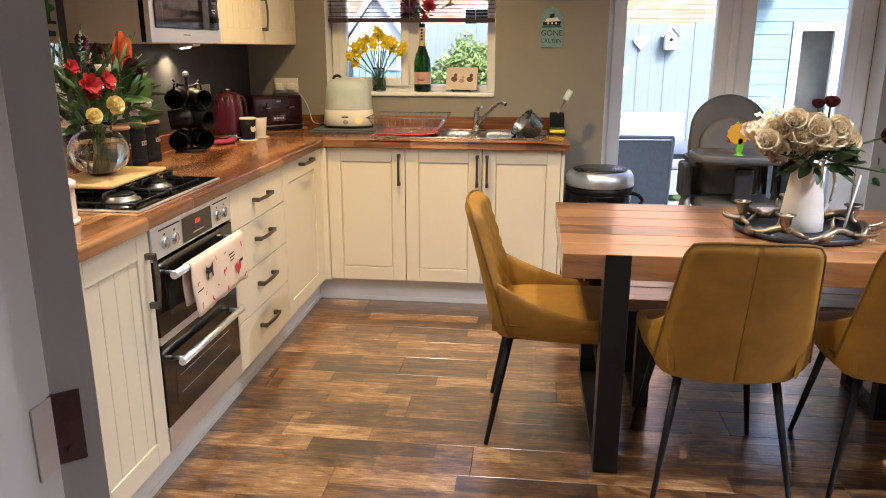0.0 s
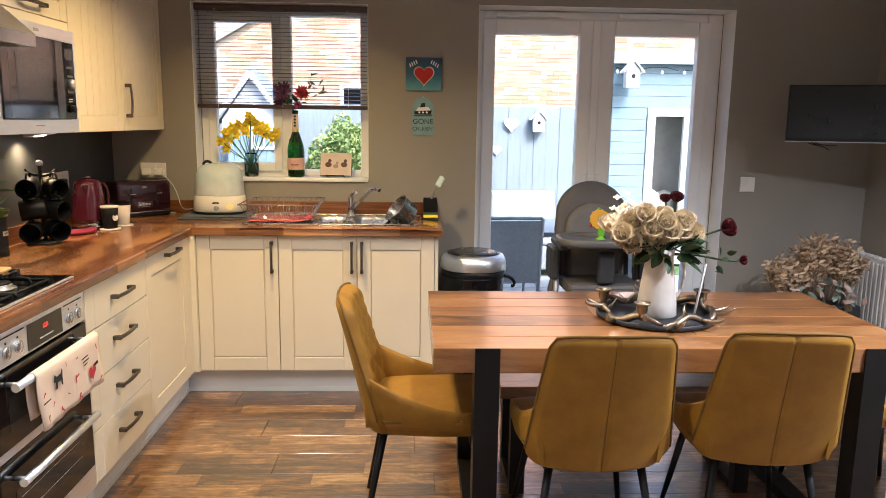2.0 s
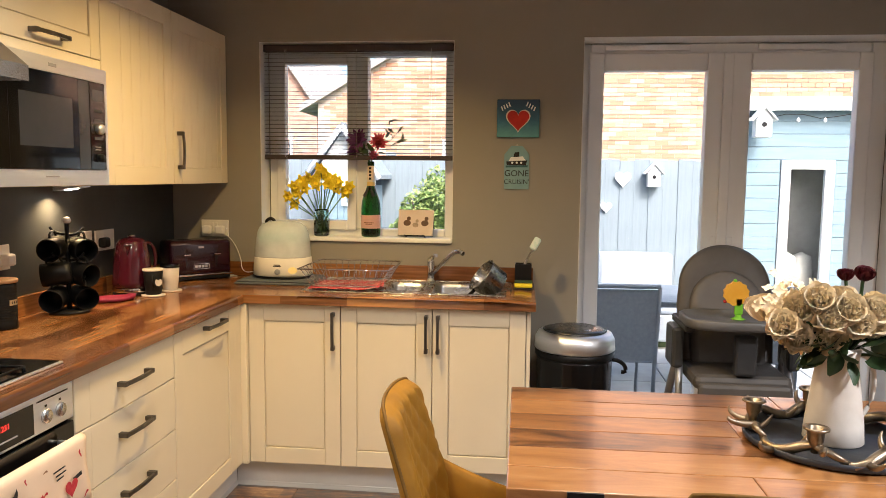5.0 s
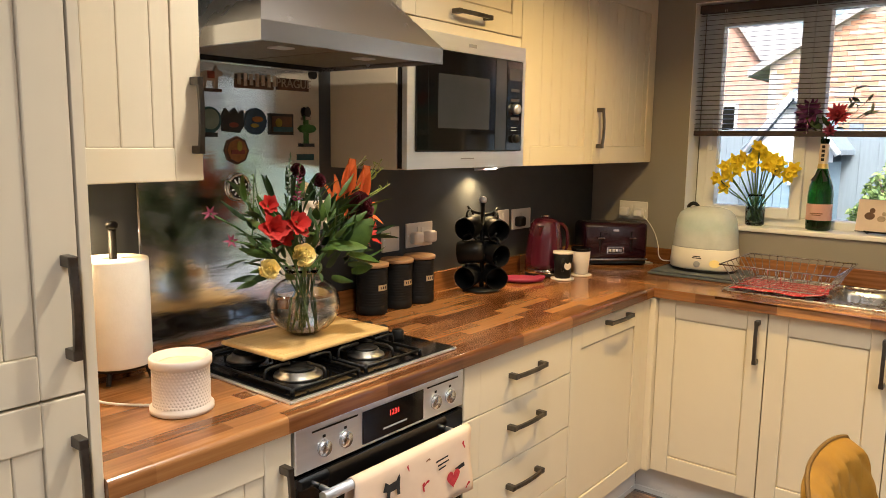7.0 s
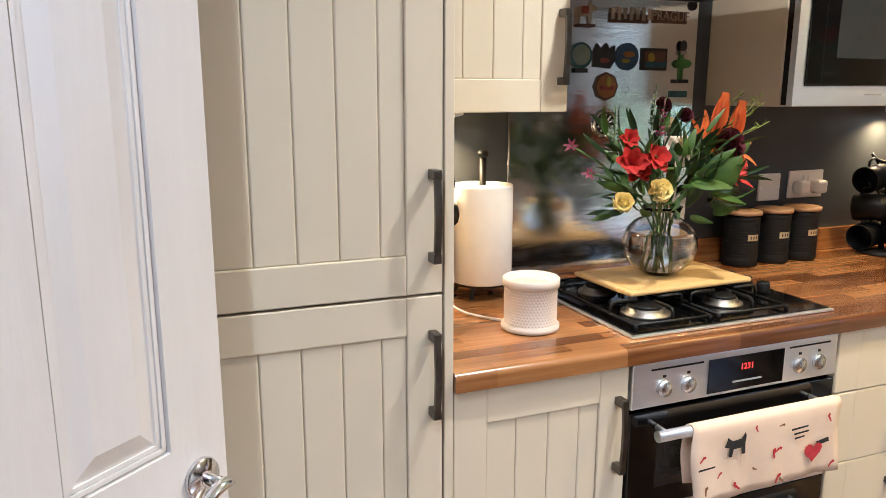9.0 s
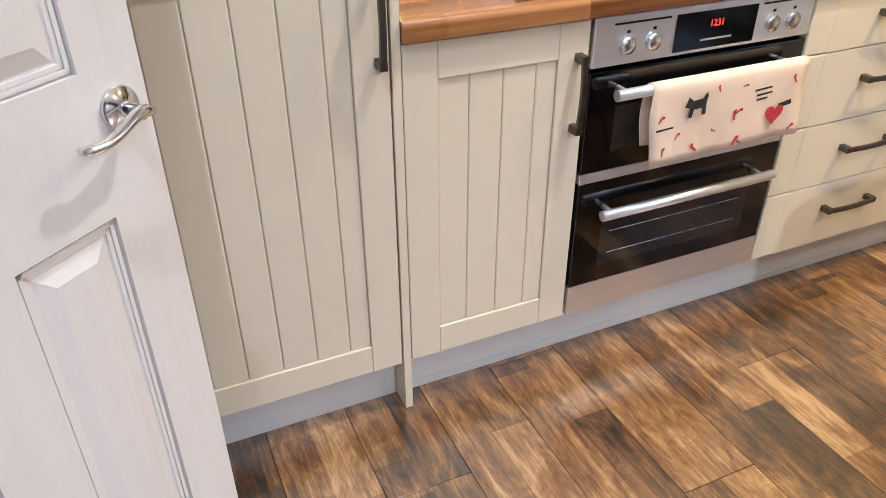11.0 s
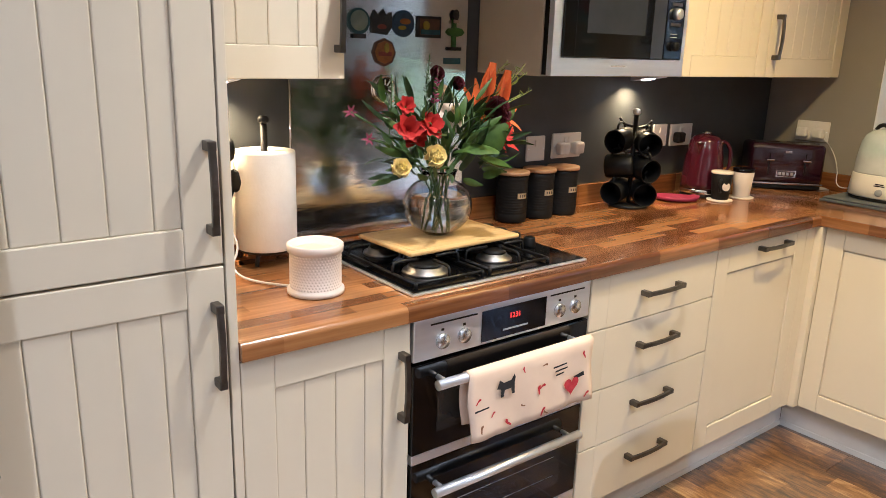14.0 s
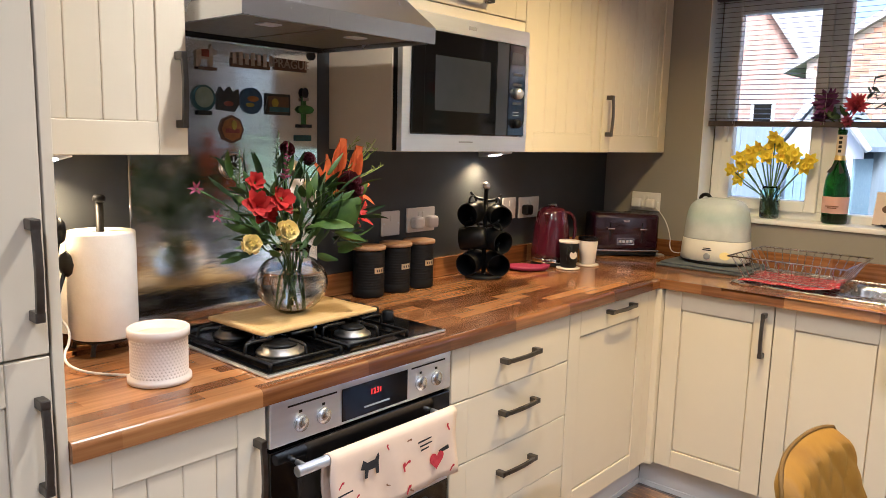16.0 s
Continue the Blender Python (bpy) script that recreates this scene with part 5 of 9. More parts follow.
        part("lily_bud", bm, M["f_orange"], w)
    # foliage
    for i in range(230):
        a, e = rg.uniform(0, 2 * math.pi), rg.uniform(-0.15, 1.1)
        rr = rg.uniform(0.04, 0.15)
        c = Vector((0.75 * rr * math.cos(a) + 0.03, rr * 1.25 * math.sin(a), 0.19 + 0.13 * e + rg.uniform(-0.02, 0.04)))
        d = (c - Vector((0, 0, 0.12))).normalized() + Vector((0, 0, rg.uniform(-0.5, 0.2)))
        leaf("leaf", M["green"] if i % 2 else M["dark_green"], w, c, d, rg.uniform(0.045, 0.095), rg.uniform(0.012, 0.026), rg)
    leaf("leaf", M["green"], w, P(0.12, 0.045, 1.21), (0.6, 0.25, 0.5), 0.10, 0.085, rg)
    leaf("leaf", M["green"], w, P(0.10, 0.00, 1.23), (0.5, 0.35, 0.2), 0.10, 0.08, rg)
    leaf("leaf", M["green"], w, P(0.10, 0.06, 1.19), (0.5, 0.1, -0.4), 0.10, 0.09, rg)
    # fine sprigs
    for k in range(7):
        a = P(-0.02, 0.12, 1.28)
        b = P(-0.03 + rg.uniform(-0.05, 0.06), 0.26 + rg.uniform(-0.06, 0.09), 1.33 + rg.uniform(0, 0.11))
        stem(w, a, b, 0.0012, 0.02, rg, M["grass_stem"], "sprig")
        bm = bmn()
        for j in range(14):
            f = 0.35 + 0.65 * j / 14
            q = a.lerp(b, f)
            petal(bm, Matrix.Translation(q) @ frame_of((rg.uniform(-1, 1), rg.uniform(-1, 1), 0.6)), 0.016, 0.004, 0.2, 0.2, 0.1, 0.5, 2)
        part("sprig_leaves", bm, M["grass_stem"], w)
    for dy, z in ((-0.055, 1.45), (-0.03, 1.42), (-0.16, 1.40)):
        a, b = P(0.0, dy, 1.25), P(0.02, dy + rg.uniform(-0.01, 0.01), z)
        stem(w, a, b, 0.0014, 0.01, rg)
        bm = bmn()
        for j in range(30):
            q = a.lerp(b, 0.45 + 0.55 * j / 30)
            petal(bm, Matrix.Translation(q) @ frame_of((rg.uniform(-1, 1), rg.uniform(-1, 1), 0.3)), 0.012 * (1.3 - j / 30), 0.006, 0.3, 0.3, 0.1, 0.3, 2)
        part("flower_spike", bm, M["f_pink"] if dy == -0.03 else M["sage"], w)
    bm = bmn()
    box(bm, -0.035, 0.035, -0.0005, 0.0005, 0, 0.075, 0, m=Matrix.Translation(P(0.06, -0.005, 1.255)) @ Matrix.Rotation(radians(75), 4, "Z") @ Matrix.Rotation(radians(-10), 4, "X"))
    part("gift_card", bm, M["card"], w, "small printed cream gift card")


M["card"] = surf("card", (0.62, 0.52, 0.44), (0.70, 0.62, 0.54), 40, 0.7)
M["board"] = surf("bamboo_board", (0.56, 0.36, 0.13), (0.66, 0.46, 0.20), 6, 0.5, bump=0.2, fine=80, stretch=(14, 1, 1))
bm = bmn()
box(bm, -0.118, 0.118, -0.19, 0.19, 0.0, 0.012, 0.005, 3)
cb = thing("chopping_board", "pale yellow chopping board lying across the hob", "chopping board", pose(0.322, 2.824, 0.9622, 0, 0, 2))
part("board", bm, M["board"], cb)
ptube("juice_groove", M["board"], cb, [(-0.1, -0.172, 0.0118), (0.1, -0.172, 0.0118), (0.1, 0.172, 0.0118), (-0.1, 0.172, 0.0118)], 0.0012, 5, closed=True)
mixed_bouquet()


# ---- things on the hob run ----
def paper_towel():
    w = thing("paper_towel_holder", "white kitchen roll on a black metal stand", "paper towel", pose(0.125, 2.405, 0.9105))
    for k in range(4):
        a = math.pi / 4 + k * math.pi / 2
        ptube("foot", M["black_metal"], w, [(0.02 * math.cos(a), 0.02 * math.sin(a), 0.035), (0.065 * math.cos(a), 0.065 * math.sin(a), 0.032), (0.075 * math.cos(a), 0.075 * math.sin(a), 0.006)], 0.006, 8)
    plathe("base_plate", M["black_metal"], w, [(0.07, 0.034), (0.072, 0.038), (0.07, 0.041), (0.002, 0.041)])
    ptube("pole", M["black_metal"], w, [(0, 0, 0.04), (0, 0, 0.36)], 0.009, 12)
    plathe("finial", M["black_metal"], w, [(0.009, 0), (0.014, 0.004), (0.0145, 0.012), (0.01, 0.018), (0.0002, 0.02)], 0, 0, 0.36)
    bm = bmn()
    lathe(bm, [(0.02, 0.0), (0.076, 0.0), (0.0775, 0.003), (0.0775, 0.246), (0.076, 0.25), (0.02, 0.25), (0.02, 0.0)], 40, 0, 0, 0.042, cap=False)
    # loose end of the sheet
    v = [bm.verts.new(p) for p in ((0.0775 * math.cos(-2.2), 0.0775 * math.sin(-2.2), 0.042), (-0.085, -0.085, 0.044), (-0.085, -0.085, 0.27), (0.0775 * math.cos(-2.2), 0.0775 * math.sin(-2.2), 0.292))]
    bm.faces.new(v)
    part("paper_roll", bm, M["paper"], w, "white quilted paper roll")


M["paper"] = surf("kitchen_paper", (0.78, 0.74, 0.68), (0.83, 0.80, 0.75), 20, 0.95, bump=0.5, fine=140)
paper_towel()


def utensil_pot():
    w = thing("utensil_set", "black kitchen utensils standing in a dark pot", "utensils", pose(0.105, 2.25, 0.9105))
    plathe("pot", M["black_metal"], w, [(0.048, 0), (0.052, 0.01), (0.055, 0.15), (0.052, 0.153), (0.05, 0.148), (0.045, 0.012), (0.002, 0.012)])
    for k, (dx, dy, h) in enumerate(((0.03, 0.06, 0.30), (0.02, 0.075, 0.22), (0.035, 0.03, 0.33), (-0.01, 0.05, 0.31))):
        tip = Vector((dx, dy, h))
        ptube("handle", M["black_plastic"], w, [(dx * 0.2, dy * 0.2, 0.02), tuple(tip)], 0.005, 8)
        bm = bmn()
        lathe(bm, [(0.0005, -0.03), (0.018, -0.02), (0.026, 0.0), (0.018, 0.022), (0.0005, 0.032)], 16, m=Matrix.Translation(tip) @ Matrix.Rotation(0.4 * k, 4, "Z") @ Matrix.Diagonal((1, 0.45, 1, 1)))
        part("spoon_head", bm, M["black_plastic"], w)


utensil_pot()


def wax_warmer():
    w = thing("wax_warmer", "white lattice ceramic wax warmer with a cable", "wax warmer", pose(0.415, 2.392, 0.9105))
    bm = bmn()
    R = 0.059
    lathe(bm, [(0.058, 0.0), (0.066, 0.002), (0.066, 0.012), (R, 0.015), (R, 0.098), (0.064, 0.1), (0.0645, 0.116), (0.061, 0.119), (0.055, 0.116), (0.05, 0.098), (0.002, 0.098)], 44)
    body = part("body", bm, M["ceramic"], w)
    bm = bmn()
    n = 48
    for i in range(n):
        for k in range(12):
            a = 2 * math.pi * (i + 0.5 * (k % 2)) / n
            m = Matrix.Rotation(a, 4, "Z") @ Matrix.Translation((R - 0.0004, 0, 0.019 + 0.0068 * k)) @ Matrix.Rotation(radians(90), 4, "Y")
            lathe(bm, [(0.0036, 0.0), (0.0024, 0.0008), (0.0004, 0.0011)], 6, m=m, cap=False)
    part("lattice", bm, M["ceramic"], body)
    plathe("wax", M["wax"], w, [(0.0495, 0.0), (0.0495, 0.004), (0.02, 0.007), (0.0003, 0.007)], 0, 0, 0.0982)
    ptube("cable", M["cord"], w, bez((-0.05, -0.03, 0.004), (-0.12, -0.09, 0.004), (-0.19, -0.15, 0.002), (-0.22, -0.10, 0.05), 12) + bez((-0.22, -0.10, 0.05), (-0.23, -0.08, 0.09), (-0.26, -0.1, 0.11), (-0.36, -0.14, 0.15), 8)[1:], 0.003, 8)


M["ceramic"] = surf("white_ceramic", (0.66, 0.58, 0.52), (0.72, 0.65, 0.58), 6, 0.45, bump=0.1)
M["wax"] = surf("wax", (0.70, 0.56, 0.34), (0.78, 0.66, 0.44), 9, 0.35)
wax_warmer()


def canister(y, lab):
    w = thing("storage_canister", lab, "canister", pose(0.086, y, 0.9105), "canisters by the hob")
    pr = [(0.05, 0.0), (0.053, 0.003)]
    for k in range(13):
        z = 0.03 + 0.009 * k
        pr += [(0.053, z - 0.003), (0.0515, z), (0.053, z + 0.003)]
    pr += [(0.053, 0.155), (0.05, 0.157), (0.002, 0.157)]
    plathe("tin", M["matt_black"], w, pr, seg=36)
    plathe("lid", M["lid_wood"], w, [(0.053, 0), (0.0575, 0.001), (0.0575, 0.010), (0.056, 0.012), (0.0003, 0.012)], 0, 0, 0.1575, 36, "pale wooden lid")
    bm = bmn()
    for z0, z1, r in ((0.082, 0.101, 0.0548),):
        n, a0, a1 = 8, -0.38, 0.32
        lo = [bm.verts.new((r * math.cos(a0 + (a1 - a0) * i / n), r * math.sin(a0 + (a1 - a0) * i / n), z0)) for i in range(n + 1)]
        hi = [bm.verts.new((v.co.x, v.co.y, z1)) for v in lo]
        for i in range(n):
            bm.faces.new((lo[i], lo[i + 1], hi[i + 1], hi[i]))
    plate = part("name_plate", bm, M["brass"], w, "brass name plate")
    plate.modifiers.new("thick", "SOLIDIFY").thickness = 0.001
    for i in range(3):
        a = -0.21 + 0.18 * i
        bm = bmn()
        box(bm, 0.0549, 0.0556, -0.0016, 0.0016, 0.0875, 0.0955, 0, m=Matrix.Rotation(a, 4, "Z"))
        part("lettering_bar", bm, M["ink_black"], plate)


M["matt_black"] = surf("matt_black_tin", (0.005, 0.005, 0.0055), (0.009, 0.009, 0.0095), 10, 0.5, bump=0.1)
M["lid_wood"] = wood_grain("lid_wood", "y", [(0.3, (0.26, 0.14, 0.07)), (0.7, (0.42, 0.25, 0.13))], 0.5)
M["brass"] = surf("brass_plate", (0.78, 0.66, 0.42), (0.88, 0.78, 0.55), 30, 0.4, metal=1.0)
for y in (3.305, 3.43, 3.548):
    canister(y, "matt black ribbed canister with a wooden lid and brass plate")


def mug(parent, m, mat_=None):
    bm = bmn()
    lathe(bm, [(0.026, 0.0), (0.034, 0.004), (0.038, 0.02), (0.039, 0.09), (0.0375, 0.092), (0.036, 0.088), (0.034, 0.02), (0.024, 0.008), (0.0004, 0.008)], 28, m=m)
    for p in ([Vector((0.036, 0, 0.072)), Vector((0.064, 0, 0.078)), Vector((0.066, 0, 0.03)), Vector((0.036, 0, 0.025))],):
        pts = [m @ q for q in bez(*p, 10)]
        tube(bm, pts, 0.0045, 8)
    return part("mug", bm, mat_ or M["black_ceramic"], parent, "matt black mug")


M["black_ceramic"] = surf("black_ceramic", (0.003, 0.003, 0.0035), (0.006, 0.006, 0.0065), 12, 0.38, bump=0.05)
for k in ("black_ceramic", "matt_black"):
    M[k].node_tree.nodes["Principled BSDF"].inputs["Specular IOR Level"].default_value = 0.25


def mug_tree():
    w = thing("mug_tree", "black metal mug tree hung with six black mugs", "mug tree", pose(0.135, 3.862, 0.9105))
    plathe("base", M["black_metal"], w, [(0.07, 0), (0.072, 0.004), (0.07, 0.012), (0.012, 0.015)])
    ptube("pole", M["black_metal"], w, [(0, 0, 0.01), (0, 0, 0.345)], 0.009, 12)
    plathe("finial", M["steel"], w, [(0.008, 0), (0.014, 0.006), (0.015, 0.014), (0.011, 0.022), (0.0003, 0.026)], 0, 0, 0.34)
    for ang, z, face in ((-143, 0.29, -80), (32, 0.285, -35), (-120, 0.195, -155), (15, 0.19, -15), (-140, 0.10, -78), (40, 0.10, -38)):
        d = Vector((math.cos(radians(ang)), math.sin(radians(ang)), 0))
        ptube("hook", M["black_metal"], w, bez((0, 0, z + 0.01), Vector((0, 0, z + 0.012)) + d * 0.03, Vector((0, 0, z + 0.015)) + d * 0.045, Vector((0, 0, z + 0.038)) + d * 0.058, 6), 0.005, 8)
        # each mug hangs by its handle with the mouth turned outwards
        zax = Vector((math.cos(radians(face)), math.sin(radians(face)), -0.12)).normalized()
        xax = (Vector((0, 0, 1)) - zax * zax.z).normalized()
        yax = zax.cross(xax)
        rot = Matrix((xax, yax, zax)).transposed().to_4x4()
        mug(w, Matrix.Translation(Vector((0, 0, z - 0.042)) + d * 0.046 - zax * 0.054) @ rot @ Matrix.Scale(1.13, 4))


mug_tree()


def kettle():
    w = thing("kettle", "glossy burgundy jug kettle with a chrome base band", "kettle", pose(0.135, 4.325, 0.9105))
    plathe("power_base", M["black_plastic"], w, [(0.08, 0), (0.082, 0.006), (0.078, 0.014), (0.002, 0.014)])
    plathe("chrome_band", M["chrome"], w, [(0.083, 0.015), (0.084, 0.019), (0.084, 0.03), (0.083, 0.033)], seg=36)
    plathe("body", M["burgundy"], w, [(0.0835, 0.033), (0.083, 0.06), (0.074, 0.16), (0.062, 0.225), (0.05, 0.242), (0.03, 0.249), (0.0004, 0.25)], seg=40)
    plathe("lid_knob", M["chrome"], w, [(0.01, 0), (0.018, 0.006), (0.016, 0.012), (0.0003, 0.014)], 0, 0, 0.249)
    bm = bmn()
    tube(bm, bez((0.035, 0.045, 0.22), (0.06, 0.09, 0.24), (0.075, 0.11, 0.13), (0.05, 0.062, 0.07), 12), 0.009, 10, flat=0.8)
    part("handle", bm, M["burgundy"], w)
    bm = bmn()
    v = [bm.verts.new(p) for p in ((-0.002, -0.062, 0.222), (0.03, -0.055, 0.222), (0.02, -0.092, 0.224), (0.018, -0.066, 0.165))]
    for f in ((0, 1, 2), (0, 2, 3), (1, 3, 2), (0, 3, 1)):
        bm.faces.new([v[i] for i in f])
    part("spout", bm, M["burgundy"], w)
    pbox("maker_plate", M["chrome"], w, 0.083, 0.085, 0.0, 0.02, 0.044, 0.052, 0)


M["burgundy"] = surf("burgundy_enamel", (0.048, 0.005, 0.012), (0.06, 0.007, 0.016), 5, 0.12, bump=0.0, rough2=0.16, coat=0.4)
M["plum"] = surf("plum_enamel", (0.016, 0.003, 0.008), (0.022, 0.004, 0.011), 5, 0.13, bump=0.0, rough2=0.18, coat=0.4)
kettle()


def spoon_rest():
    w = thing("spoon_rest", "raspberry silicone spoon rest on the worktop", "spoon rest", pose(0.15, 4.12, 0.9105, 0, 0, 40))
    bm = bmn()
    rings = []
    for k, (s, z) in enumerate(((0.6, 0.0), (0.95, 0.004), (1.05, 0.018), (0.99, 0.018), (0.85, 0.007), (0.3, 0.005))):
        rings.append([bm.verts.new((s * 0.085 * math.cos(a) * (1 + 0.15 * math.cos(a)), s * 0.05 * math.sin(a), z + (0.006 if math.cos(a) > 0.7 and k in (2, 3) else 0))) for a in (2 * math.pi * i / 30 for i in range(30))])
    for a, b in zip(rings, rings[1:]):
        for i in range(30):
            bm.faces.new((a[i], a[(i + 1) % 30], b[(i + 1) % 30], b[i])).smooth = True
    bm.faces.new(rings[0])
    bm.faces.new(rings[-1])
    part("dish", bm, M["raspberry"], w)


M["raspberry"] = surf("raspberry_silicone", (0.20, 0.012, 0.045), (0.27, 0.02, 0.065), 8, 0.45)
spoon_rest()
for nm, x, y, mt, lab in (("coffee_cup", 0.25, 4.288, "matt_black", "black printed travel mug with a cream lid on a coaster"), ("drinking_glass", 0.26, 4.425, "frost", "frosted white tumbler with a dark rim on a coaster")):
    w = thing(nm, lab, "cup", pose(x, y, 0.9105))
    plathe("coaster", M["ceramic"], w, [(0.048, 0), (0.05, 0.002), (0.05, 0.006), (0.0003, 0.007)])
    plathe("cup", M["matt_black"] if mt == "matt_black" else M["ceramic"], w, [(0.031, 0.0), (0.033, 0.003), (0.041, 0.1), (0.0395, 0.102), (0.0003, 0.102)], 0, 0, 0.0075)
    if mt == "matt_black":
        plathe("lid", M["ceramic"], w, [(0.042, 0), (0.0435, 0.002), (0.043, 0.009), (0.0003, 0.011)], 0, 0, 0.11)
        bm = bmn()
        lathe(bm, [(0.017, 0), (0.017, 0.0008)], 20, m=Matrix.Rotation(radians(-28), 4, "Z") @ Matrix.Translation((0.0375, 0, 0.062)) @ Matrix.Rotation(radians(86), 4, "Y"))
        part("printed_badge", bm, M["ceramic"], w)
        ptube("handle", M["matt_black"], w, bez((0.02, -0.034, 0.09), (0.03, -0.065, 0.09), (0.03, -0.06, 0.04), (0.018, -0.03, 0.04), 8), 0.005, 8)
    else:
        plathe("rim", M["black_glass"], w, [(0.0415, 0), (0.0425, 0.001), (0.043, 0.014), (0.0415, 0.014)], 0, 0, 0.1085)


def toaster():
    w = thing("toaster", "glossy plum four slice toaster with chrome levers", "toaster", pose(0.255, 4.77, 0.9165, 0, 0, 44))
    W, D, H = 0.315, 0.165, 0.195
    bm = bmn()
    box(bm, -W / 2, W / 2, 0.0, D, 0.022, H, 0.022, 4)
    part("body", bm, M["plum"], w, smooth=True)
    pbox("base", M["black_plastic"], w, -W / 2 + 0.006, W / 2 - 0.006, 0.006, D - 0.006, 0.0, 0.0215, 0.004)
    pbox("chrome_band", M["chrome"], w, -W / 2 - 0.002, W / 2 + 0.002, -0.002, D + 0.001, 0.018, 0.027, 0.003)
    for x in (-0.075, 0.075):
        for y in (0.045, 0.105):
            pbox("slot", M["black_plastic"], w, x - 0.058, x + 0.058, y - 0.011, y + 0.011, H - 0.003, H + 0.0015, 0.001)
        pbox("lever_track", M["black_plastic"], w, x - 0.003, x + 0.003, -0.0012, 0.002, 0.06, 0.155, 0)
        pbox("lever", M["chrome"], w, x - 0.017, x + 0.017, -0.024, -0.001, 0.122, 0.13, 0.003)
    bm = bmn()
    for a in ((-0.04, 0.04, 0.052, 0.055), (-0.04, 0.04, 0.077, 0.08), (-0.04, -0.037, 0.055, 0.077), (0.037, 0.04, 0.055, 0.077)):
        box(bm, a[0], a[1], -0.003, 0.001, a[2], a[3])
    part("button_surround", bm, M["chrome"], w)
    for k in range(4):
        pbox("button", M["steel"], w, -0.032 + 0.017 * k, -0.02 + 0.017 * k, -0.004, 0.001, 0.06, 0.072, 0.001)
    pbox("maker_plate", M["chrome"], w, -0.014, 0.014, -0.002, 0.001, 0.156, 0.166, 0.0005)


bm = bmn()
box(bm, -0.17, 0.22, -0.06, 0.19, 0.0, 0.0055, 0.002, m=Matrix.Translation((0.2, 4.835, 0.9105)) @ Matrix.Rotation(radians(48), 4, "Z") @ Matrix.Diagonal((0.9, 0.85, 1, 1)))
whole("toaster_mat", bm, M["grey_plastic"], "thin grey stone patterned mat under the toaster", "mat")
toaster()


def steriliser():
    M["grey_mat"] = surf("grey_mat", (0.07, 0.08, 0.09), (0.11, 0.12, 0.13), 20, 0.9, bump=0.4)
    w0 = thing("drying_mat", "dark grey folded mat under the steriliser", "mat", pose(0.66, 4.83, 0.9105))
    pbox("fold", M["grey_mat"], w0, -0.20, 0.18, -0.16, 0.135, 0, 0.011, 0.005)
    pbox("fold", M["grey_mat"], w0, -0.19, 0.175, -0.15, 0.13, 0.0112, 0.02, 0.005)
    w = thing("bottle_steriliser", "white electric baby bottle steriliser with a cloudy plastic dome", "steriliser", pose(0.655, 4.835, 0.9308))

    def oval(bm, prof, seg=40):
        rings = [[bm.verts.new((r * 1.16 * math.copysign(abs(math.cos(a)) ** 0.8, math.cos(a)), r * 0.86 * math.copysign(abs(math.sin(a)) ** 0.8, math.sin(a)), z)) for a in (2 * math.pi * i / seg for i in range(seg))] for r, z in prof]
        for a, b in zip(rings, rings[1:]):
            for i in range(seg):
                bm.faces.new((a[i], a[(i + 1) % seg], b[(i + 1) % seg], b[i])).smooth = True
        bm.faces.new(rings[0])
        bm.faces.new(rings[-1])
    for nm, prof, mt in (("foot_ring", [(0.118, 0.0), (0.122, 0.004), (0.122, 0.012)], M["black_plastic"]), ("base", [(0.12, 0.0125), (0.126, 0.018), (0.1245, 0.06), (0.1205, 0.101), (0.119, 0.1035)], M["upvc_warm"]),
                         ("dome", [(0.119, 0.104), (0.1185, 0.108), (0.1165, 0.15), (0.113, 0.19), (0.108, 0.225), (0.098, 0.252), (0.08, 0.27), (0.05, 0.28), (0.03, 0.282)], M["frosted"])):
        bm = bmn()
        oval(bm, prof)
        shell_ = part(nm, bm, mt, w)
        if nm == "dome":
            sol = shell_.modifiers.new("wall", "SOLIDIFY")
            sol.thickness, sol.offset = 0.003, -1.0
    bm = bmn()
    lathe(bm, [(0.014, 0), (0.014, 0.005), (0.01, 0.007), (0.0003, 0.007)], 20, m=Matrix.Translation((0.005, -0.107, 0.038)) @ FRONT)
    part("power_button", bm, M["grey_plastic"], w)
    bm = bmn()
    lathe(bm, [(0.02, 0), (0.02, 0.001)], 24, m=Matrix.Translation((0.078, -0.0985, 0.045)) @ Matrix.Rotation(radians(16), 4, "Z") @ FRONT @ Matrix.Diagonal((1.1, 0.85, 1, 1)))
    part("sticker", bm, M["f_yellow"], w, "round yellow sticker")
    for z, l in ((0.071, 0.032), (0.064, 0.04)):
        pbox("logo_bar", M["black_plastic"], w, 0.002 - l / 2, 0.002 + l / 2, -0.1075, -0.106, z - 0.002, z + 0.002, 0)
    bm = bmn()
    oval(bm, [(0.100, 0.106), (0.104, 0.112), (0.101, 0.176), (0.103, 0.18)])
    part("basket", bm, M["upvc"], w, "white plastic bottle basket")
    bm = bmn()
    oval(bm, [(0.100, 0.181), (0.106, 0.183), (0.105, 0.198), (0.099, 0.2)])
    part("tray", bm, M["teat"], w, "pale turquoise upper tray")
    for x, y in ((-0.06, -0.02), (0.0, -0.03), (0.06, -0.015), (-0.02, 0.03), (0.045, 0.035)):
        plathe("bottle_teat", M["upvc"], w, [(0.026, 0.2005), (0.026, 0.215), (0.02, 0.228), (0.01, 0.246), (0.0004, 0.25)], x, y, 0)
    bm = bmn()
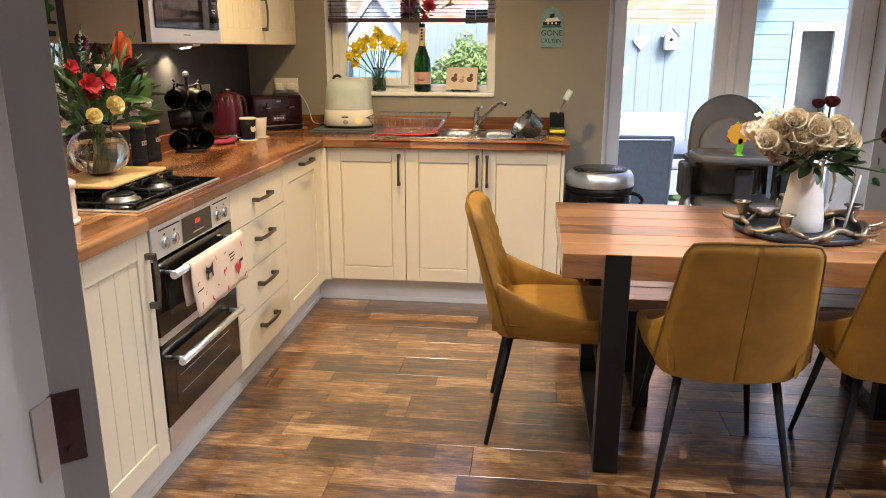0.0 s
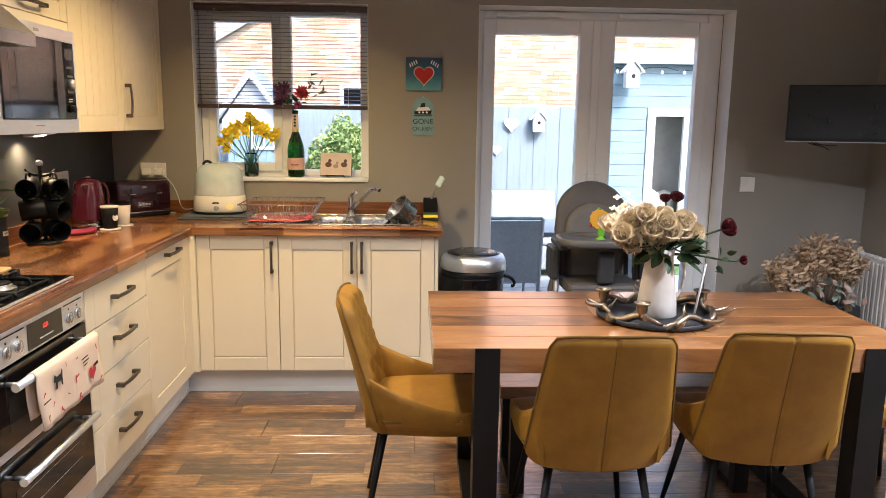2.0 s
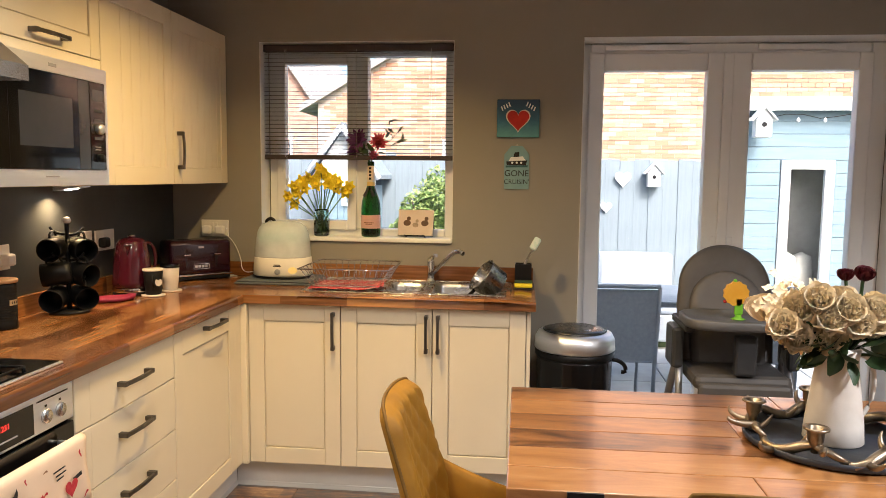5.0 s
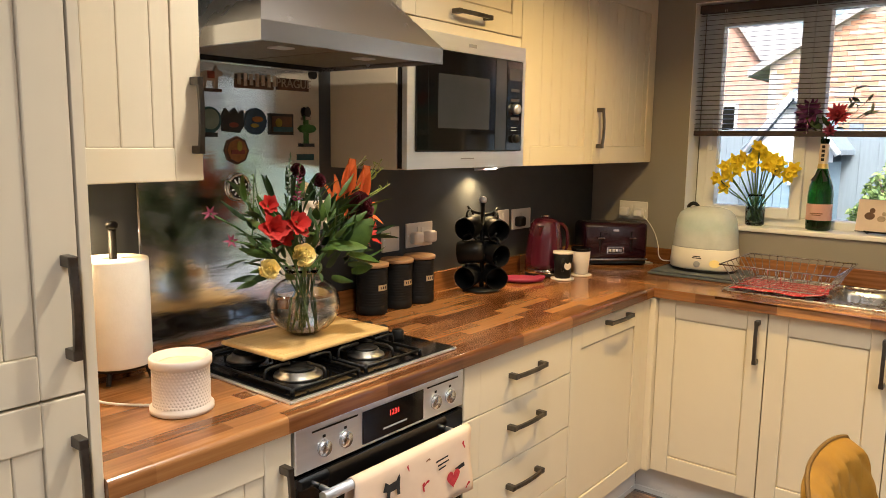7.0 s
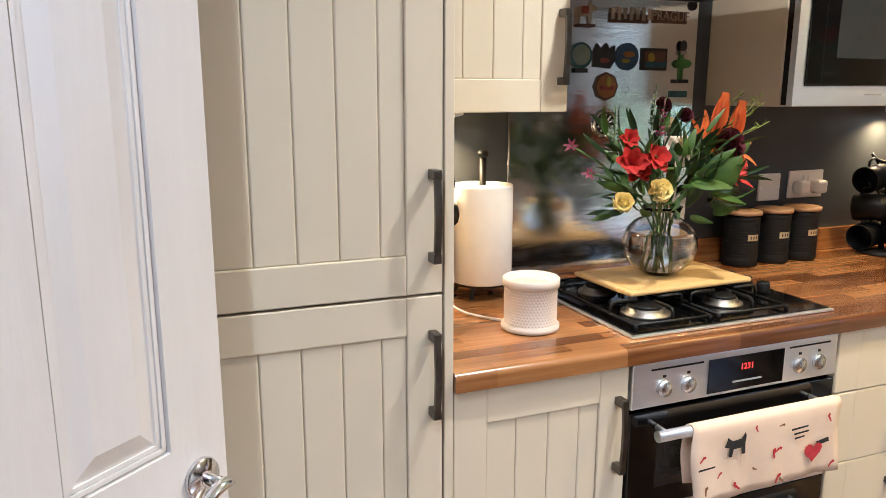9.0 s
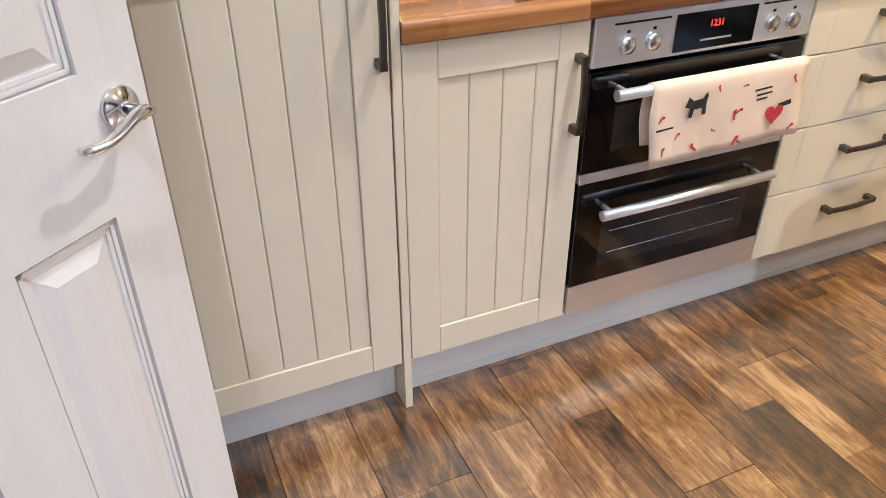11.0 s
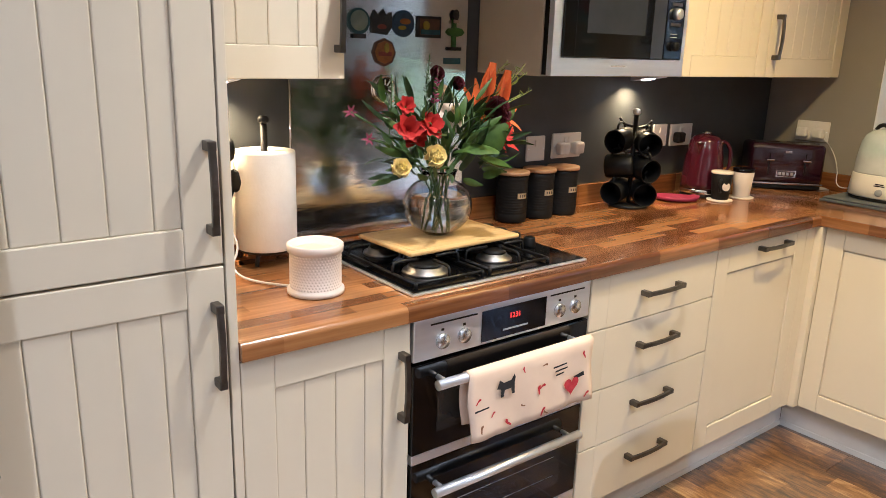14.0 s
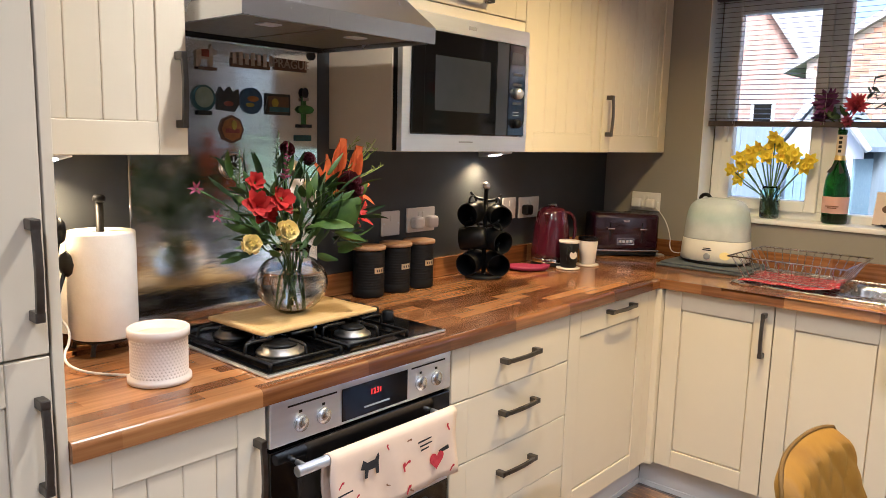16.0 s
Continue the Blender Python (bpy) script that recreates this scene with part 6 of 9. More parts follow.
    tube(bm, bez((-0.09, 0.0, 0.262), (-0.085, 0.0, 0.30), (-0.05, 0.0, 0.30), (-0.04, 0.0, 0.276), 8), 0.008, 8)
    part("tongs_handle", bm, M["black_plastic"], w)
    ptube("cable", M["cord"], w, bez((-0.13, 0.06, 0.03), (-0.2, 0.03, 0.005), (-0.24, 0.05, 0.0), (-0.27, 0.13, 0.06), 12) + bez((-0.27, 0.13, 0.06), (-0.29, 0.15, 0.1), (-0.3, 0.15, 0.15), (-0.36, 0.145, 0.2), 8)[1:], 0.0022, 8)


M["upvc_warm"] = surf("cream_plastic", (0.74, 0.70, 0.60), (0.79, 0.75, 0.66), 5, 0.35)


def cloudy_plastic():
    """Thin milky plastic: part of the light passes straight, part is scattered through, a little shines back."""
    m = bpy.data.materials.new("cloudy_plastic")
    m.use_nodes = True
    t = m.node_tree
    t.nodes.clear()
    out = t.nodes.new("ShaderNodeOutputMaterial")
    clear, milk, skin = (t.nodes.new("ShaderNodeBsdf" + k) for k in ("Transparent", "Translucent", "Principled"))
    clear.inputs["Color"].default_value = (0.95, 0.97, 0.97, 1)
    milk.inputs["Color"].default_value = (0.93, 0.95, 0.95, 1)
    skin.inputs["Base Color"].default_value = (0.90, 0.91, 0.90, 1)
    skin.inputs["Roughness"].default_value = 0.25
    cloud = noise_node(t, 14, 3, 0.6, (1, 1, 1))
    share = t.nodes.new("ShaderNodeMapRange")
    share.inputs["To Min"].default_value, share.inputs["To Max"].default_value = 0.22, 0.5
    link(t, cloud.outputs[0], share.inputs["Value"])
    body, whole = t.nodes.new("ShaderNodeMixShader"), t.nodes.new("ShaderNodeMixShader")
    link(t, share.outputs["Result"], body.inputs[0])
    link(t, clear.outputs[0], body.inputs[1])
    link(t, milk.outputs[0], body.inputs[2])
    whole.inputs[0].default_value = 0.22
    link(t, body.outputs[0], whole.inputs[1])
    link(t, skin.outputs[0], whole.inputs[2])
    link(t, whole.outputs[0], out.inputs["Surface"])
    return m


M["frosted"] = cloudy_plastic()
M["teat"] = surf("teat", (0.30, 0.72, 0.70), (0.42, 0.78, 0.76), 12, 0.4)
steriliser()


def socket(x, y, z, w_, h, facing, switches, plugs=(), label="white plastic double socket outlet"):
    m = pose(x, y, z, 0, 0, 90) if facing == "x" else pose(x, y, z)
    w = thing("wall_socket", label, "socket", m)
    pbox("face_plate", M["socket"], w, -w_ / 2, w_ / 2, -0.009, 0.0, -h / 2, h / 2, 0.003)
    for sx in switches:
        pbox("rocker", M["socket"], w, sx - 0.006, sx + 0.006, -0.0125, -0.0085, 0.008, 0.03, 0.0015)
    for sx in (-w_ / 2 + 0.009, w_ / 2 - 0.009):
        bm = bmn()
        lathe(bm, [(0.003, 0), (0.003, 0.0008)], 8, m=Matrix.Translation((sx, -0.009, 0)) @ FRONT)
        part("screw", bm, M["steel"], w)
    for px, mt in plugs:
        bm = bmn()
        box(bm, px - 0.024, px + 0.024, -0.045, -0.0095, -0.03, 0.014, 0.01, 3)
        part("plug", bm, mt, w)
    return w


M["socket"] = surf("socket_plastic", (0.70, 0.67, 0.62), (0.76, 0.73, 0.68), 8, 0.3)
# local x runs along the wall
socket(0.0045, 3.478, 1.134, 0.088, 0.088, "x", (0.0,), (), "white plastic cooker switch plate")
socket(0.0045, 3.634, 1.138, 0.148, 0.09, "x", (-0.01, 0.01), ((-0.038, M["socket"]), (0.038, M["socket"])), "white double socket with two white plugs")
socket(0.0045, 4.182, 1.15, 0.088, 0.09, "x", (0.0,), (), "white plastic fused switch plate")
socket(0.0045, 4.326, 1.147, 0.148, 0.09, "x", (-0.01, 0.01), ((-0.038, M["black_plastic"]),), "white double socket with one black plug")
socket(0.234, 4.9995, 1.158, 0.148, 0.088, "y", (-0.01, 0.01), ((-0.036, M["socket"]), (0.036, M["socket"])), "white double socket with two white plugs")
socket(3.786, 4.9995, 1.112, 0.09, 0.09, "y", (0.0,), (), "white plastic light switch beside the french doors")


def magnet(name, label, y, z, shapes):
    w = thing(name, label, "magnet", pose(0.0076, y, z, 0, 0, 90), "fridge magnets on the splashback")
    for i, (nm, pts, mt) in enumerate(shapes):
        bm = bmn()
        d0, d1 = -0.002 - 0.0025 * i, -0.0055 - 0.0025 * i
        a = [bm.verts.new((px, d1, pz)) for px, pz in pts]
        b = [bm.verts.new((px, d0 if i else 0.0, pz)) for px, pz in pts]
        bm.faces.new(a)
        bm.faces.new(b)
        for k in range(len(pts)):
            bm.faces.new((a[k], a[(k + 1) % len(pts)], b[(k + 1) % len(pts)], b[k]))
        part(nm, bm, mt, w)


def disc(r, n=20, sx=1.0, sz=1.0, dx=0, dz=0):
    return [(dx + r * sx * math.cos(2 * math.pi * k / n), dz + r * sz * math.sin(2 * math.pi * k / n)) for k in range(n)]


def rect(w_, h, dx=0, dz=0):
    return [(dx - w_ / 2, dz - h / 2), (dx + w_ / 2, dz - h / 2), (dx + w_ / 2, dz + h / 2), (dx - w_ / 2, dz + h / 2)]


for k, (nm, c) in enumerate((("mg_cream", (0.55, 0.42, 0.30)), ("mg_teal", (0.03, 0.13, 0.15)), ("mg_blue", (0.03, 0.09, 0.17)), ("mg_dark", (0.03, 0.03, 0.025)), ("mg_yellow", (0.50, 0.36, 0.03)), ("mg_red", (0.33, 0.06, 0.03)), ("mg_green", (0.06, 0.22, 0.03)), ("mg_orange", (0.45, 0.16, 0.03)), ("mg_brown", (0.16, 0.075, 0.035)))):
    M[nm] = surf(nm, tuple(0.45 * v for v in c), tuple(0.85 * v for v in c), 60, 0.4)
donkey = [(-0.032, -0.03), (-0.032, 0.012), (-0.02, 0.018), (0.008, 0.016), (0.016, 0.034), (0.02, 0.022), (0.034, 0.018), (0.034, 0.008), (0.02, 0.004), (0.018, -0.03), (0.01, -0.03), (0.006, -0.008), (-0.016, -0.008), (-0.02, -0.03)]
magnet("magnet", "painted donkey shaped souvenir magnet", 2.762, 1.645, [("figure", donkey, M["mg_cream"]), ("saddle", rect(0.022, 0.02, -0.004, 0.008), M["mg_red"]), ("foot_bar", rect(0.056, 0.008, 0, -0.033), M["mg_brown"])])
cs = ("mg_cream",) * 7
magnet("magnet", "souvenir magnet with raised pale letters on a brown strip", 2.905, 1.648, [("strip", rect(0.13, 0.024, 0, -0.012), M["mg_brown"])] + [("letter_bar", rect(0.0112, 0.030 + 0.006 * (k % 2), (k - 3) * 0.0186, 0.0), M[c]) for k, c in enumerate(cs)])
magnet("magnet", "souvenir magnet spelling a city name in pale letters", 3.045, 1.648, [("strip", rect(0.118, 0.034, 0, -0.004), M["mg_brown"])])
sign = [o for o in bpy.data.objects if o.name.startswith("magnet") and abs(o.location.y - 3.045) < 1e-4 and o.parent is None][0]
text_part("lettering", "PRAGUE", 0.036, M["mg_cream"], sign, Matrix.Translation((0, -0.0068, -0.002)) @ FRONT, "raised pale capital letters", 0.0012)
magnet("magnet", "snow globe shaped souvenir magnet", 2.752, 1.528, [("globe", disc(0.036, 20, 1, 1, 0, 0.004), M["mg_teal"]), ("picture", disc(0.028, 18, 1, 1, 0, 0.006), M["sage"]), ("base", rect(0.04, 0.012, 0, -0.036), M["mg_dark"])])
magnet("magnet", "dark animal shaped souvenir magnet", 2.828, 1.532, [("figure", [(-0.034, -0.03), (-0.036, 0.01), (-0.024, 0.034), (-0.012, 0.02), (0.006, 0.036), (0.016, 0.02), (0.034, 0.03), (0.036, -0.012), (0.02, -0.034)], M["mg_dark"]), ("mouth", disc(0.012, 10, 1.3, 0.6, 0, -0.012), M["mg_red"])])
magnet("magnet", "round blue souvenir magnet with fish", 2.905, 1.532, [("disc", disc(0.038), M["mg_blue"]), ("fish", disc(0.014, 10, 1.4, 0.6, 0.004, 0.006), M["mg_orange"]), ("fish", disc(0.01, 10, 1.4, 0.6, -0.008, -0.012), M["mg_yellow"])])
magnet("magnet", "rectangular dark picture magnet", 2.998, 1.526, [("frame", rect(0.088, 0.062), M["mg_dark"]), ("picture", rect(0.072, 0.046), M["mg_brown"]), ("fruit", disc(0.012, 12, 1, 1.1, -0.014, 0.004), M["mg_yellow"]), ("ground", rect(0.07, 0.014, 0, -0.015), M["mg_teal"])])
magnet("magnet", "green palm and bird shaped souvenir magnet", 3.096, 1.52, [("trunk", rect(0.012, 0.09, 0, -0.01), M["mg_green"]), ("leaf", disc(0.02, 8, 1.6, 0.7, 0.004, -0.005), M["mg_green"]), ("bird", disc(0.012, 8, 1, 1.4, 0, 0.045), M["mg_dark"]), ("beak", rect(0.02, 0.01, 0, 0.026), M["mg_cream"]), ("foot_bar", rect(0.04, 0.01, 0, -0.055), M["mg_dark"])])
magnet("magnet", "octagonal orange souvenir magnet", 2.838, 1.449, [("plate", disc(0.040, 8), M["mg_brown"]), ("picture", disc(0.033, 8), M["mg_orange"]), ("letter_bar", rect(0.044, 0.012, 0, -0.004), M["mg_red"]), ("figure", disc(0.008, 8, 1, 1.8, 0.004, 0.012), M["mg_yellow"])])
magnet("magnet", "thin dark green strip magnet", 3.092, 1.428, [("strip", rect(0.06, 0.018), M["mg_teal"])])
magnet("magnet", "black round clip magnet", 3.125, 1.68, [("clip", disc(0.014), M["black_plastic"])])
w = thing("dial_magnet", "round chrome gauge magnet with radial spokes", "magnet", pose(0.0076, 2.84, 1.345, 0, 0, 90))
bm = bmn()
lathe(bm, [(0.04, 0), (0.041, 0.006), (0.037, 0.012), (0.033, 0.010), (0.031, 0.006), (0.0003, 0.006)], 32, m=FRONT)
part("rim", bm, M["chrome"], w)
bm = bmn()
lathe(bm, [(0.031, 0.0), (0.031, 0.0005)], 28, m=Matrix.Translation((0, -0.0063, 0)) @ FRONT)
part("face", bm, M["black_plastic"], w)
for k in range(10):
    bm = bmn()
    box(bm, -0.0022, 0.0022, -0.0088, -0.0072, 0.011, 0.027, 0, m=Matrix.Rotation(k * math.pi / 5, 4, "Y"))
    part("spoke", bm, M["steel"], w)

# ---- sink and what stands round it ----
def rounded(x0, x1, y0, y1, r, n=5):
    pts = []
    for cx, cy, a0 in ((x1 - r, y1 - r, 0), (x0 + r, y1 - r, 90), (x0 + r, y0 + r, 180), (x1 - r, y0 + r, 270)):
        for k in range(n + 1):
            a = radians(a0 + 90 * k / n)
            pts.append((cx + r * math.cos(a), cy + r * math.sin(a)))
    return pts


def sink():
    w = thing("kitchen_sink", "stainless steel one and a half bowl sink with drainer", "sink", pose(0, 0, 0.9105))
    bowls = ((1.205, 1.395, 4.60, 4.86, 0.13), (1.425, 1.73, 4.545, 4.875, 0.16))
    # deck in strips round the bowls
    bm = bmn()
    for a in ((SX0, 1.20, SY0, SY1), (1.20, 1.40, SY0, 4.595), (1.20, 1.40, 4.865, SY1), (1.40, 1.42, SY0, SY1), (1.42, 1.735, SY0, 4.54), (1.42, 1.735, 4.88, SY1), (1.735, SX1, SY0, SY1)):
        box(bm, a[0], a[1], a[2], a[3], 0.0, 0.004)
    bmesh.ops.remove_doubles(bm, verts=bm.verts, dist=0.0001)
    part("deck", bm, M["sink_steel"], w)
    bm = bmn()
    tube(bm, [(x, y, 0.003) for x, y in rounded(SX0, SX1, SY0, SY1, 0.03)], 0.004, 6, closed=True)
    part("rim", bm, M["sink_steel"], w)
    for x0, x1, y0, y1, d in bowls:
        bm = bmn()
        rings = []
        for off, z in ((-0.008, 0.0042), (0.0, 0.001), (0.006, -0.02), (0.012, -d + 0.02), (0.035, -d)):
            rings.append([bm.verts.new((x, y, z)) for x, y in rounded(x0 + off, x1 - off, y0 + off, y1 - off, 0.05)])
        for a, b in zip(rings, rings[1:]):
            for k in range(len(a)):
                bm.faces.new((a[k], a[(k + 1) % len(a)], b[(k + 1) % len(a)], b[k])).smooth = True
        bm.faces.new(rings[-1])
        bowl = part("bowl", bm, M["sink_steel"], w)
        plathe("drain", M["chrome"], bowl, [(0.03, 0), (0.028, 0.003), (0.01, 0.001), (0.0003, 0.001)], (x0 + x1) / 2, (y0 + y1) / 2, -d + 0.0005)
    for k in range(9):
        pbox("drainer_rib", M["sink_steel"], w, 0.88, 1.17, 4.56 + 0.035 * k, 4.572 + 0.035 * k, 0.0042, 0.0068, 0.001)


sink()


def tap():
    w = thing("mixer_tap", "chrome swan neck kitchen mixer tap", "tap", pose(1.395, 4.90, 0.9148))
    plathe("body", M["chrome"], w, [(0.026, 0), (0.026, 0.006), (0.02, 0.012), (0.018, 0.03), (0.019, 0.10), (0.015, 0.118), (0.0003, 0.122)])
    ptube("spout", M["chrome"], w, [(0.0, -0.005, 0.035), (0.04, -0.05, 0.075), (0.10, -0.11, 0.14), (0.13, -0.14, 0.165), (0.16, -0.165, 0.172), (0.175, -0.18, 0.163)], 0.010, 12, radii=[0.012, 0.011, 0.0105, 0.0105, 0.0115, 0.011])
    ptube("lever", M["chrome"], w, [(0.0, 0.0, 0.115), (0.015, -0.03, 0.135), (0.035, -0.075, 0.14)], 0.008, 10, radii=[0.012, 0.008, 0.009])


tap()


def dish_rack():
    w = thing("dish_rack", "chrome wire dish drainer rack standing on the sink drainer", "dish rack", pose(0.86, 4.555, 0.915))
    W, D, H = 0.35, 0.33, 0.098
    e = 0.035
    ptube("top_rail", M["chrome"], w, [(-e, -e, H), (W + e, -e, H), (W + e, D + e, H), (-e, D + e, H)], 0.003, 8, closed=True)
    ptube("bottom_rail", M["chrome"], w, [(0.02, 0.02, 0.014), (W - 0.02, 0.02, 0.014), (W - 0.02, D - 0.02, 0.014), (0.02, D - 0.02, 0.014)], 0.0025, 8, closed=True)
    for k in range(13):
        x = W * (k + 0.5) / 13
        xt = -e + (W + 2 * e) * (k + 0.5) / 13
        ptube("wire", M["chrome"], w, [(xt, -e, H), (x, 0.02, 0.014), (x, D - 0.02, 0.014), (xt, D + e, H)], 0.0016, 6)
    for k in range(7):
        y = D * (k + 0.5) / 7
        yt = -e + (D + 2 * e) * (k + 0.5) / 7
        ptube("wire", M["chrome"], w, [(-e, yt, H), (0.02, y, 0.016), (W - 0.02, y, 0.016), (W + e, yt, H)], 0.0016, 6)
    for k in range(6):
        x = 0.05 + 0.05 * k
        ptube("plate_prong", M["chrome"], w, bez((x, 0.10, 0.016), (x, 0.10, 0.09), (x, 0.16, 0.09), (x, 0.16, 0.016), 8), 0.0016, 6)


dish_rack()


def dish_cloth():
    bm = bmn()
    n, m_ = 24, 16
    g = []
    for i in range(n + 1):
        row = []
        for k in range(m_ + 1):
            u, v = i / n, k / m_
            x, y = 0.865 + 0.335 * u, 4.535 + 0.27 * v
            z = 0.9195 + 0.004 * abs(math.sin(u * 9 + v * 5)) + (0.016 * max(0, u - 0.8) / 0.2 * abs(math.sin(v * 7 + 1)))
            row.append(bm.verts.new((x + 0.008 * math.sin(v * 6), y + 0.010 * math.sin(u * 5), z)))
        g.append(row)
    for i in range(n):
        for k in range(m_):
            bm.faces.new((g[i][k], g[i + 1][k], g[i + 1][k + 1], g[i][k + 1])).smooth = True
    ob = whole("dish_cloth", bm, M["red_cloth"], "red checked dish cloth spread under the wire rack", "cloth")
    s = ob.modifiers.new("thick", "SOLIDIFY")
    s.thickness, s.offset = 0.003, 1.0


def check_cloth():
    m, t, b = nodes_of("red_checked_cloth")
    c = t.nodes.new("ShaderNodeTexCoord")
    k = t.nodes.new("ShaderNodeTexBrick")
    k.offset = 0.5
    k.inputs["Scale"].default_value = 1.0
    k.inputs["Brick Width"].default_value, k.inputs["Row Height"].default_value, k.inputs["Mortar Size"].default_value = 0.034, 0.026, 0.0022
    k.inputs["Color1"].default_value, k.inputs["Color2"].default_value, k.inputs["Mortar"].default_value = (0.36, 0.010, 0.018, 1), (0.44, 0.016, 0.028, 1), (0.62, 0.36, 0.33, 1)
    link(t, c.outputs["Object"], k.inputs["Vector"])
    link(t, k.outputs["Color"], b.inputs["Base Color"])
    b.inputs["Roughness"].default_value = 0.95
    n = noise_node(t, 500, 2)
    add_bump(t, b, n.outputs["Fac"], 0.5, 0.001)
    return m


M["red_cloth"] = check_cloth()
dish_cloth()


def saucepan():
    w = thing("saucepan", "dark steel saucepan turned over to drain by the sink", "saucepan", pose(1.70, 4.68, 0.955, 0, 52, 200))
    plathe("pan", M["dark_steel"], w, [(0.0004, 0.0), (0.06, 0.0), (0.078, 0.012), (0.082, 0.1), (0.086, 0.104), (0.082, 0.105), (0.079, 0.1), (0.075, 0.016), (0.0004, 0.006)], 0, 0, -0.05, 36)
    ptube("handle", M["black_plastic"], w, [(0.08, 0, 0.035), (0.13, 0, 0.045), (0.2, 0, 0.05)], 0.008, 10)


M["dark_steel"] = surf("dark_pan_steel", (0.28, 0.27, 0.26), (0.38, 0.37, 0.36), 6, 0.2, metal=1.0)
saucepan()


def sink_caddy():
    w = thing("sink_caddy", "black sink tidy holding a brush and a yellow sponge", "sink tidy", pose(1.855, 4.80, 0.9105))
    pbox("tray", M["black_plastic"], w, -0.045, 0.045, -0.10, 0.075, 0, 0.012, 0.003)
    bm = bmn()
    for a in ((-0.04, 0.04, 0.0, 0.004), (-0.04, 0.04, 0.066, 0.07), (-0.04, -0.036, 0.004, 0.066), (0.036, 0.04, 0.004, 0.066)):
        box(bm, a[0], a[1], a[2], a[3], 0.0122, 0.115)
    part("box", bm, M["black_plastic"], w)
    s = pbox("sponge", M["f_daff"], w, -0.04, 0.044, -0.085, -0.028, 0.0125, 0.034, 0.006, "yellow sponge")
    pbox("scourer", M["dark_green"], w, -0.04, 0.044, -0.085, -0.028, 0.0345, 0.042, 0.002)
    ptube("brush_handle", M["ceramic"], w, [(-0.01, 0.035, 0.02), (0.01, 0.035, 0.12), (0.045, 0.03, 0.19)], 0.006, 8)
    bm = bmn()
    box(bm, -0.018, 0.018, -0.014, 0.014, -0.03, 0.035, 0.01, 3, Matrix.Translation((0.055, 0.03, 0.21)) @ Matrix.Rotation(radians(28), 4, "Y"))
    part("brush_head", bm, M["brush"], w, "pale green and white bristles")


M["brush"] = surf("bristles", (0.52, 0.72, 0.62), (0.78, 0.82, 0.78), 60, 0.8, bump=0.8, fine=300)
sink_caddy()

# ---- window sill ----
SILL = WZ0 + 0.0185


def daffodils():
    rg = random.Random(21)
    w = thing("daffodil_jar", "glass jar of bright yellow daffodils on the window sill", "vase", pose(0.79, 5.065, SILL))
    out = [(0.002, 0.0), (0.036, 0.0), (0.041, 0.006), (0.042, 0.11), (0.037, 0.125), (0.038, 0.14)]
    bm = bmn()
    lathe(bm, out + [(r - 0.003, max(z, 0.006)) for r, z in out[::-1] if r > 0.01] + [(0.002, 0.006)], 28, cap=False)
    part("jar", bm, M["aqua_glass"], w)
    bm = bmn()
    lathe(bm, [(0.002, 0.007), (0.0335, 0.007), (0.0383, 0.012), (0.0385, 0.08), (0.002, 0.08)], 24, cap=False)
    part("water", bm, M["water"], w)
    heads = [(-0.16, 0.20), (-0.135, 0.25), (-0.10, 0.275), (-0.06, 0.295), (-0.02, 0.30), (0.02, 0.315), (0.06, 0.29), (0.10, 0.275), (0.145, 0.25), (-0.12, 0.215), (-0.03, 0.26), (0.04, 0.265), (0.09, 0.245), (-0.075, 0.245), (0.0, 0.345), (0.13, 0.225), (-0.135, 0.155)]
    for x, z in heads:
        y = rg.uniform(-0.06, 0.03)
        c = Vector((x, y, z + 0.01))
        ptube("stem", M["stem"], w, bez((rg.uniform(-0.025, 0.025), rg.uniform(-0.025, 0.025), 0.012), (x * 0.12, y * 0.2, 0.12), (x * 0.75, y * 0.6, z * 0.75), c, 9), 0.003, 6)
        d = Vector((rg.uniform(-0.5, 0.5) + x * 1.5, -1, rg.uniform(-0.35, 0.3))).normalized()
        open_bloom("daffodil", M["f_daff"], w, c, d, 0.038, 6, rg, 1.1, 0.3, 0.75, 0.2)
        bm = bmn()
        m = Matrix.Translation(c) @ frame_of(d)
        lathe(bm, [(0.008, 0.0), (0.010, 0.012), (0.013, 0.022), (0.017, 0.026), (0.0115, 0.021), (0.007, 0.004), (0.0003, 0.003)], 12, m=m, cap=False)
        part("trumpet", bm, M["f_daff"], w)


daffodils()


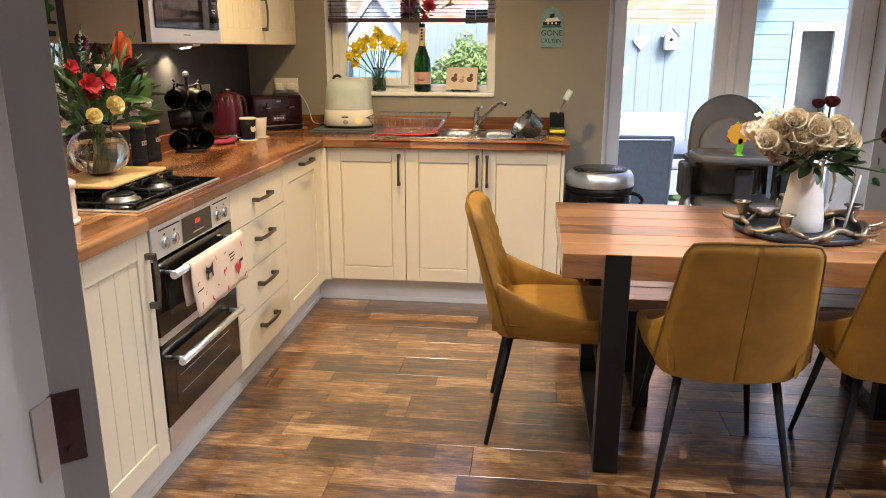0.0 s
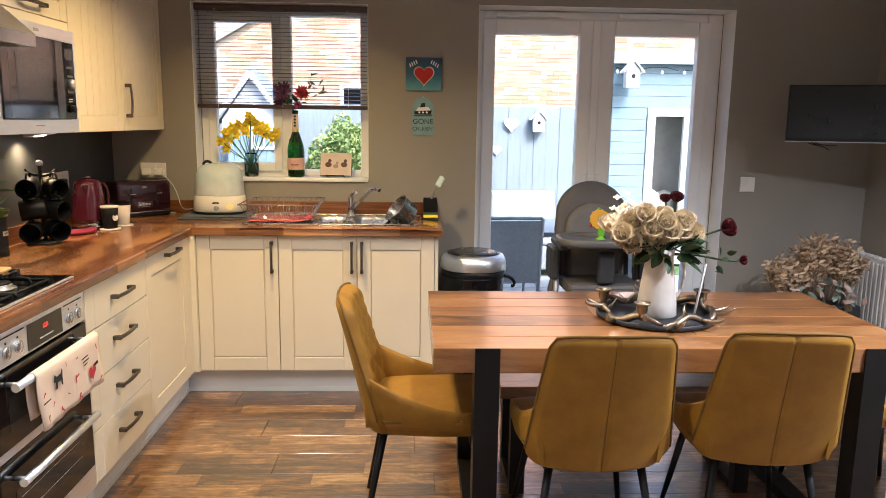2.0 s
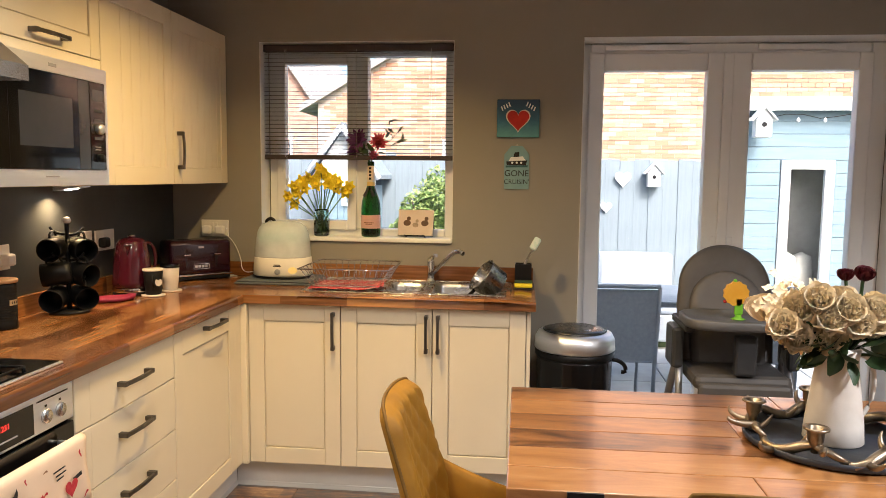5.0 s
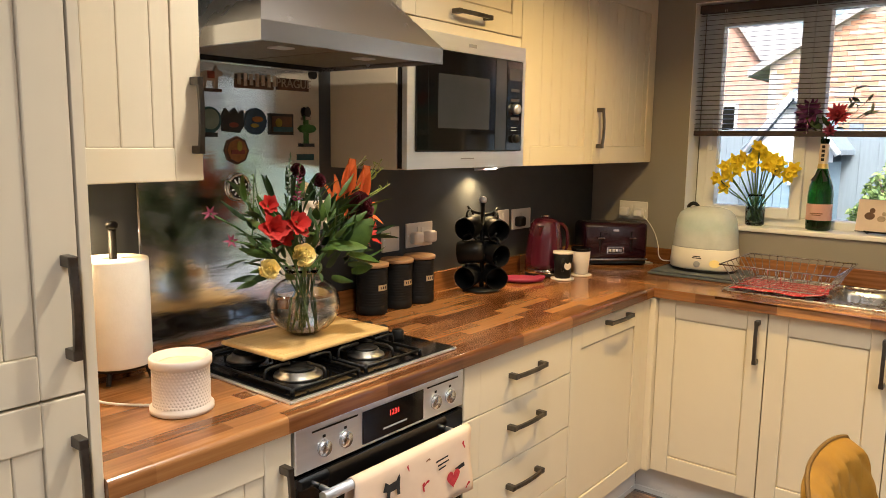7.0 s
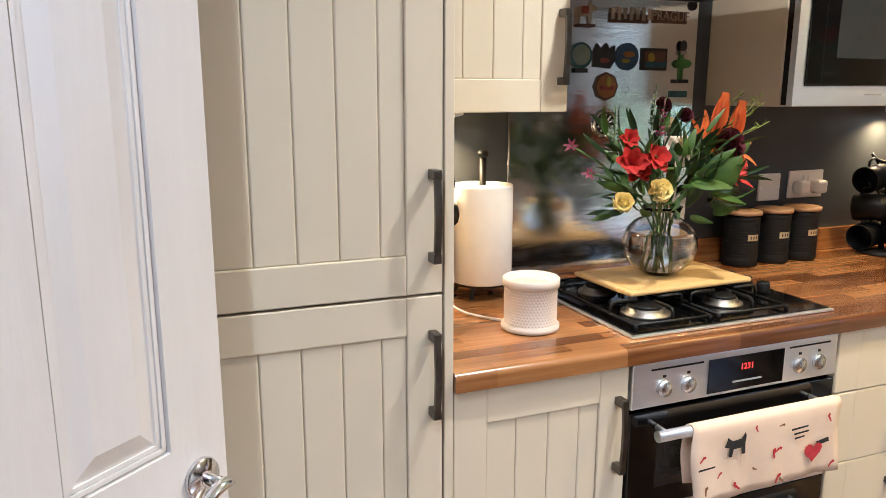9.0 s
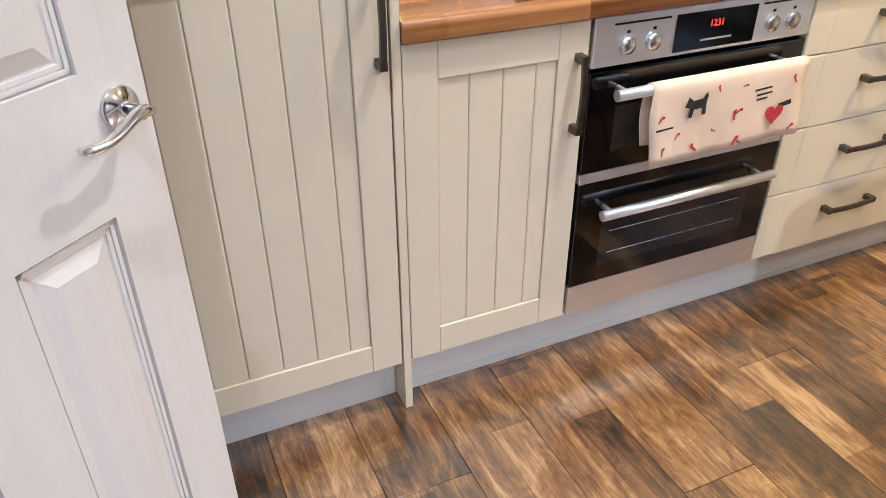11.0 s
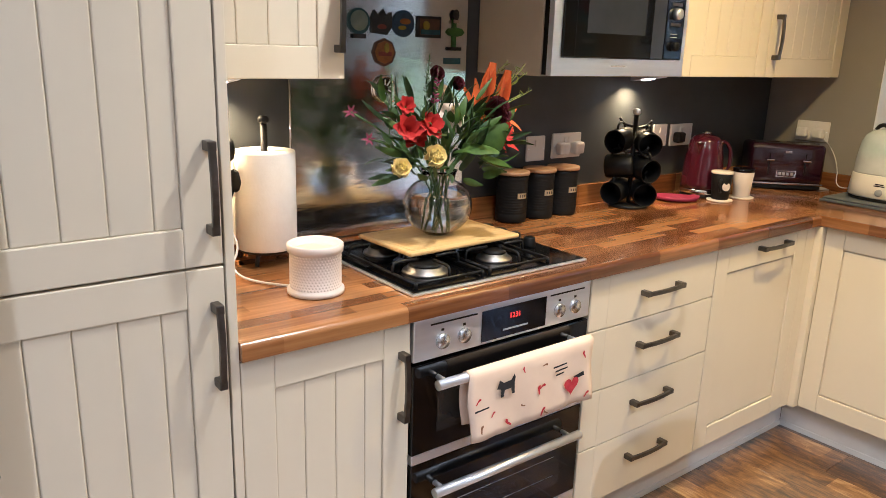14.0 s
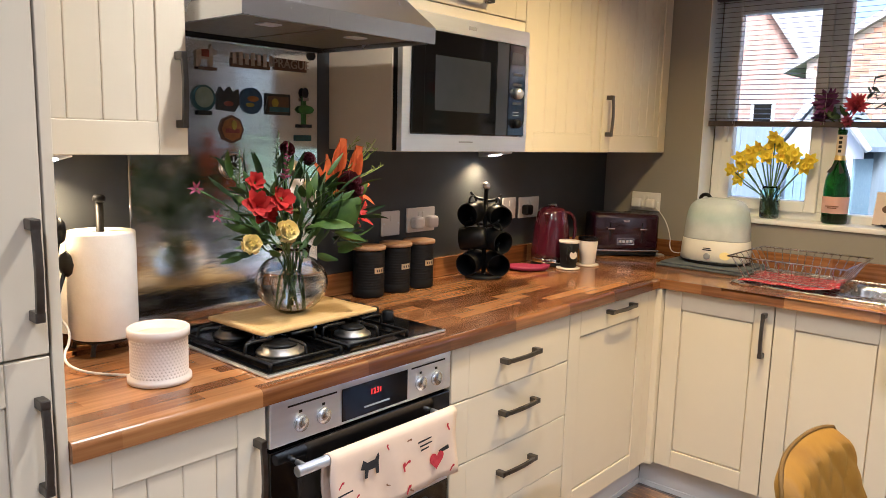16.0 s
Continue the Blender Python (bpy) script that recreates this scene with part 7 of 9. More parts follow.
def sill_bottle():
    rg = random.Random(8)
    w = thing("champagne_bottle", "large green champagne bottle with silk flowers in its neck", "bottle", pose(1.055, 5.065, SILL))
    plathe("bottle", M["green_glass"], w, [(0.04, 0.0), (0.049, 0.004), (0.0505, 0.02), (0.0505, 0.15), (0.046, 0.19), (0.03, 0.235), (0.0185, 0.27), (0.016, 0.30), (0.0165, 0.375), (0.018, 0.38), (0.018, 0.39), (0.0145, 0.392)], seg=36)
    for nm, z0, z1, r0, r1, mt, lab in (("label", 0.045, 0.115, 0.0512, 0.0512, "pink_label", "pink printed label"), ("neck_foil", 0.285, 0.37, 0.0192, 0.0186, "cream_foil", "cream foil with dark letters"), ("gold_band", 0.265, 0.285, 0.0225, 0.0194, "gold", "gold foil band")):
        bm = bmn()
        a0, a1 = (-math.pi, 0.0) if nm == "label" else (0, 2 * math.pi)
        n = 24
        for i in range(n):
            p, q = a0 + (a1 - a0) * i / n, a0 + (a1 - a0) * (i + 1) / n
            bm.faces.new([bm.verts.new(v) for v in ((r0 * math.cos(p), r0 * math.sin(p), z0), (r0 * math.cos(q), r0 * math.sin(q), z0), (r1 * math.cos(q), r1 * math.sin(q), z1), (r1 * math.cos(p), r1 * math.sin(p), z1))]).smooth = True
        part(nm, bm, M[mt], w, lab)
    for z, l in ((0.075, 0.05), (0.068, 0.035)):
        pbox("lettering_bar", M["ink_brown"], w, -l / 2, l / 2, -0.0524, -0.0505, z - 0.002, z + 0.002, 0)
    for k in range(4):
        pbox("lettering_bar", M["ink_black"], w, -0.006, 0.006, -0.0212, -0.018, 0.297 + 0.018 * k, 0.309 + 0.018 * k, 0)
    bm = bmn()
    for s in (-1, 1):
        v = [bm.verts.new(p) for p in ((0, -0.024, 0.268), (s * 0.006, -0.03, 0.262), (s * 0.034, -0.05, 0.215), (s * 0.016, -0.052, 0.21))]
        bm.faces.new(v)
    part("ribbon", bm, M["ink_black"], w)
    for c, r, mt, k in (((-0.065, -0.01, 0.50), 0.075, "f_purple", 9), ((0.045, -0.03, 0.49), 0.06, "f_red2", 8), ((-0.085, 0.0, 0.44), 0.05, "f_purple", 8), ((0.02, -0.03, 0.425), 0.032, "f_pink", 7)):
        c = Vector(c)
        d = Vector((c.x * 4, -1, 0.35)).normalized()
        ptube("stem", M["stem"], w, bez((0, 0, 0.33), (0, 0, 0.41), c * 0.5 + Vector((0, 0, 0.22)), c, 6), 0.003, 6)
        open_bloom("silk_flower", M[mt], w, c - d * r * 0.3, d, r, k, rg, 0.75, 0.5, 0.42, 0.3, 2, 0.6)
        rose("silk_centre", M[mt], w, c, d, r * 0.45, rg, 3)
    for k in range(5):
        leaf("leaf", M["dark_green"], w, Vector((rg.uniform(-0.05, 0.06), -0.02, 0.44)), (rg.uniform(-1, 1), -0.5, 0.3), 0.06, 0.035, rg)
    a, b = Vector((0.06, 0, 0.45)), Vector((0.14, -0.01, 0.57))
    for e in ((0.15, -0.01, 0.55), (0.10, 0.0, 0.60), (0.17, -0.02, 0.50)):
        stem(w, a, e, 0.0016, 0.01, rg, M["sage"], "sprig")
        for f in (0.45, 0.6, 0.75, 0.9, 1.0):
            leaf("leaf", M["sage"], w, a.lerp(Vector(e), f), (rg.uniform(-0.6, 1), -0.4, rg.uniform(-0.4, 1)), 0.04, 0.018, rg, 0.3)


M["pink_label"] = surf("pink_label", (0.60, 0.36, 0.30), (0.66, 0.42, 0.36), 20, 0.6)
M["cream_foil"] = surf("cream_foil", (0.62, 0.52, 0.40), (0.70, 0.60, 0.48), 30, 0.4)
M["gold"] = surf("gold_foil", (0.70, 0.50, 0.16), (0.80, 0.60, 0.24), 40, 0.25, metal=1.0)
M["f_red2"] = flower_mat("silk_red", (0.32, 0.02, 0.04), (0.45, 0.05, 0.08))
sill_bottle()


def photo_block():
    w = thing("picture_frame", "small glass picture of dogs on a black stand", "picture", pose(1.29, 5.06, SILL, -12, 0, -6))
    pbox("panel", M["photo_paper"], w, -0.094, 0.094, -0.004, 0.004, 0.010, 0.145, 0.002)
    pbox("glass_front", M["black_plastic"], w, -0.096, 0.096, 0.0042, 0.0065, 0.008, 0.147, 0.001, "dark backing edge")
    for x, s in ((-0.045, 1.0), (0.0, 0.8), (0.05, 1.0)):
        bm = bmn()
        lathe(bm, [(0.02 * s, 0), (0.02 * s, 0.0008)], 12, m=Matrix.Translation((x, -0.0045, 0.075 - 0.01 * (s < 1))) @ FRONT @ Matrix.Diagonal((1.0, 0.8, 1, 1)))
        lathe(bm, [(0.011 * s, 0), (0.011 * s, 0.0008)], 10, m=Matrix.Translation((x + 0.008, -0.0049, 0.098 - 0.012 * (s < 1))) @ FRONT)
        part("dog_print", bm, M["mg_brown"] if s == 1.0 else M["mg_cream"], w)
    bm = bmn()
    for x in (-0.05, 0.05):
        tube(bm, [(x, -0.03, 0.006), (x, -0.012, 0.008), (x, 0.008, 0.006), (x, 0.05, -0.006)], 0.004, 6)
    tube(bm, [(-0.05, -0.012, 0.007), (0.05, -0.012, 0.007)], 0.004, 6)
    part("stand", bm, M["black_metal"], w)


M["photo_paper"] = surf("photo_paper", (0.62, 0.50, 0.42), (0.70, 0.60, 0.52), 10, 0.35)
photo_block()


# ---- pictures on the window wall ----
def heart_canvas():
    w = thing("heart_canvas", "small teal and blue canvas painted with a red heart", "picture", pose(1.815, 4.9985, 1.733, 0, 0.0, 0))
    bm = bmn()
    box(bm, -0.105, 0.105, -0.016, 0.0, -0.093, 0.093, 0.002)
    part("canvas", bm, M["canvas"], w)
    heart = [(0.052 * math.sin(a) ** 3 * 1.05, 0.0036 * (13 * math.cos(a) - 5 * math.cos(2 * a) - 2 * math.cos(3 * a) - math.cos(4 * a))) for a in (2 * math.pi * k / 32 for k in range(32))]
    for s, mt, d in ((1.12, "photo_paper", 0.0165), (1.0, "f_red", 0.0172)):
        bm = bmn()
        f = bm.faces.new([bm.verts.new((x * s, -d, z * s - 0.005)) for x, z in heart])
        part("painted_heart", bm, M[mt], w)
    for cx, tilt in ((-0.062, 35), (0.062, -38)):
        for k in range(4):
            bm = bmn()
            box(bm, -0.003, 0.003, -0.0172, -0.0162, -0.011, 0.011, 0, m=Matrix.Translation((cx + (k - 1.5) * 0.012, 0, 0.058 + (k - 1.5) * 0.012 * math.tan(radians(tilt)) * 0.8)) @ Matrix.Rotation(radians(-tilt * 0.6), 4, "Y"))
            part("lettering_bar", bm, M["white"], w)


def gradient_canvas():
    m, t, b = nodes_of("painted_canvas")
    c = t.nodes.new("ShaderNodeTexCoord")
    sp = t.nodes.new("ShaderNodeSeparateXYZ")
    link(t, c.outputs["Generated"], sp.inputs[0])
    n = noise_node(t, 40, 4)
    a = t.nodes.new("ShaderNodeMath")
    a.operation = "MULTIPLY_ADD"
    a.inputs[1].default_value = 0.25
    link(t, n.outputs["Fac"], a.inputs[0])
    link(t, sp.outputs["Z"], a.inputs[2])
    r = ramp_node(t, a.outputs[0], [(0.15, (0.10, 0.30, 0.31)), (0.55, (0.025, 0.12, 0.20)), (1.1, (0.012, 0.05, 0.11))])
    link(t, r.outputs["Color"], b.inputs["Base Color"])
    b.inputs["Roughness"].default_value = 0.6
    add_bump(t, b, n.outputs["Fac"], 0.3, 0.001)
    return m


M["canvas"] = gradient_canvas()
heart_canvas()


def cruise_tag():
    w = thing("wall_tag", "pale teal tag shaped wall sign with a ship drawing", "wall sign", pose(1.812, 4.9985, 1.49))
    bm = bmn()
    pts = [(-0.062, -0.108), (0.062, -0.108), (0.062, 0.065), (0.028, 0.108), (-0.028, 0.108), (-0.062, 0.065)]
    a = [bm.verts.new((x, -0.006, z)) for x, z in pts]
    b = [bm.verts.new((x, 0.0, z)) for x, z in pts]
    bm.faces.new(a)
    bm.faces.new(b)
    for k in range(6):
        bm.faces.new((a[k], a[(k + 1) % 6], b[(k + 1) % 6], b[k]))
    part("board", bm, M["tag_teal"], w)
    for txt, z, s in (("GONE", -0.03, 0.043), ("CRUISIN'", -0.072, 0.032)):
        text_part("lettering", txt, s, M["ink_black"], w, Matrix.Translation((0, -0.0065, z)) @ FRONT, "hand lettered words", 0.0004)
    for nm, p, mt, d in (("hull", [(-0.05, 0.012), (0.045, 0.012), (0.052, 0.036), (-0.052, 0.03)], "ink_black", 0.0066), ("deck", [(-0.04, 0.032), (0.045, 0.036), (0.03, 0.056), (-0.03, 0.052)], "white", 0.0068), ("funnel", [(-0.018, 0.052), (0.012, 0.054), (0.012, 0.078), (-0.01, 0.076)], "ink_black", 0.0068), ("waves", [(-0.055, 0.0), (0.055, 0.002), (0.055, 0.012), (-0.055, 0.01)], "mg_teal", 0.007)):
        bm = bmn()
        bm.faces.new([bm.verts.new((x, -d, z)) for x, z in p])
        part(nm, bm, M[mt], w)
    for k in range(3):
        bm = bmn()
        lathe(bm, [(0.006, 0), (0.006, 0.0005)], 10, m=Matrix.Translation((-0.022 + 0.022 * k, -0.007, 0.024)) @ FRONT)
        part("porthole", bm, M["white"], w)
    ptube("string", M["cord"], w, bez((-0.004, -0.003, 0.095), (-0.012, -0.004, 0.12), (0.012, -0.004, 0.12), (0.004, -0.003, 0.095), 8), 0.0012, 5)


M["tag_teal"] = surf("tag_teal", (0.16, 0.29, 0.32), (0.22, 0.36, 0.39), 12, 0.6)
cruise_tag()


# ---- dining table centrepiece ----
def centrepiece():
    w = thing("candle_tray", "dark round tray ringed with metal antlers and candle cups", "tray", pose(2.655, 3.20, 0.7615))
    plathe("tray", M["tray_blue"], w, [(0.2, 0.0), (0.214, 0.003), (0.218, 0.02), (0.212, 0.02), (0.206, 0.008), (0.0003, 0.008)], seg=48)
    rg = random.Random(2)
    cups = []
    for k in range(6):
        a0 = 2 * math.pi * k / 6 + 0.25
        pts = []
        for i in range(9):
            a = a0 + 1.15 * i / 8
            r = 0.195 + 0.012 * math.sin(i * 1.1)
            pts.append((r * math.cos(a), r * math.sin(a), 0.03 + 0.016 * math.sin(i * 0.9 + k)))
        ptube("antler", M["antler"], w, pts, 0.01, 8, radii=[0.008, 0.012, 0.014, 0.014, 0.013, 0.012, 0.011, 0.009, 0.006])
        for i, out, up in ((2, 0.06, 0.03), (4, -0.03, 0.04), (6, 0.075, 0.022)):
            p = Vector(pts[i])
            d = Vector((p.x, p.y, 0)).normalized()
            ptube("tine", M["antler"], w, bez(p, p + d * out * 0.5, p + d * out + Vector((0, 0, up * 0.4)), p + d * out * 1.05 + Vector((0.01, 0, up)), 7), 0.008, 8, radii=[0.011, 0.010, 0.009, 0.008, 0.007, 0.0055, 0.004, 0.0015])
    for a in (2.85, 4.15, 0.2, 1.5):
        plathe("candle_cup", M["antler"], w, [(0.010, 0.0), (0.012, 0.02), (0.018, 0.03), (0.02, 0.052), (0.03, 0.058), (0.03, 0.063), (0.018, 0.061), (0.016, 0.045), (0.0003, 0.045)], 0.19 * math.cos(a), 0.19 * math.sin(a), 0.03, 20)


M["tray_blue"] = surf("dark_tray", (0.018, 0.022, 0.03), (0.03, 0.036, 0.046), 8, 0.4)
M["antler"] = surf("aged_silver", (0.22, 0.17, 0.115), (0.36, 0.30, 0.22), 25, 0.33, metal=1.0, bump=0.3, fine=60)
centrepiece()


def rose_jug():
    rg = random.Random(17)
    w = thing("flower_jug", "distressed white enamel jug of cream roses and burgundy buds", "jug", pose(2.66, 3.205, 0.77))
    bm = bmn()
    lathe(bm, [(0.07, 0.0), (0.073, 0.003), (0.07, 0.05), (0.052, 0.19), (0.05, 0.22), (0.056, 0.25), (0.053, 0.25), (0.047, 0.22), (0.066, 0.01), (0.0004, 0.008)], 40)
    part("jug_body", bm, M["enamel"], w)
    ptube("handle", M["enamel"], w, bez((0.05, 0.02, 0.22), (0.125, 0.03, 0.24), (0.12, 0.03, 0.08), (0.066, 0.02, 0.05), 10), 0.006, 8)
    heads = [(-0.16, 0.335), (-0.115, 0.375), (-0.06, 0.36), (-0.045, 0.30), (0.0, 0.355), (0.055, 0.35), (0.10, 0.335), (-0.12, 0.30), (-0.02, 0.385), (0.045, 0.385), (-0.085, 0.405)]
    for i, (x, z) in enumerate(heads):
        y = rg.uniform(-0.10, -0.03)
        c = Vector((x, y, z - 0.028))
        d = Vector((x * 2.2, -0.9, 0.35 + rg.uniform(-0.2, 0.2))).normalized()
        ptube("stem", M["dark_green"], w, bez((0, 0, 0.1), (0, 0, 0.25), c * 0.6 + Vector((0, 0, 0.1)), c - d * 0.03, 7), 0.003, 6)
        rose("rose", M["f_white"], w, c, d, 0.055, rg, 5)
    for i in range(9):
        x, z = rg.uniform(-0.17, 0.12), rg.uniform(0.30, 0.365)
        c = Vector((x, rg.uniform(0.0, 0.1), z))
        ptube("stem", M["dark_green"], w, bez((0, 0, 0.1), (0, 0, 0.25), c * 0.6 + Vector((0, 0, 0.1)), c, 6), 0.003, 6)
        rose("rose", M["f_white"], w, c, (x, 0.3, 0.8), 0.052, rg, 4)
    bm = bmn()
    for k in range(70):
        c = Vector((-0.135, 0.0, 0.365)) + Vector((rg.gauss(0, 0.032), rg.gauss(0, 0.03), rg.gauss(0, 0.03)))
        for j in range(4):
            petal(bm, Matrix.Translation(c) @ frame_of((c.x + 0.155, c.y - 0.05, c.z - 0.33)) @ Matrix.Rotation(j * 1.57, 4, "Z"), 0.016, 0.014, 1.1, 0.3, 0.2, 0.2, 2)
    part("hydrangea", bm, M["f_white"], w)
    for c, d, r in (((0.035, -0.04, 0.44), (0.1, -0.3, 1), 0.03), ((0.235, -0.03, 0.33), (0.9, -0.6, 0.4), 0.042), ((0.29, -0.05, 0.215), (1, -0.2, 0.05), 0.022), ((0.015, 0.02, 0.43), (0, 0, 1), 0.026)):
        c = Vector(c)
        ptube("stem", M["dark_green"], w, bez((0, 0, 0.2), (0.06, 0, 0.27), (c.x * 0.7, c.y, c.z - 0.02), c, 9), 0.0042, 6)
        rose("burgundy_rose", M["f_dark"], w, c, d, r, rg, 5)
    for i in range(55):
        a = rg.uniform(0, 2 * math.pi)
        c = Vector((0.07 * math.cos(a) + 0.02, 0.07 * math.sin(a), rg.uniform(0.22, 0.30)))
        leaf("leaf", M["dark_green"], w, c, (math.cos(a) + 0.2, math.sin(a), rg.uniform(-0.7, 0.4)), rg.uniform(0.06, 0.095), rg.uniform(0.035, 0.055), rg)
    for x, z in ((0.21, 0.26), (0.235, 0.235), (0.2, 0.19), (0.195, 0.17), (0.22, 0.22)):
        leaf("leaf", M["dark_green"], w, Vector((x, -0.04, z)), (0.3, -0.7, rg.uniform(-1, 0.4)), 0.035, 0.024, rg)
    ptube("plant_pick", M["cord"], w, [(0.105, -0.09, -0.003), (0.155, -0.05, 0.2)], 0.004, 6)


M["enamel"] = surf("white_enamel", (0.66, 0.60, 0.52), (0.78, 0.73, 0.66), 9, 0.35, bump=0.2, fine=60)
rose_jug()


# ---- by the french doors ----
def high_chair():
    w = thing("high_chair", "grey padded baby high chair with a tray", "high chair", pose(2.775, 4.56, 0))
    G = M["hc_fabric"]
    for s in (-1, 1):
        ptube("leg", M["hc_frame"], w, [(s * 0.27, -0.30, 0.02), (s * 0.235, -0.06, 0.55), (s * 0.225, 0.0, 0.70)], 0.016, 10, flat=1.3)
        ptube("leg", M["hc_frame"], w, [(s * 0.27, 0.33, 0.02), (s * 0.235, 0.08, 0.55), (s * 0.225, 0.0, 0.70)], 0.016, 10, flat=1.3)
        pbox("hinge_housing", M["hc_dark"], w, s * 0.245 - 0.025, s * 0.245 + 0.025, -0.07, 0.09, 0.62, 0.80, 0.015)
        pbox("arm_rest", M["hc_dark"], w, s * 0.215 - 0.022, s * 0.215 + 0.022, -0.16, 0.14, 0.795, 0.83, 0.012)
    for y in (-0.30, 0.33):
        ptube("foot_bar", M["hc_frame"], w, [(-0.27, y, 0.02), (0.27, y, 0.02)], 0.014, 10)
    # padded back: rounded tombstone with a raised inner pad
    for nm, sc, y, mt in (("back_shell", 1.0, 0.12, G), ("back_pad", 0.78, 0.085, M["hc_pad"])):
        bm = bmn()
        n = 22
        loop = [(-0.205 * sc, 0.0), (-0.215 * sc, 0.25 * sc)] + [(-0.205 * sc * math.cos(math.pi * k / n), 0.33 * sc + 0.19 * sc * math.sin(math.pi * k / n)) for k in range(n + 1)] + [(0.215 * sc, 0.25 * sc), (0.205 * sc, 0.0)]
        rings = []
        for ins, dy in ((0.03, 0.0), (0.008, -0.012), (0.0, -0.03), (0.008, -0.05), (0.04, -0.062)):
            k0 = 1 - ins / 0.22
            rings.append([bm.verts.new((x * k0, y + dy + 0.12 * (z / 0.5), 0.60 + 0.02 + z * k0 + ins * 0.4)) for x, z in loop])
        for a, b in zip(rings, rings[1:]):
            for k in range(len(loop)):
                bm.faces.new((a[k], a[(k + 1) % len(loop)], b[(k + 1) % len(loop)], b[k])).smooth = True
        bm.faces.new(rings[0])
        bm.faces.new(rings[-1])
        part(nm, bm, mt, w)
    for x in (-0.0,):
        for z in (0.93, 1.0):
            pbox("harness_slot", M["hc_dark"], w, -0.03, 0.03, 0.078 + 0.24 * (z - 0.62) - 0.008, 0.09 + 0.24 * (z - 0.62), z, z + 0.008, 0)
    pbox("seat", G, w, -0.2, 0.2, -0.2, 0.16, 0.56, 0.625, 0.025)
    pbox("leg_rest", G, w, -0.19, 0.19, -0.235, -0.2, 0.30, 0.60, 0.018)
    pbox("foot_rest", M["hc_dark"], w, -0.19, 0.19, -0.33, -0.2, 0.285, 0.302, 0.006)
    pbox("crotch_strap", M["hc_dark"], w, -0.045, 0.045, -0.215, -0.17, 0.63, 0.80, 0.012)
    bm = bmn()
    prof = [(1.0, 0.0), (1.03, 0.012), (1.03, 0.035), (0.99, 0.042), (0.95, 0.036), (0.92, 0.025), (0.1, 0.025)]
    rings = [[bm.verts.new((s * 0.245 * math.copysign(abs(math.cos(a)) ** 0.55, math.cos(a)), -0.14 + s * 0.155 * math.copysign(abs(math.sin(a)) ** 0.55, math.sin(a)), 0.832 + z)) for a in (2 * math.pi * i / 40 for i in range(40))] for s, z in prof]
    for a, b in zip(rings, rings[1:]):
        for i in range(40):
            bm.faces.new((a[i], a[(i + 1) % 40], b[(i + 1) % 40], b[i])).smooth = True
    bm.faces.new(rings[0])
    bm.faces.new(rings[-1])
    part("tray", bm, M["hc_tray"], w)


M["hc_fabric"] = surf("grey_vinyl", (0.078, 0.069, 0.06), (0.10, 0.09, 0.08), 8, 0.5, bump=0.2)
M["hc_pad"] = surf("grey_pad", (0.115, 0.106, 0.098), (0.145, 0.135, 0.126), 8, 0.55, bump=0.2)
M["hc_dark"] = surf("dark_grey_plastic", (0.03, 0.03, 0.03), (0.045, 0.045, 0.045), 8, 0.45)
M["hc_frame"] = surf("silver_frame", (0.30, 0.30, 0.31), (0.38, 0.38, 0.39), 8, 0.35, metal=0.6)
M["hc_tray"] = surf("grey_tray", (0.10, 0.097, 0.093), (0.13, 0.125, 0.12), 8, 0.4)
high_chair()


def suction_toy():
    w = thing("suction_toy", "orange and green suction toy on the high chair tray", "toy", pose(2.755, 4.42, 0.8575) @ Matrix.Scale(0.62, 4))
    plathe("suction_base", M["toy_green"], w, [(0.045, 0.0), (0.047, 0.004), (0.025, 0.012), (0.018, 0.03), (0.0003, 0.032)])
    pbox("stalk", M["toy_green"], w, -0.028, 0.028, -0.012, 0.012, 0.03, 0.15, 0.01)
    bm = bmn()
    pts = [(0.078 + 0.008 * (k % 2), 2 * math.pi * k / 24) for k in range(24)]
    a = [bm.verts.new((r * math.cos(t) - 0.02, -0.012, 0.175 + r * math.sin(t))) for r, t in pts]
    b = [bm.verts.new((v.co.x, 0.016, v.co.z)) for v in a]
    bm.faces.new(a)
    bm.faces.new(b)
    for k in range(24):
        bm.faces.new((a[k], a[(k + 1) % 24], b[(k + 1) % 24], b[k]))
    part("wheel", bm, M["toy_orange"], w)
    plathe("bead", M["f_red"], w, [(0.0003, -0.014), (0.012, -0.007), (0.014, 0), (0.012, 0.007), (0.0003, 0.014)], -0.09, 0.0, 0.12, 12)
    plathe("bead", M["toy_green"], w, [(0.0003, -0.014), (0.012, -0.007), (0.014, 0), (0.012, 0.007), (0.0003, 0.014)], -0.03, 0.0, 0.262, 12)


M["toy_green"] = surf("toy_green", (0.16, 0.48, 0.02), (0.22, 0.56, 0.04), 8, 0.35)
M["toy_orange"] = surf("toy_orange", (0.75, 0.36, 0.02), (0.82, 0.44, 0.04), 8, 0.35)
suction_toy()


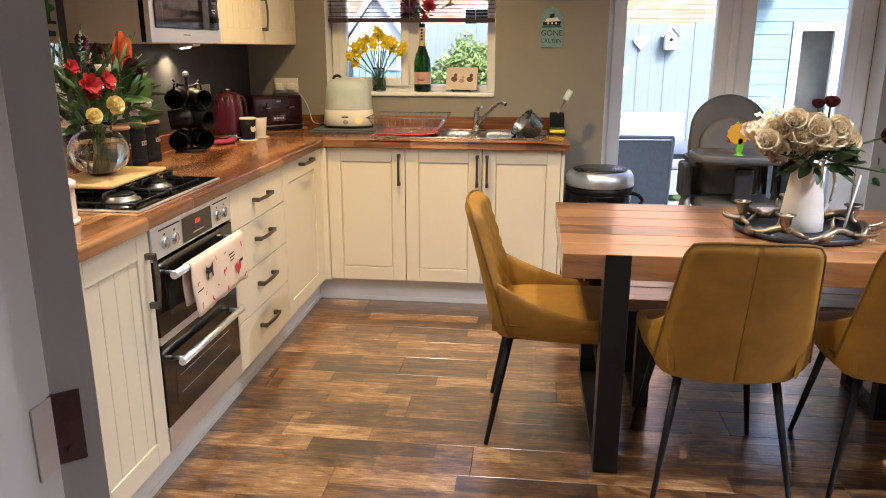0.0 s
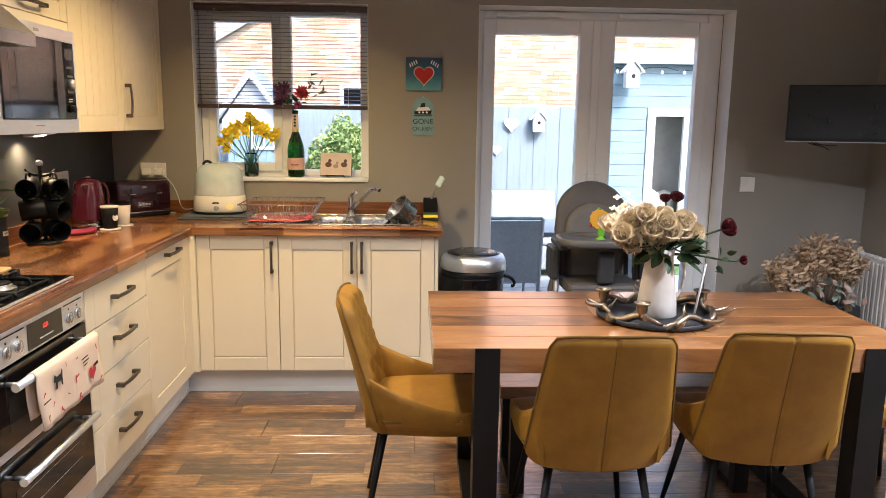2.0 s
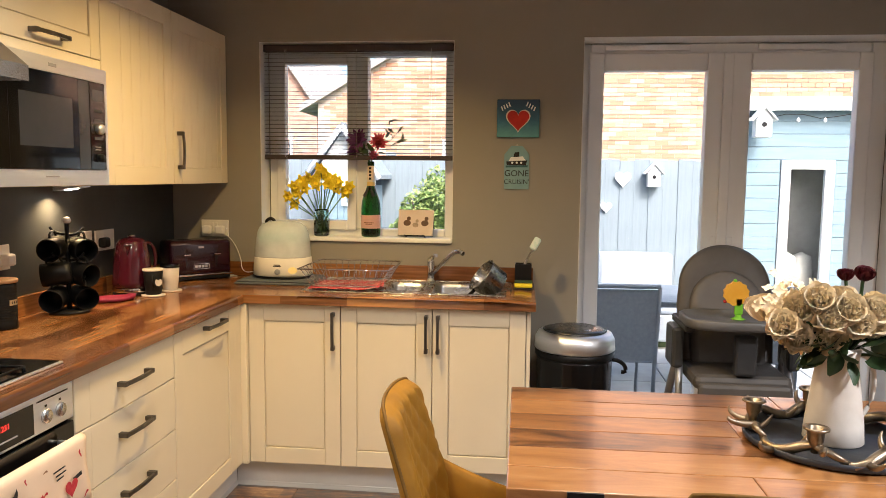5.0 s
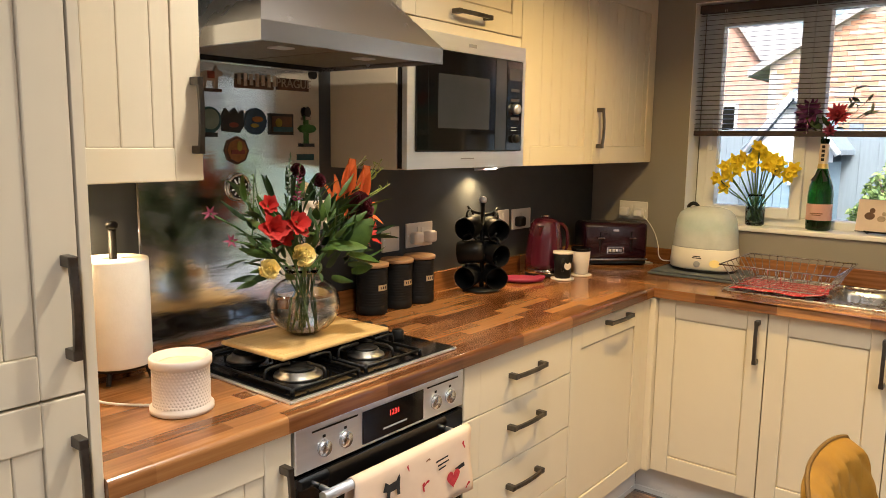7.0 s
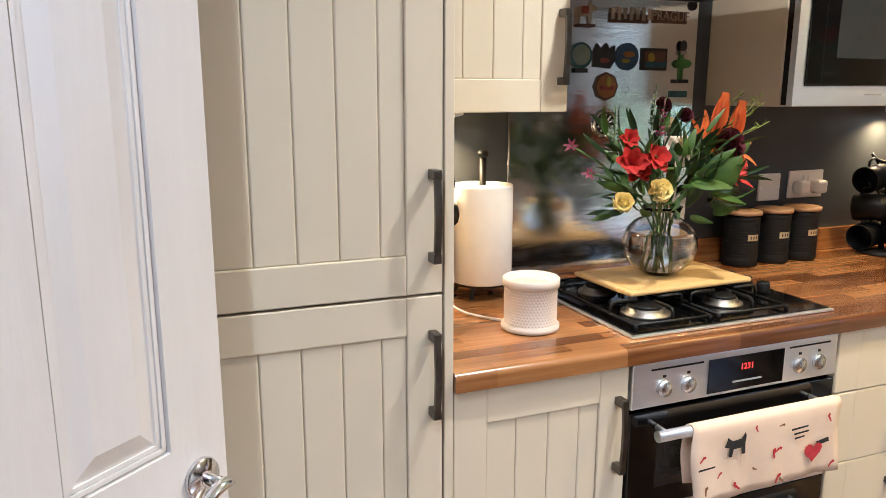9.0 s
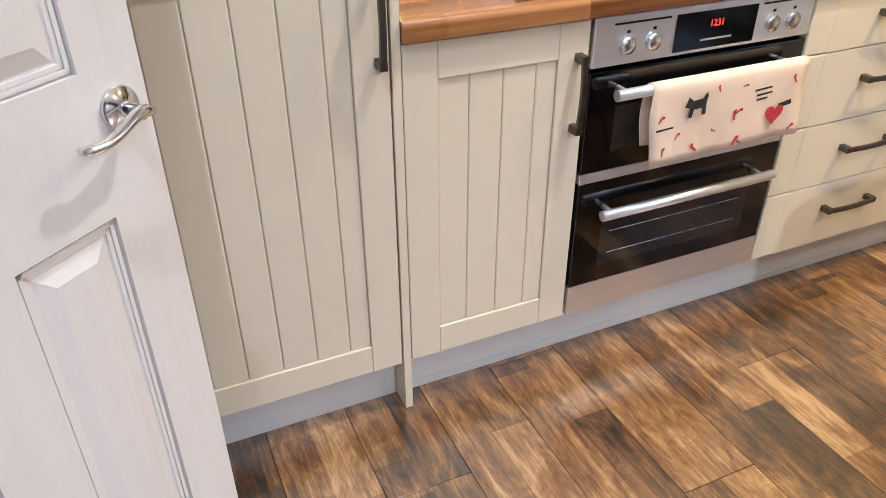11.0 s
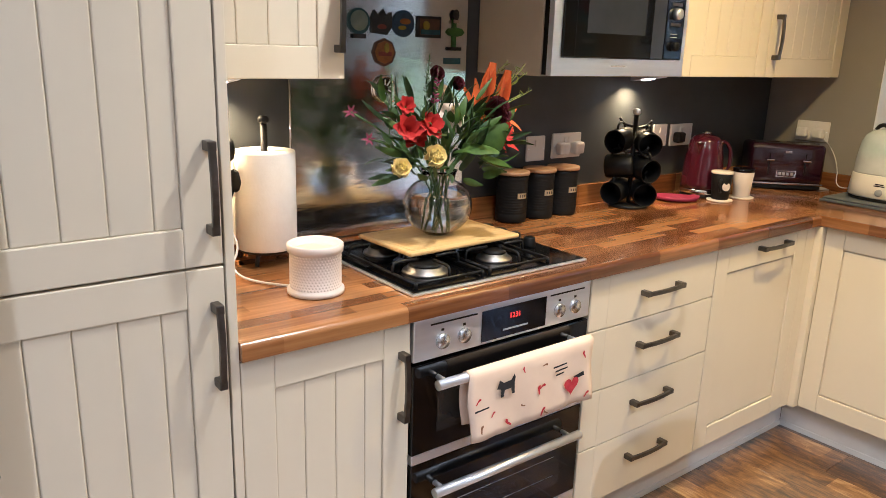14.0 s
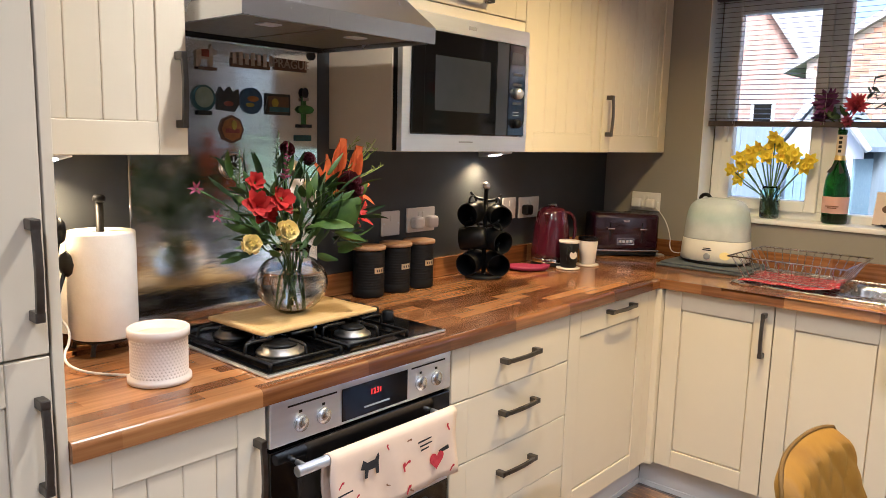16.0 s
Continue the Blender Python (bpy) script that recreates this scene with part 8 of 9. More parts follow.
def bin_():
    w = thing("waste_bin", "black and chrome touch top kitchen bin", "bin", pose(2.105, 4.755, 0))
    plathe("base_ring", M["black_plastic"], w, [(0.165, 0), (0.17, 0.01), (0.168, 0.04), (0.16, 0.045)], seg=40)
    plathe("body", M["bin_black"], w, [(0.16, 0.046), (0.165, 0.06), (0.178, 0.59), (0.18, 0.60)], seg=48)
    plathe("collar", M["black_plastic"], w, [(0.181, 0.601), (0.188, 0.61), (0.187, 0.632), (0.182, 0.635)], seg=48)
    plathe("chrome_rim", M["steel"], w, [(0.184, 0.636), (0.190, 0.642), (0.186, 0.69), (0.172, 0.715), (0.15, 0.722)], seg=48, label="bright steel rim")
    bm = bmn()
    lathe(bm, [(0.149, 0.0), (0.15, 0.004), (0.12, 0.012), (0.05, 0.015), (0.0004, 0.0155)], 48, m=Matrix.Translation((0, 0, 0.7225)))
    part("lid", bm, M["bin_lid"], w)
    bm = bmn()
    lathe(bm, [(0.028, 0.0), (0.026, 0.003), (0.0004, 0.0015)], 24, m=Matrix.Translation((0.045, -0.06, 0.7335)) @ Matrix.Diagonal((1, 0.8, 1, 1)))
    part("touch_button", bm, M["chrome"], w)
    ptube("carry_handle", M["black_plastic"], w, bez((0.17, -0.06, 0.60), (0.24, -0.07, 0.60), (0.25, -0.05, 0.53), (0.215, -0.05, 0.54), 8), 0.01, 8)


M["bin_black"] = surf("bin_black", (0.004, 0.004, 0.0045), (0.007, 0.007, 0.0075), 6, 0.15)
M["bin_lid"] = surf("bin_lid", (0.02, 0.022, 0.025), (0.032, 0.035, 0.038), 6, 0.2)
bin_()


def television():
    a = math.degrees(math.atan2(4.43 - 4.58, 4.29 - 3.79))
    w = thing("television", "wall mounted flat screen television, switched off", "television", pose(3.785, 4.582, 1.386, 0, 0, a))
    W, H = 0.72, 0.298
    pbox("bezel", M["black_plastic"], w, 0, W, -0.012, 0.012, 0.0, H, 0.003)
    pbox("screen", M["tv_screen"], w, 0.009, W - 0.009, -0.0135, -0.0122, 0.016, H - 0.009, 0)
    pbox("lower_trim", M["grey_plastic"], w, 0.002, W - 0.002, -0.013, 0.0, -0.006, -0.0003, 0.001)
    pbox("rear_housing", M["black_plastic"], w, 0.12, W - 0.12, 0.0125, 0.045, 0.05, H - 0.04, 0.012)
    bm = bmn()
    box(bm, W / 2 - 0.06, W / 2 + 0.06, 0.046, 0.06, 0.08, 0.2, 0.002)
    tube(bm, [(W / 2, 0.06, 0.14), (W / 2 + 0.05, 0.3, 0.14), (W / 2 - 0.08, 0.535, 0.14)], 0.015, 8)
    part("bracket_arm", bm, M["black_metal"], w)
    for k, (x, l) in enumerate(((0.19, 0.03), (0.21, 0.05), (0.225, 0.02))):
        ptube("cable", M["black_plastic"], w, bez((x - 0.09, 0.02, 0.01), (x - 0.06, 0.02, -0.03), (x, 0.02, -0.02), (x + 0.02 * k, 0.02, -l), 8), 0.0028, 6)


M["tv_screen"] = surf("tv_screen", (0.003, 0.003, 0.0035), (0.004, 0.004, 0.005), 4, 0.25, bump=0.0)
television()


def radiator():
    w = thing("radiator", "white ribbed double panel radiator on the wall", "radiator", pose(RX - 0.105, 3.70, 0.15))
    L, H = 1.22, 0.575
    for x in (0.0, 0.07):
        for k in range(30):
            y = L * k / 30
            bm = bmn()
            box(bm, x, x + 0.016, y + 0.004, y + L / 30 - 0.006, 0.02, H - 0.03, 0.006, 2)
            part("rib", bm, M["rad_white"], w)
        pbox("panel", M["rad_white"], w, x + 0.005, x + 0.013, 0, L, 0, H - 0.01, 0.003)
    bm = bmn()
    for k in range(31):
        y = L * k / 30
        box(bm, 0.018, 0.068, y - 0.003, y + 0.003, H - 0.014, H - 0.004)
    part("top_grille", bm, M["rad_white"], w)
    for y in (-0.006, L):
        pbox("side_cover", M["rad_white"], w, 0.0, 0.088, y, y + 0.006, 0.02, H, 0.002)
    for y in (0.15, L - 0.15):
        pbox("wall_bracket", M["rad_white"], w, 0.088, 0.105, y, y + 0.03, 0.05, H - 0.06, 0.001)
    ptube("valve_pipe", M["chrome"], w, [(0.04, L + 0.03, 0.05), (0.04, L + 0.03, -0.15)], 0.008, 8)
    ptube("valve_pipe", M["chrome"], w, [(0.04, L, 0.05), (0.04, L + 0.035, 0.05)], 0.01, 8)


M["rad_white"] = surf("radiator_white", (0.70, 0.67, 0.62), (0.76, 0.73, 0.68), 5, 0.35)
radiator()


def dried_flowers():
    rg = random.Random(31)
    w = thing("dried_flower_planter", "black planter of dried beige flowers and paper roses", "planter", pose(4.03, 4.64, 0))
    bm = bmn()
    box(bm, -0.23, 0.25, -0.12, 0.12, 0.0, 0.47, 0.008)
    part("planter_box", bm, M["planter"], w)
    for k in range(5):
        x = -0.18 + 0.085 * k
        rose("paper_rose", M["beige_rose"], w, Vector((x, -0.13, 0.475 + rg.uniform(-0.03, 0.02))), (rg.uniform(-0.3, 0.3), -1, 0.4), 0.032, rg, 4)
    ptube("painted_scroll", M["beige_rose"], w, bez((0.0, -0.122, 0.38), (0.08, -0.122, 0.44), (0.14, -0.122, 0.34), (0.2, -0.122, 0.39), 10), 0.003, 6)
    for k in range(95):
        x = rg.uniform(-0.24, 0.26)
        h = 0.20 + 0.20 * math.exp(-((x - 0.06) / 0.16) ** 2) * rg.uniform(0.5, 1.0) + rg.uniform(-0.03, 0.03)
        y = rg.uniform(-0.13, 0.1)
        a, b = Vector((x * 0.7, y * 0.6, 0.46)), Vector((x, y - 0.04, 0.46 + h))
        stem(w, a, b, 0.0015, 0.02, rg, M["dried_brown"], "dried_stem")
        bm = bmn()
        kind = k % 3
        for j in range(26 if kind else 16):
            q = a.lerp(b, 0.55 + 0.5 * rg.random()) + Vector((rg.gauss(0, 0.014), rg.gauss(0, 0.014), rg.gauss(0, 0.01)))
            petal(bm, Matrix.Translation(q) @ frame_of((rg.uniform(-1, 1), rg.uniform(-1, 1), rg.uniform(-0.2, 1))), rg.uniform(0.018, 0.042), rg.uniform(0.010, 0.020), 0.3, 0.6, 0.2, 0.4, 3)
        part("dried_head", bm, M["dried_beige"] if kind else M["dried_brown"], w)
    for k in range(60):
        c = Vector((rg.uniform(-0.22, 0.24), rg.uniform(-0.16, -0.08), rg.uniform(0.47, 0.62)))
        leaf("dried_leaf", M["dried_pink"] if k % 2 else M["sage"], w, c, (rg.uniform(-1, 1), -0.8, rg.uniform(-0.8, 0.8)), 0.055, 0.034, rg)


M["planter"] = surf("black_planter", (0.015, 0.016, 0.02), (0.025, 0.027, 0.032), 6, 0.5)
M["beige_rose"] = flower_mat("paper_rose", (0.46, 0.34, 0.20), (0.58, 0.46, 0.30))
M["dried_beige"] = flower_mat("dried_beige", (0.40, 0.28, 0.16), (0.54, 0.40, 0.25))
M["dried_brown"] = flower_mat("dried_brown", (0.22, 0.13, 0.075), (0.33, 0.21, 0.12))
M["dried_pink"] = flower_mat("dried_pink", (0.42, 0.29, 0.22), (0.54, 0.40, 0.31))
dried_flowers()

# ---- the garden and what lies beyond it ----
GZ = -0.15
M["patio"] = surf("patio_slab", (0.30, 0.31, 0.31), (0.38, 0.39, 0.39), 5, 0.8, bump=0.4, fine=70)
M["grass"] = surf("grass", (0.05, 0.10, 0.025), (0.09, 0.15, 0.04), 14, 0.9, bump=0.9, fine=120, dist=0.01)
M["fence"] = surf("blue_grey_fence_paint", (0.17, 0.205, 0.235), (0.21, 0.25, 0.28), 3, 0.75, bump=0.4, fine=60, stretch=(8, 8, 1))
M["shed"] = surf("blue_shed_paint", (0.16, 0.235, 0.285), (0.20, 0.275, 0.325), 3, 0.7, bump=0.3, fine=60, stretch=(1, 8, 8))
M["brick"] = surf("brick", (0.32, 0.165, 0.125), (0.44, 0.265, 0.215), 7, 0.85, bump=0.5, fine=120)
M["brick_b"] = surf("brick_orange", (0.35, 0.19, 0.14), (0.47, 0.29, 0.235), 5, 0.85, bump=0.5, fine=120)
M["mortar"] = surf("mortar", (0.42, 0.35, 0.31), (0.48, 0.41, 0.365), 9, 0.9, bump=0.5)
M["roof"] = surf("roof_tile", (0.30, 0.28, 0.28), (0.40, 0.37, 0.36), 6, 0.8, bump=0.4)
M["leaf"] = surf("hedge_leaf", (0.05, 0.10, 0.025), (0.16, 0.22, 0.06), 9, 0.6, bump=0.2)
setting("ground", M["grass"], [(-60, 60, WY + 0.28, 120, GZ - 0.3, GZ - 0.03)], "lawn and ground beyond the house")
bm = bmn()
box(bm, 0.004, 0.596, 0.004, 0.596, -0.04, 0.0, 0.006, 1)
slab_me = finish(bm, "slab", M["patio"])
pav = setting("pavement", M["mortar"], [(-3.0, 6.6, WY + 0.285, 8.4, GZ - 0.06, GZ - 0.012)], "buff paved patio")
for i in range(16):
    for k in range(5):
        o = new("slab", slab_me)
        o.parent = pav
        o.location = (-3.0 + 0.6 * i, WY + 0.3 + 0.6 * k, GZ)


def garden_fence():
    w = thing("fence", "blue-grey painted close-board garden fence", "fence", pose(0, 9.0, GZ))
    bm = bmn()
    box(bm, 0, 0.1445, 0, 0.02, 0.03, 1.78, 0.002, 1)
    me = finish(bm, "board", M["fence"])
    for i in range(62):
        o = new("board", me)
        o.parent = w
        o.location = (-5.0 + 0.145 * i, 0.006 * (i % 2), 0.01 * math.sin(i * 2.3))
    for i in range(6):
        pbox("post", M["fence"], w, -5.0 + 1.8 * i, -4.9 + 1.8 * i, 0.03, 0.13, 0, 1.84, 0.004)
    for z in (0.4, 1.4):
        pbox("rail", M["fence"], w, -5.0, 3.98, 0.03, 0.07, z, z + 0.07, 0.003)


garden_fence()


def shed():
    w = thing("garden_shed", "pale blue clad garden room with a white framed glass door", "shed", pose(4.0, 9.02, GZ))
    n = 18
    for k in range(n):
        for x0, x1 in ((0.0, 0.40), (0.93, 3.0)) if k < 14 else ((0.0, 3.0),):
            bm = bmn()
            box(bm, x0, x1, -0.012, 0.02, k * 0.128 + 0.0015, k * 0.128 + 0.1265, 0.003, 1)
            part("cladding_board", bm, M["shed"], w)
    pbox("side_wall", M["shed"], w, -0.03, 0.0, 0.0, 0.5, 0, 2.3, 0.003)
    # inner wall set close behind the pane and pale, in place of the glass's reflection
    pbox("inner_wall", M["shed_inside_reflection"], w, 0.0, 3.0, 0.5, 0.55, 0, 2.3, 0)
    pbox("floor_board", M["shed_inside_reflection"], w, 0.0, 3.0, 0.03, 0.5, 0, 0.05, 0)
    pbox("fascia", M["upvc"], w, -0.03, 3.2, -0.14, -0.10, 2.27, 2.40, 0.004)
    pbox("roof", M["roof"], w, -0.03, 3.2, -0.1, 0.6, 2.32, 2.40, 0.004)
    bm = bmn()
    for a in ((0.41, 0.50, 0, 1.79), (0.83, 0.92, 0, 1.79), (0.5, 0.83, 0.0, 0.12), (0.5, 0.83, 1.70, 1.79)):
        box(bm, a[0], a[1], -0.03, 0.03, a[2], a[3], 0.004)
    d = part("door_frame", bm, M["upvc"], w)
    g = pbox("pane", M["pane"], d, 0.49, 0.84, 0.0, 0.006, 0.1, 1.71, 0)
    g.visible_shadow = False
    for x, y, z, r in ((0.60, 0.25, 0.05, 0.10), (0.76, 0.3, 0.05, 0.12)):
        plathe("stored_pot", M["shed_inside_reflection"], w, [(r, 0), (r * 1.1, 0.5), (r * 0.8, 0.75), (0.0001, 0.8)], x, y, z)
    bm = bmn()
    tube(bm, [(-0.1 + 0.16 * i, -0.15, 2.24 - 0.05 * math.sin(i * 0.9) ** 2) for i in range(20)], 0.004, 5)
    part("cable", bm, M["black_plastic"], w)
    for i in range(12):
        plathe("light_bulb", M["white"], w, [(0.004, 0.03), (0.016, 0.012), (0.018, 0.0), (0.01, -0.014), (0.0001, -0.018)], 0.0 + 0.25 * i, -0.15, 2.17, 10)


# pale tone that paints the reflection of the door glass onto the shed's inside
M["shed_inside_reflection"] = surf("shed_interior_reflection", (0.34, 0.32, 0.29), (0.44, 0.42, 0.39), 5, 0.8)
shed()


def house(name, x0, x1, y, depth, eave, ridge_x, ridge, mat_, label, bricks=None, windows=()):
    """A brick house, gable towards the viewer."""
    w = thing(name, label, "house", pose(0, y, GZ))
    bm = bmn()
    outline = [(x0, 0), (x1, 0), (x1, eave), (ridge_x, ridge), (x0, eave)]
    f = [bm.verts.new((x, 0, z)) for x, z in outline]
    b = [bm.verts.new((x, depth, z)) for x, z in outline]
    bm.faces.new(f)
    bm.faces.new(b[::-1])
    for k in range(5):
        bm.faces.new((f[k], f[(k + 1) % 5], b[(k + 1) % 5], b[k]))
    wall = part("wall", bm, M["mortar"] if bricks else mat_, w)
    for a, c in (((x0, eave), (ridge_x, ridge)), ((x1, eave), (ridge_x, ridge))):
        bm = bmn()
        d = Vector((c[0] - a[0], 0, c[1] - a[1])).normalized()
        s = Vector(a[:1] + (0,) + a[1:]) - d * 0.35
        e = Vector((c[0], 0, c[1]))
        nrm = Vector((0, 0, 0.12))
        q = [s, e, e + nrm, s + nrm]
        r0 = [bm.verts.new((p.x, -0.15, p.z)) for p in q]
        r1 = [bm.verts.new((p.x, depth + 0.15, p.z)) for p in q]
        bm.faces.new(r0)
        bm.faces.new(r1[::-1])
        for k in range(4):
            bm.faces.new((r0[k], r0[(k + 1) % 4], r1[(k + 1) % 4], r1[k]))
        part("roof", bm, M["roof"], w)
    if bricks:
        lx0, lx1, lz0, lz1 = bricks
        bm = bmn()
        bw, bh = 0.225, 0.075
        rows = int((lz1 - lz0) / bh)
        verts, faces = [], []
        rg = random.Random(3)
        for r in range(rows):
            z = lz0 + r * bh
            x = lx0 - (bw / 2 if r % 2 else 0)
            while x < lx1:
                xa, xb = x, x + bw - 0.01
                # keep inside the gable
                ok = all((z + bh < eave + (ridge - eave) * max(0.0, min((q - x0) / (ridge_x - x0), (x1 - q) / (x1 - ridge_x)))) or z + bh < eave for q in (xa, xb)) and xa > x0 and xb < x1
                if ok:
                    yy = -0.008 - 0.004 * rg.random()
                    i = len(verts)
                    verts += [(xa, yy, z), (xb, yy, z), (xb, yy, z + bh - 0.01), (xa, yy, z + bh - 0.01), (xa, 0.005, z), (xb, 0.005, z), (xb, 0.005, z + bh - 0.01), (xa, 0.005, z + bh - 0.01)]
                    faces += [(i, i + 1, i + 2, i + 3), (i, i + 4, i + 5, i + 1), (i + 3, i + 2, i + 6, i + 7), (i, i + 3, i + 7, i + 4), (i + 1, i + 5, i + 6, i + 2)]
                x += bw
        me = bpy.data.meshes.new("brickwork")
        me.from_pydata(verts, [], faces)
        me.materials.append(mat_)
        o = new("brickwork", me)
        o.parent = w
        o["kind"] = "stuff"
        bm.free()
    for wx0, wx1, wz0, wz1 in windows:
        bm = bmn()
        for a in ((wx0, wx0 + 0.07, wz0, wz1), (wx1 - 0.07, wx1, wz0, wz1), (wx0 + 0.07, wx1 - 0.07, wz0, wz0 + 0.07), (wx0 + 0.07, wx1 - 0.07, wz1 - 0.07, wz1)):
            box(bm, a[0], a[1], -0.05, -0.012, a[2], a[3])
        fr = part("window", bm, M["upvc"], w)
        pbox("pane", M["black_glass"], fr, wx0 + 0.06, wx1 - 0.06, -0.03, -0.013, wz0 + 0.06, wz1 - 0.06, 0)
    return w


def brick_variation(m_):
    t = m_.node_tree
    b = t.nodes["Principled BSDF"]
    g = t.nodes.new("ShaderNodeNewGeometry")
    r = ramp_node(t, g.outputs["Random Per Island"], [(0.0, (0.38, 0.19, 0.12)), (0.35, (0.48, 0.26, 0.17)), (0.7, (0.55, 0.33, 0.23)), (1.0, (0.60, 0.42, 0.31))])
    link(t, r.outputs["Color"], b.inputs["Base Color"])


brick_variation(M["brick"])
house("house", -1.85, 13.0, 14.5, 9.0, 2.9, 4.6, 6.6, M["brick"], "orange brick neighbouring house with a tiled gable roof", (-1.85, 8.5, 1.2, 6.3), ((0.42, 1.25, 1.55, 2.25),))
house("house", -9.6, -3.4, 20.0, 8.0, 3.3, -5.0, 5.6, M["brick_b"], "pale orange brick house further away", None, ((-4.6, -4.05, 1.6, 2.6),))


def playhouse():
    w = thing("playhouse", "small white trimmed blue wooden playhouse by the fence", "playhouse", pose(0.12, 8.35, GZ))
    bm = bmn()
    for k in range(8):
        box(bm, -0.26 + 0.065 * k, -0.198 + 0.065 * k, -0.02, 0.0, 0, 1.5 - 0.0 * k, 0.002, 1)
    part("front_wall", bm, M["shed"], w)
    pbox("side_wall", M["shed"], w, -0.26, -0.24, 0.0, 0.6, 0, 1.5, 0.002)
    pbox("side_wall", M["shed"], w, 0.24, 0.26, 0.0, 0.6, 0, 1.5, 0.002)
    for s in (-1, 1):
        bm = bmn()
        q = [(0.0, 2.05), (s * 0.36, 1.56), (s * 0.36, 1.60), (0.0, 2.10)]
        r0 = [bm.verts.new((x, -0.12, z)) for x, z in q]
        r1 = [bm.verts.new((x, 0.62, z)) for x, z in q]
        bm.faces.new(r0)
        bm.faces.new(r1)
        for k in range(4):
            bm.faces.new((r0[k], r0[(k + 1) % 4], r1[(k + 1) % 4], r1[k]))
        part("roof", bm, M["fence"], w)
        bm = bmn()
        tube(bm, [(0.0, -0.135, 2.06), (s * 0.37, -0.135, 1.565)], 0.028, 4)
        part("barge_board", bm, M["upvc"], w)
    bm = bmn()
    tri = [(-0.31, 1.5), (0.31, 1.5), (0.31, 1.6), (0.0, 2.04), (-0.31, 1.6)]
    f0 = [bm.verts.new((x, -0.02, z)) for x, z in tri]
    f1 = [bm.verts.new((x, 0.0, z)) for x, z in tri]
    bm.faces.new(f0)
    bm.faces.new(f1)
    for k in range(5):
        bm.faces.new((f0[k], f0[(k + 1) % 5], f1[(k + 1) % 5], f1[k]))
    part("gable", bm, M["upvc"], w)
    bm = bmn()
    for a in ((-0.02, 0.02, 1.30, 1.52), (0.20, 0.24, 1.30, 1.52), (0.02, 0.20, 1.30, 1.33), (0.02, 0.20, 1.49, 1.52), (0.1, 0.12, 1.33, 1.49)):
        box(bm, a[0], a[1], -0.04, -0.021, a[2], a[3], 0.002)
    part("window_frame", bm, M["upvc"], w)


playhouse()


def hedge(name, cx, cy, rx, ry, h, n, label, seed):
    w = thing(name, label, "hedge", pose(cx, cy, GZ))
    rg = random.Random(seed)
    bm = bmn()
    for k in range(5):
        a = k * 1.3
        tube(bm, [(0.1 * math.cos(a), 0.1 * math.sin(a), 0), (rx * 0.4 * math.cos(a), ry * 0.4 * math.sin(a), h * 0.45), (rx * 0.7 * math.cos(a), ry * 0.6 * math.sin(a), h * 0.8)], 0.02, 6, radii=[0.03, 0.02, 0.006])
    part("trunk", bm, M["bark"], w)
    verts, faces = [], []
    for _ in range(n):
        while True:
            p = Vector((rg.uniform(-1, 1), rg.uniform(-1, 1), rg.uniform(-1, 1)))
            if 0.45 < p.length < 1.0:
                break
        lump = 0.82 + 0.25 * noise.noise(p * 2.6 + Vector((seed, 0, 0)))
        c = Vector((p.x * rx * lump, p.y * ry * lump, h * 0.52 + p.z * h * 0.5 * lump))
        if c.z < 0.02:
            continue
        u = Vector((rg.uniform(-1, 1), rg.uniform(-1, 1), rg.uniform(-0.6, 1))).normalized()
        v = u.cross(Vector((rg.uniform(-1, 1), rg.uniform(-1, 1), rg.uniform(-1, 1)))).normalized()
        l, wd = rg.uniform(0.018, 0.034), rg.uniform(0.009, 0.016)
        i = len(verts)
        verts += [tuple(c - u * l), tuple(c + v * wd + Vector((0, 0, 0.006))), tuple(c + u * l), tuple(c - v * wd + Vector((0, 0, 0.006)))]
        faces += [(i, i + 1, i + 2), (i, i + 2, i + 3)]
    me = bpy.data.meshes.new("crown")
    me.from_pydata(verts, [], faces)
    me.materials.append(M["leaf"])
    o = new("crown", me)
    o.parent = w


M["bark"] = surf("bark", (0.08, 0.055, 0.035), (0.14, 0.10, 0.07), 20, 0.9, bump=0.6)
t_ = M["leaf"].node_tree
g_ = t_.nodes.new("ShaderNodeNewGeometry")
r_ = ramp_node(t_, g_.outputs["Random Per Island"], [(0.0, (0.07, 0.13, 0.03)), (0.5, (0.17, 0.25, 0.06)), (1.0, (0.36, 0.42, 0.15))])
link(t_, r_.outputs["Color"], t_.nodes["Principled BSDF"].inputs["Base Color"])
hedge("garden_shrub", 1.22, 8.3, 0.80, 0.5, 1.74, 20000, "dense green garden shrub in front of the fence", 4)


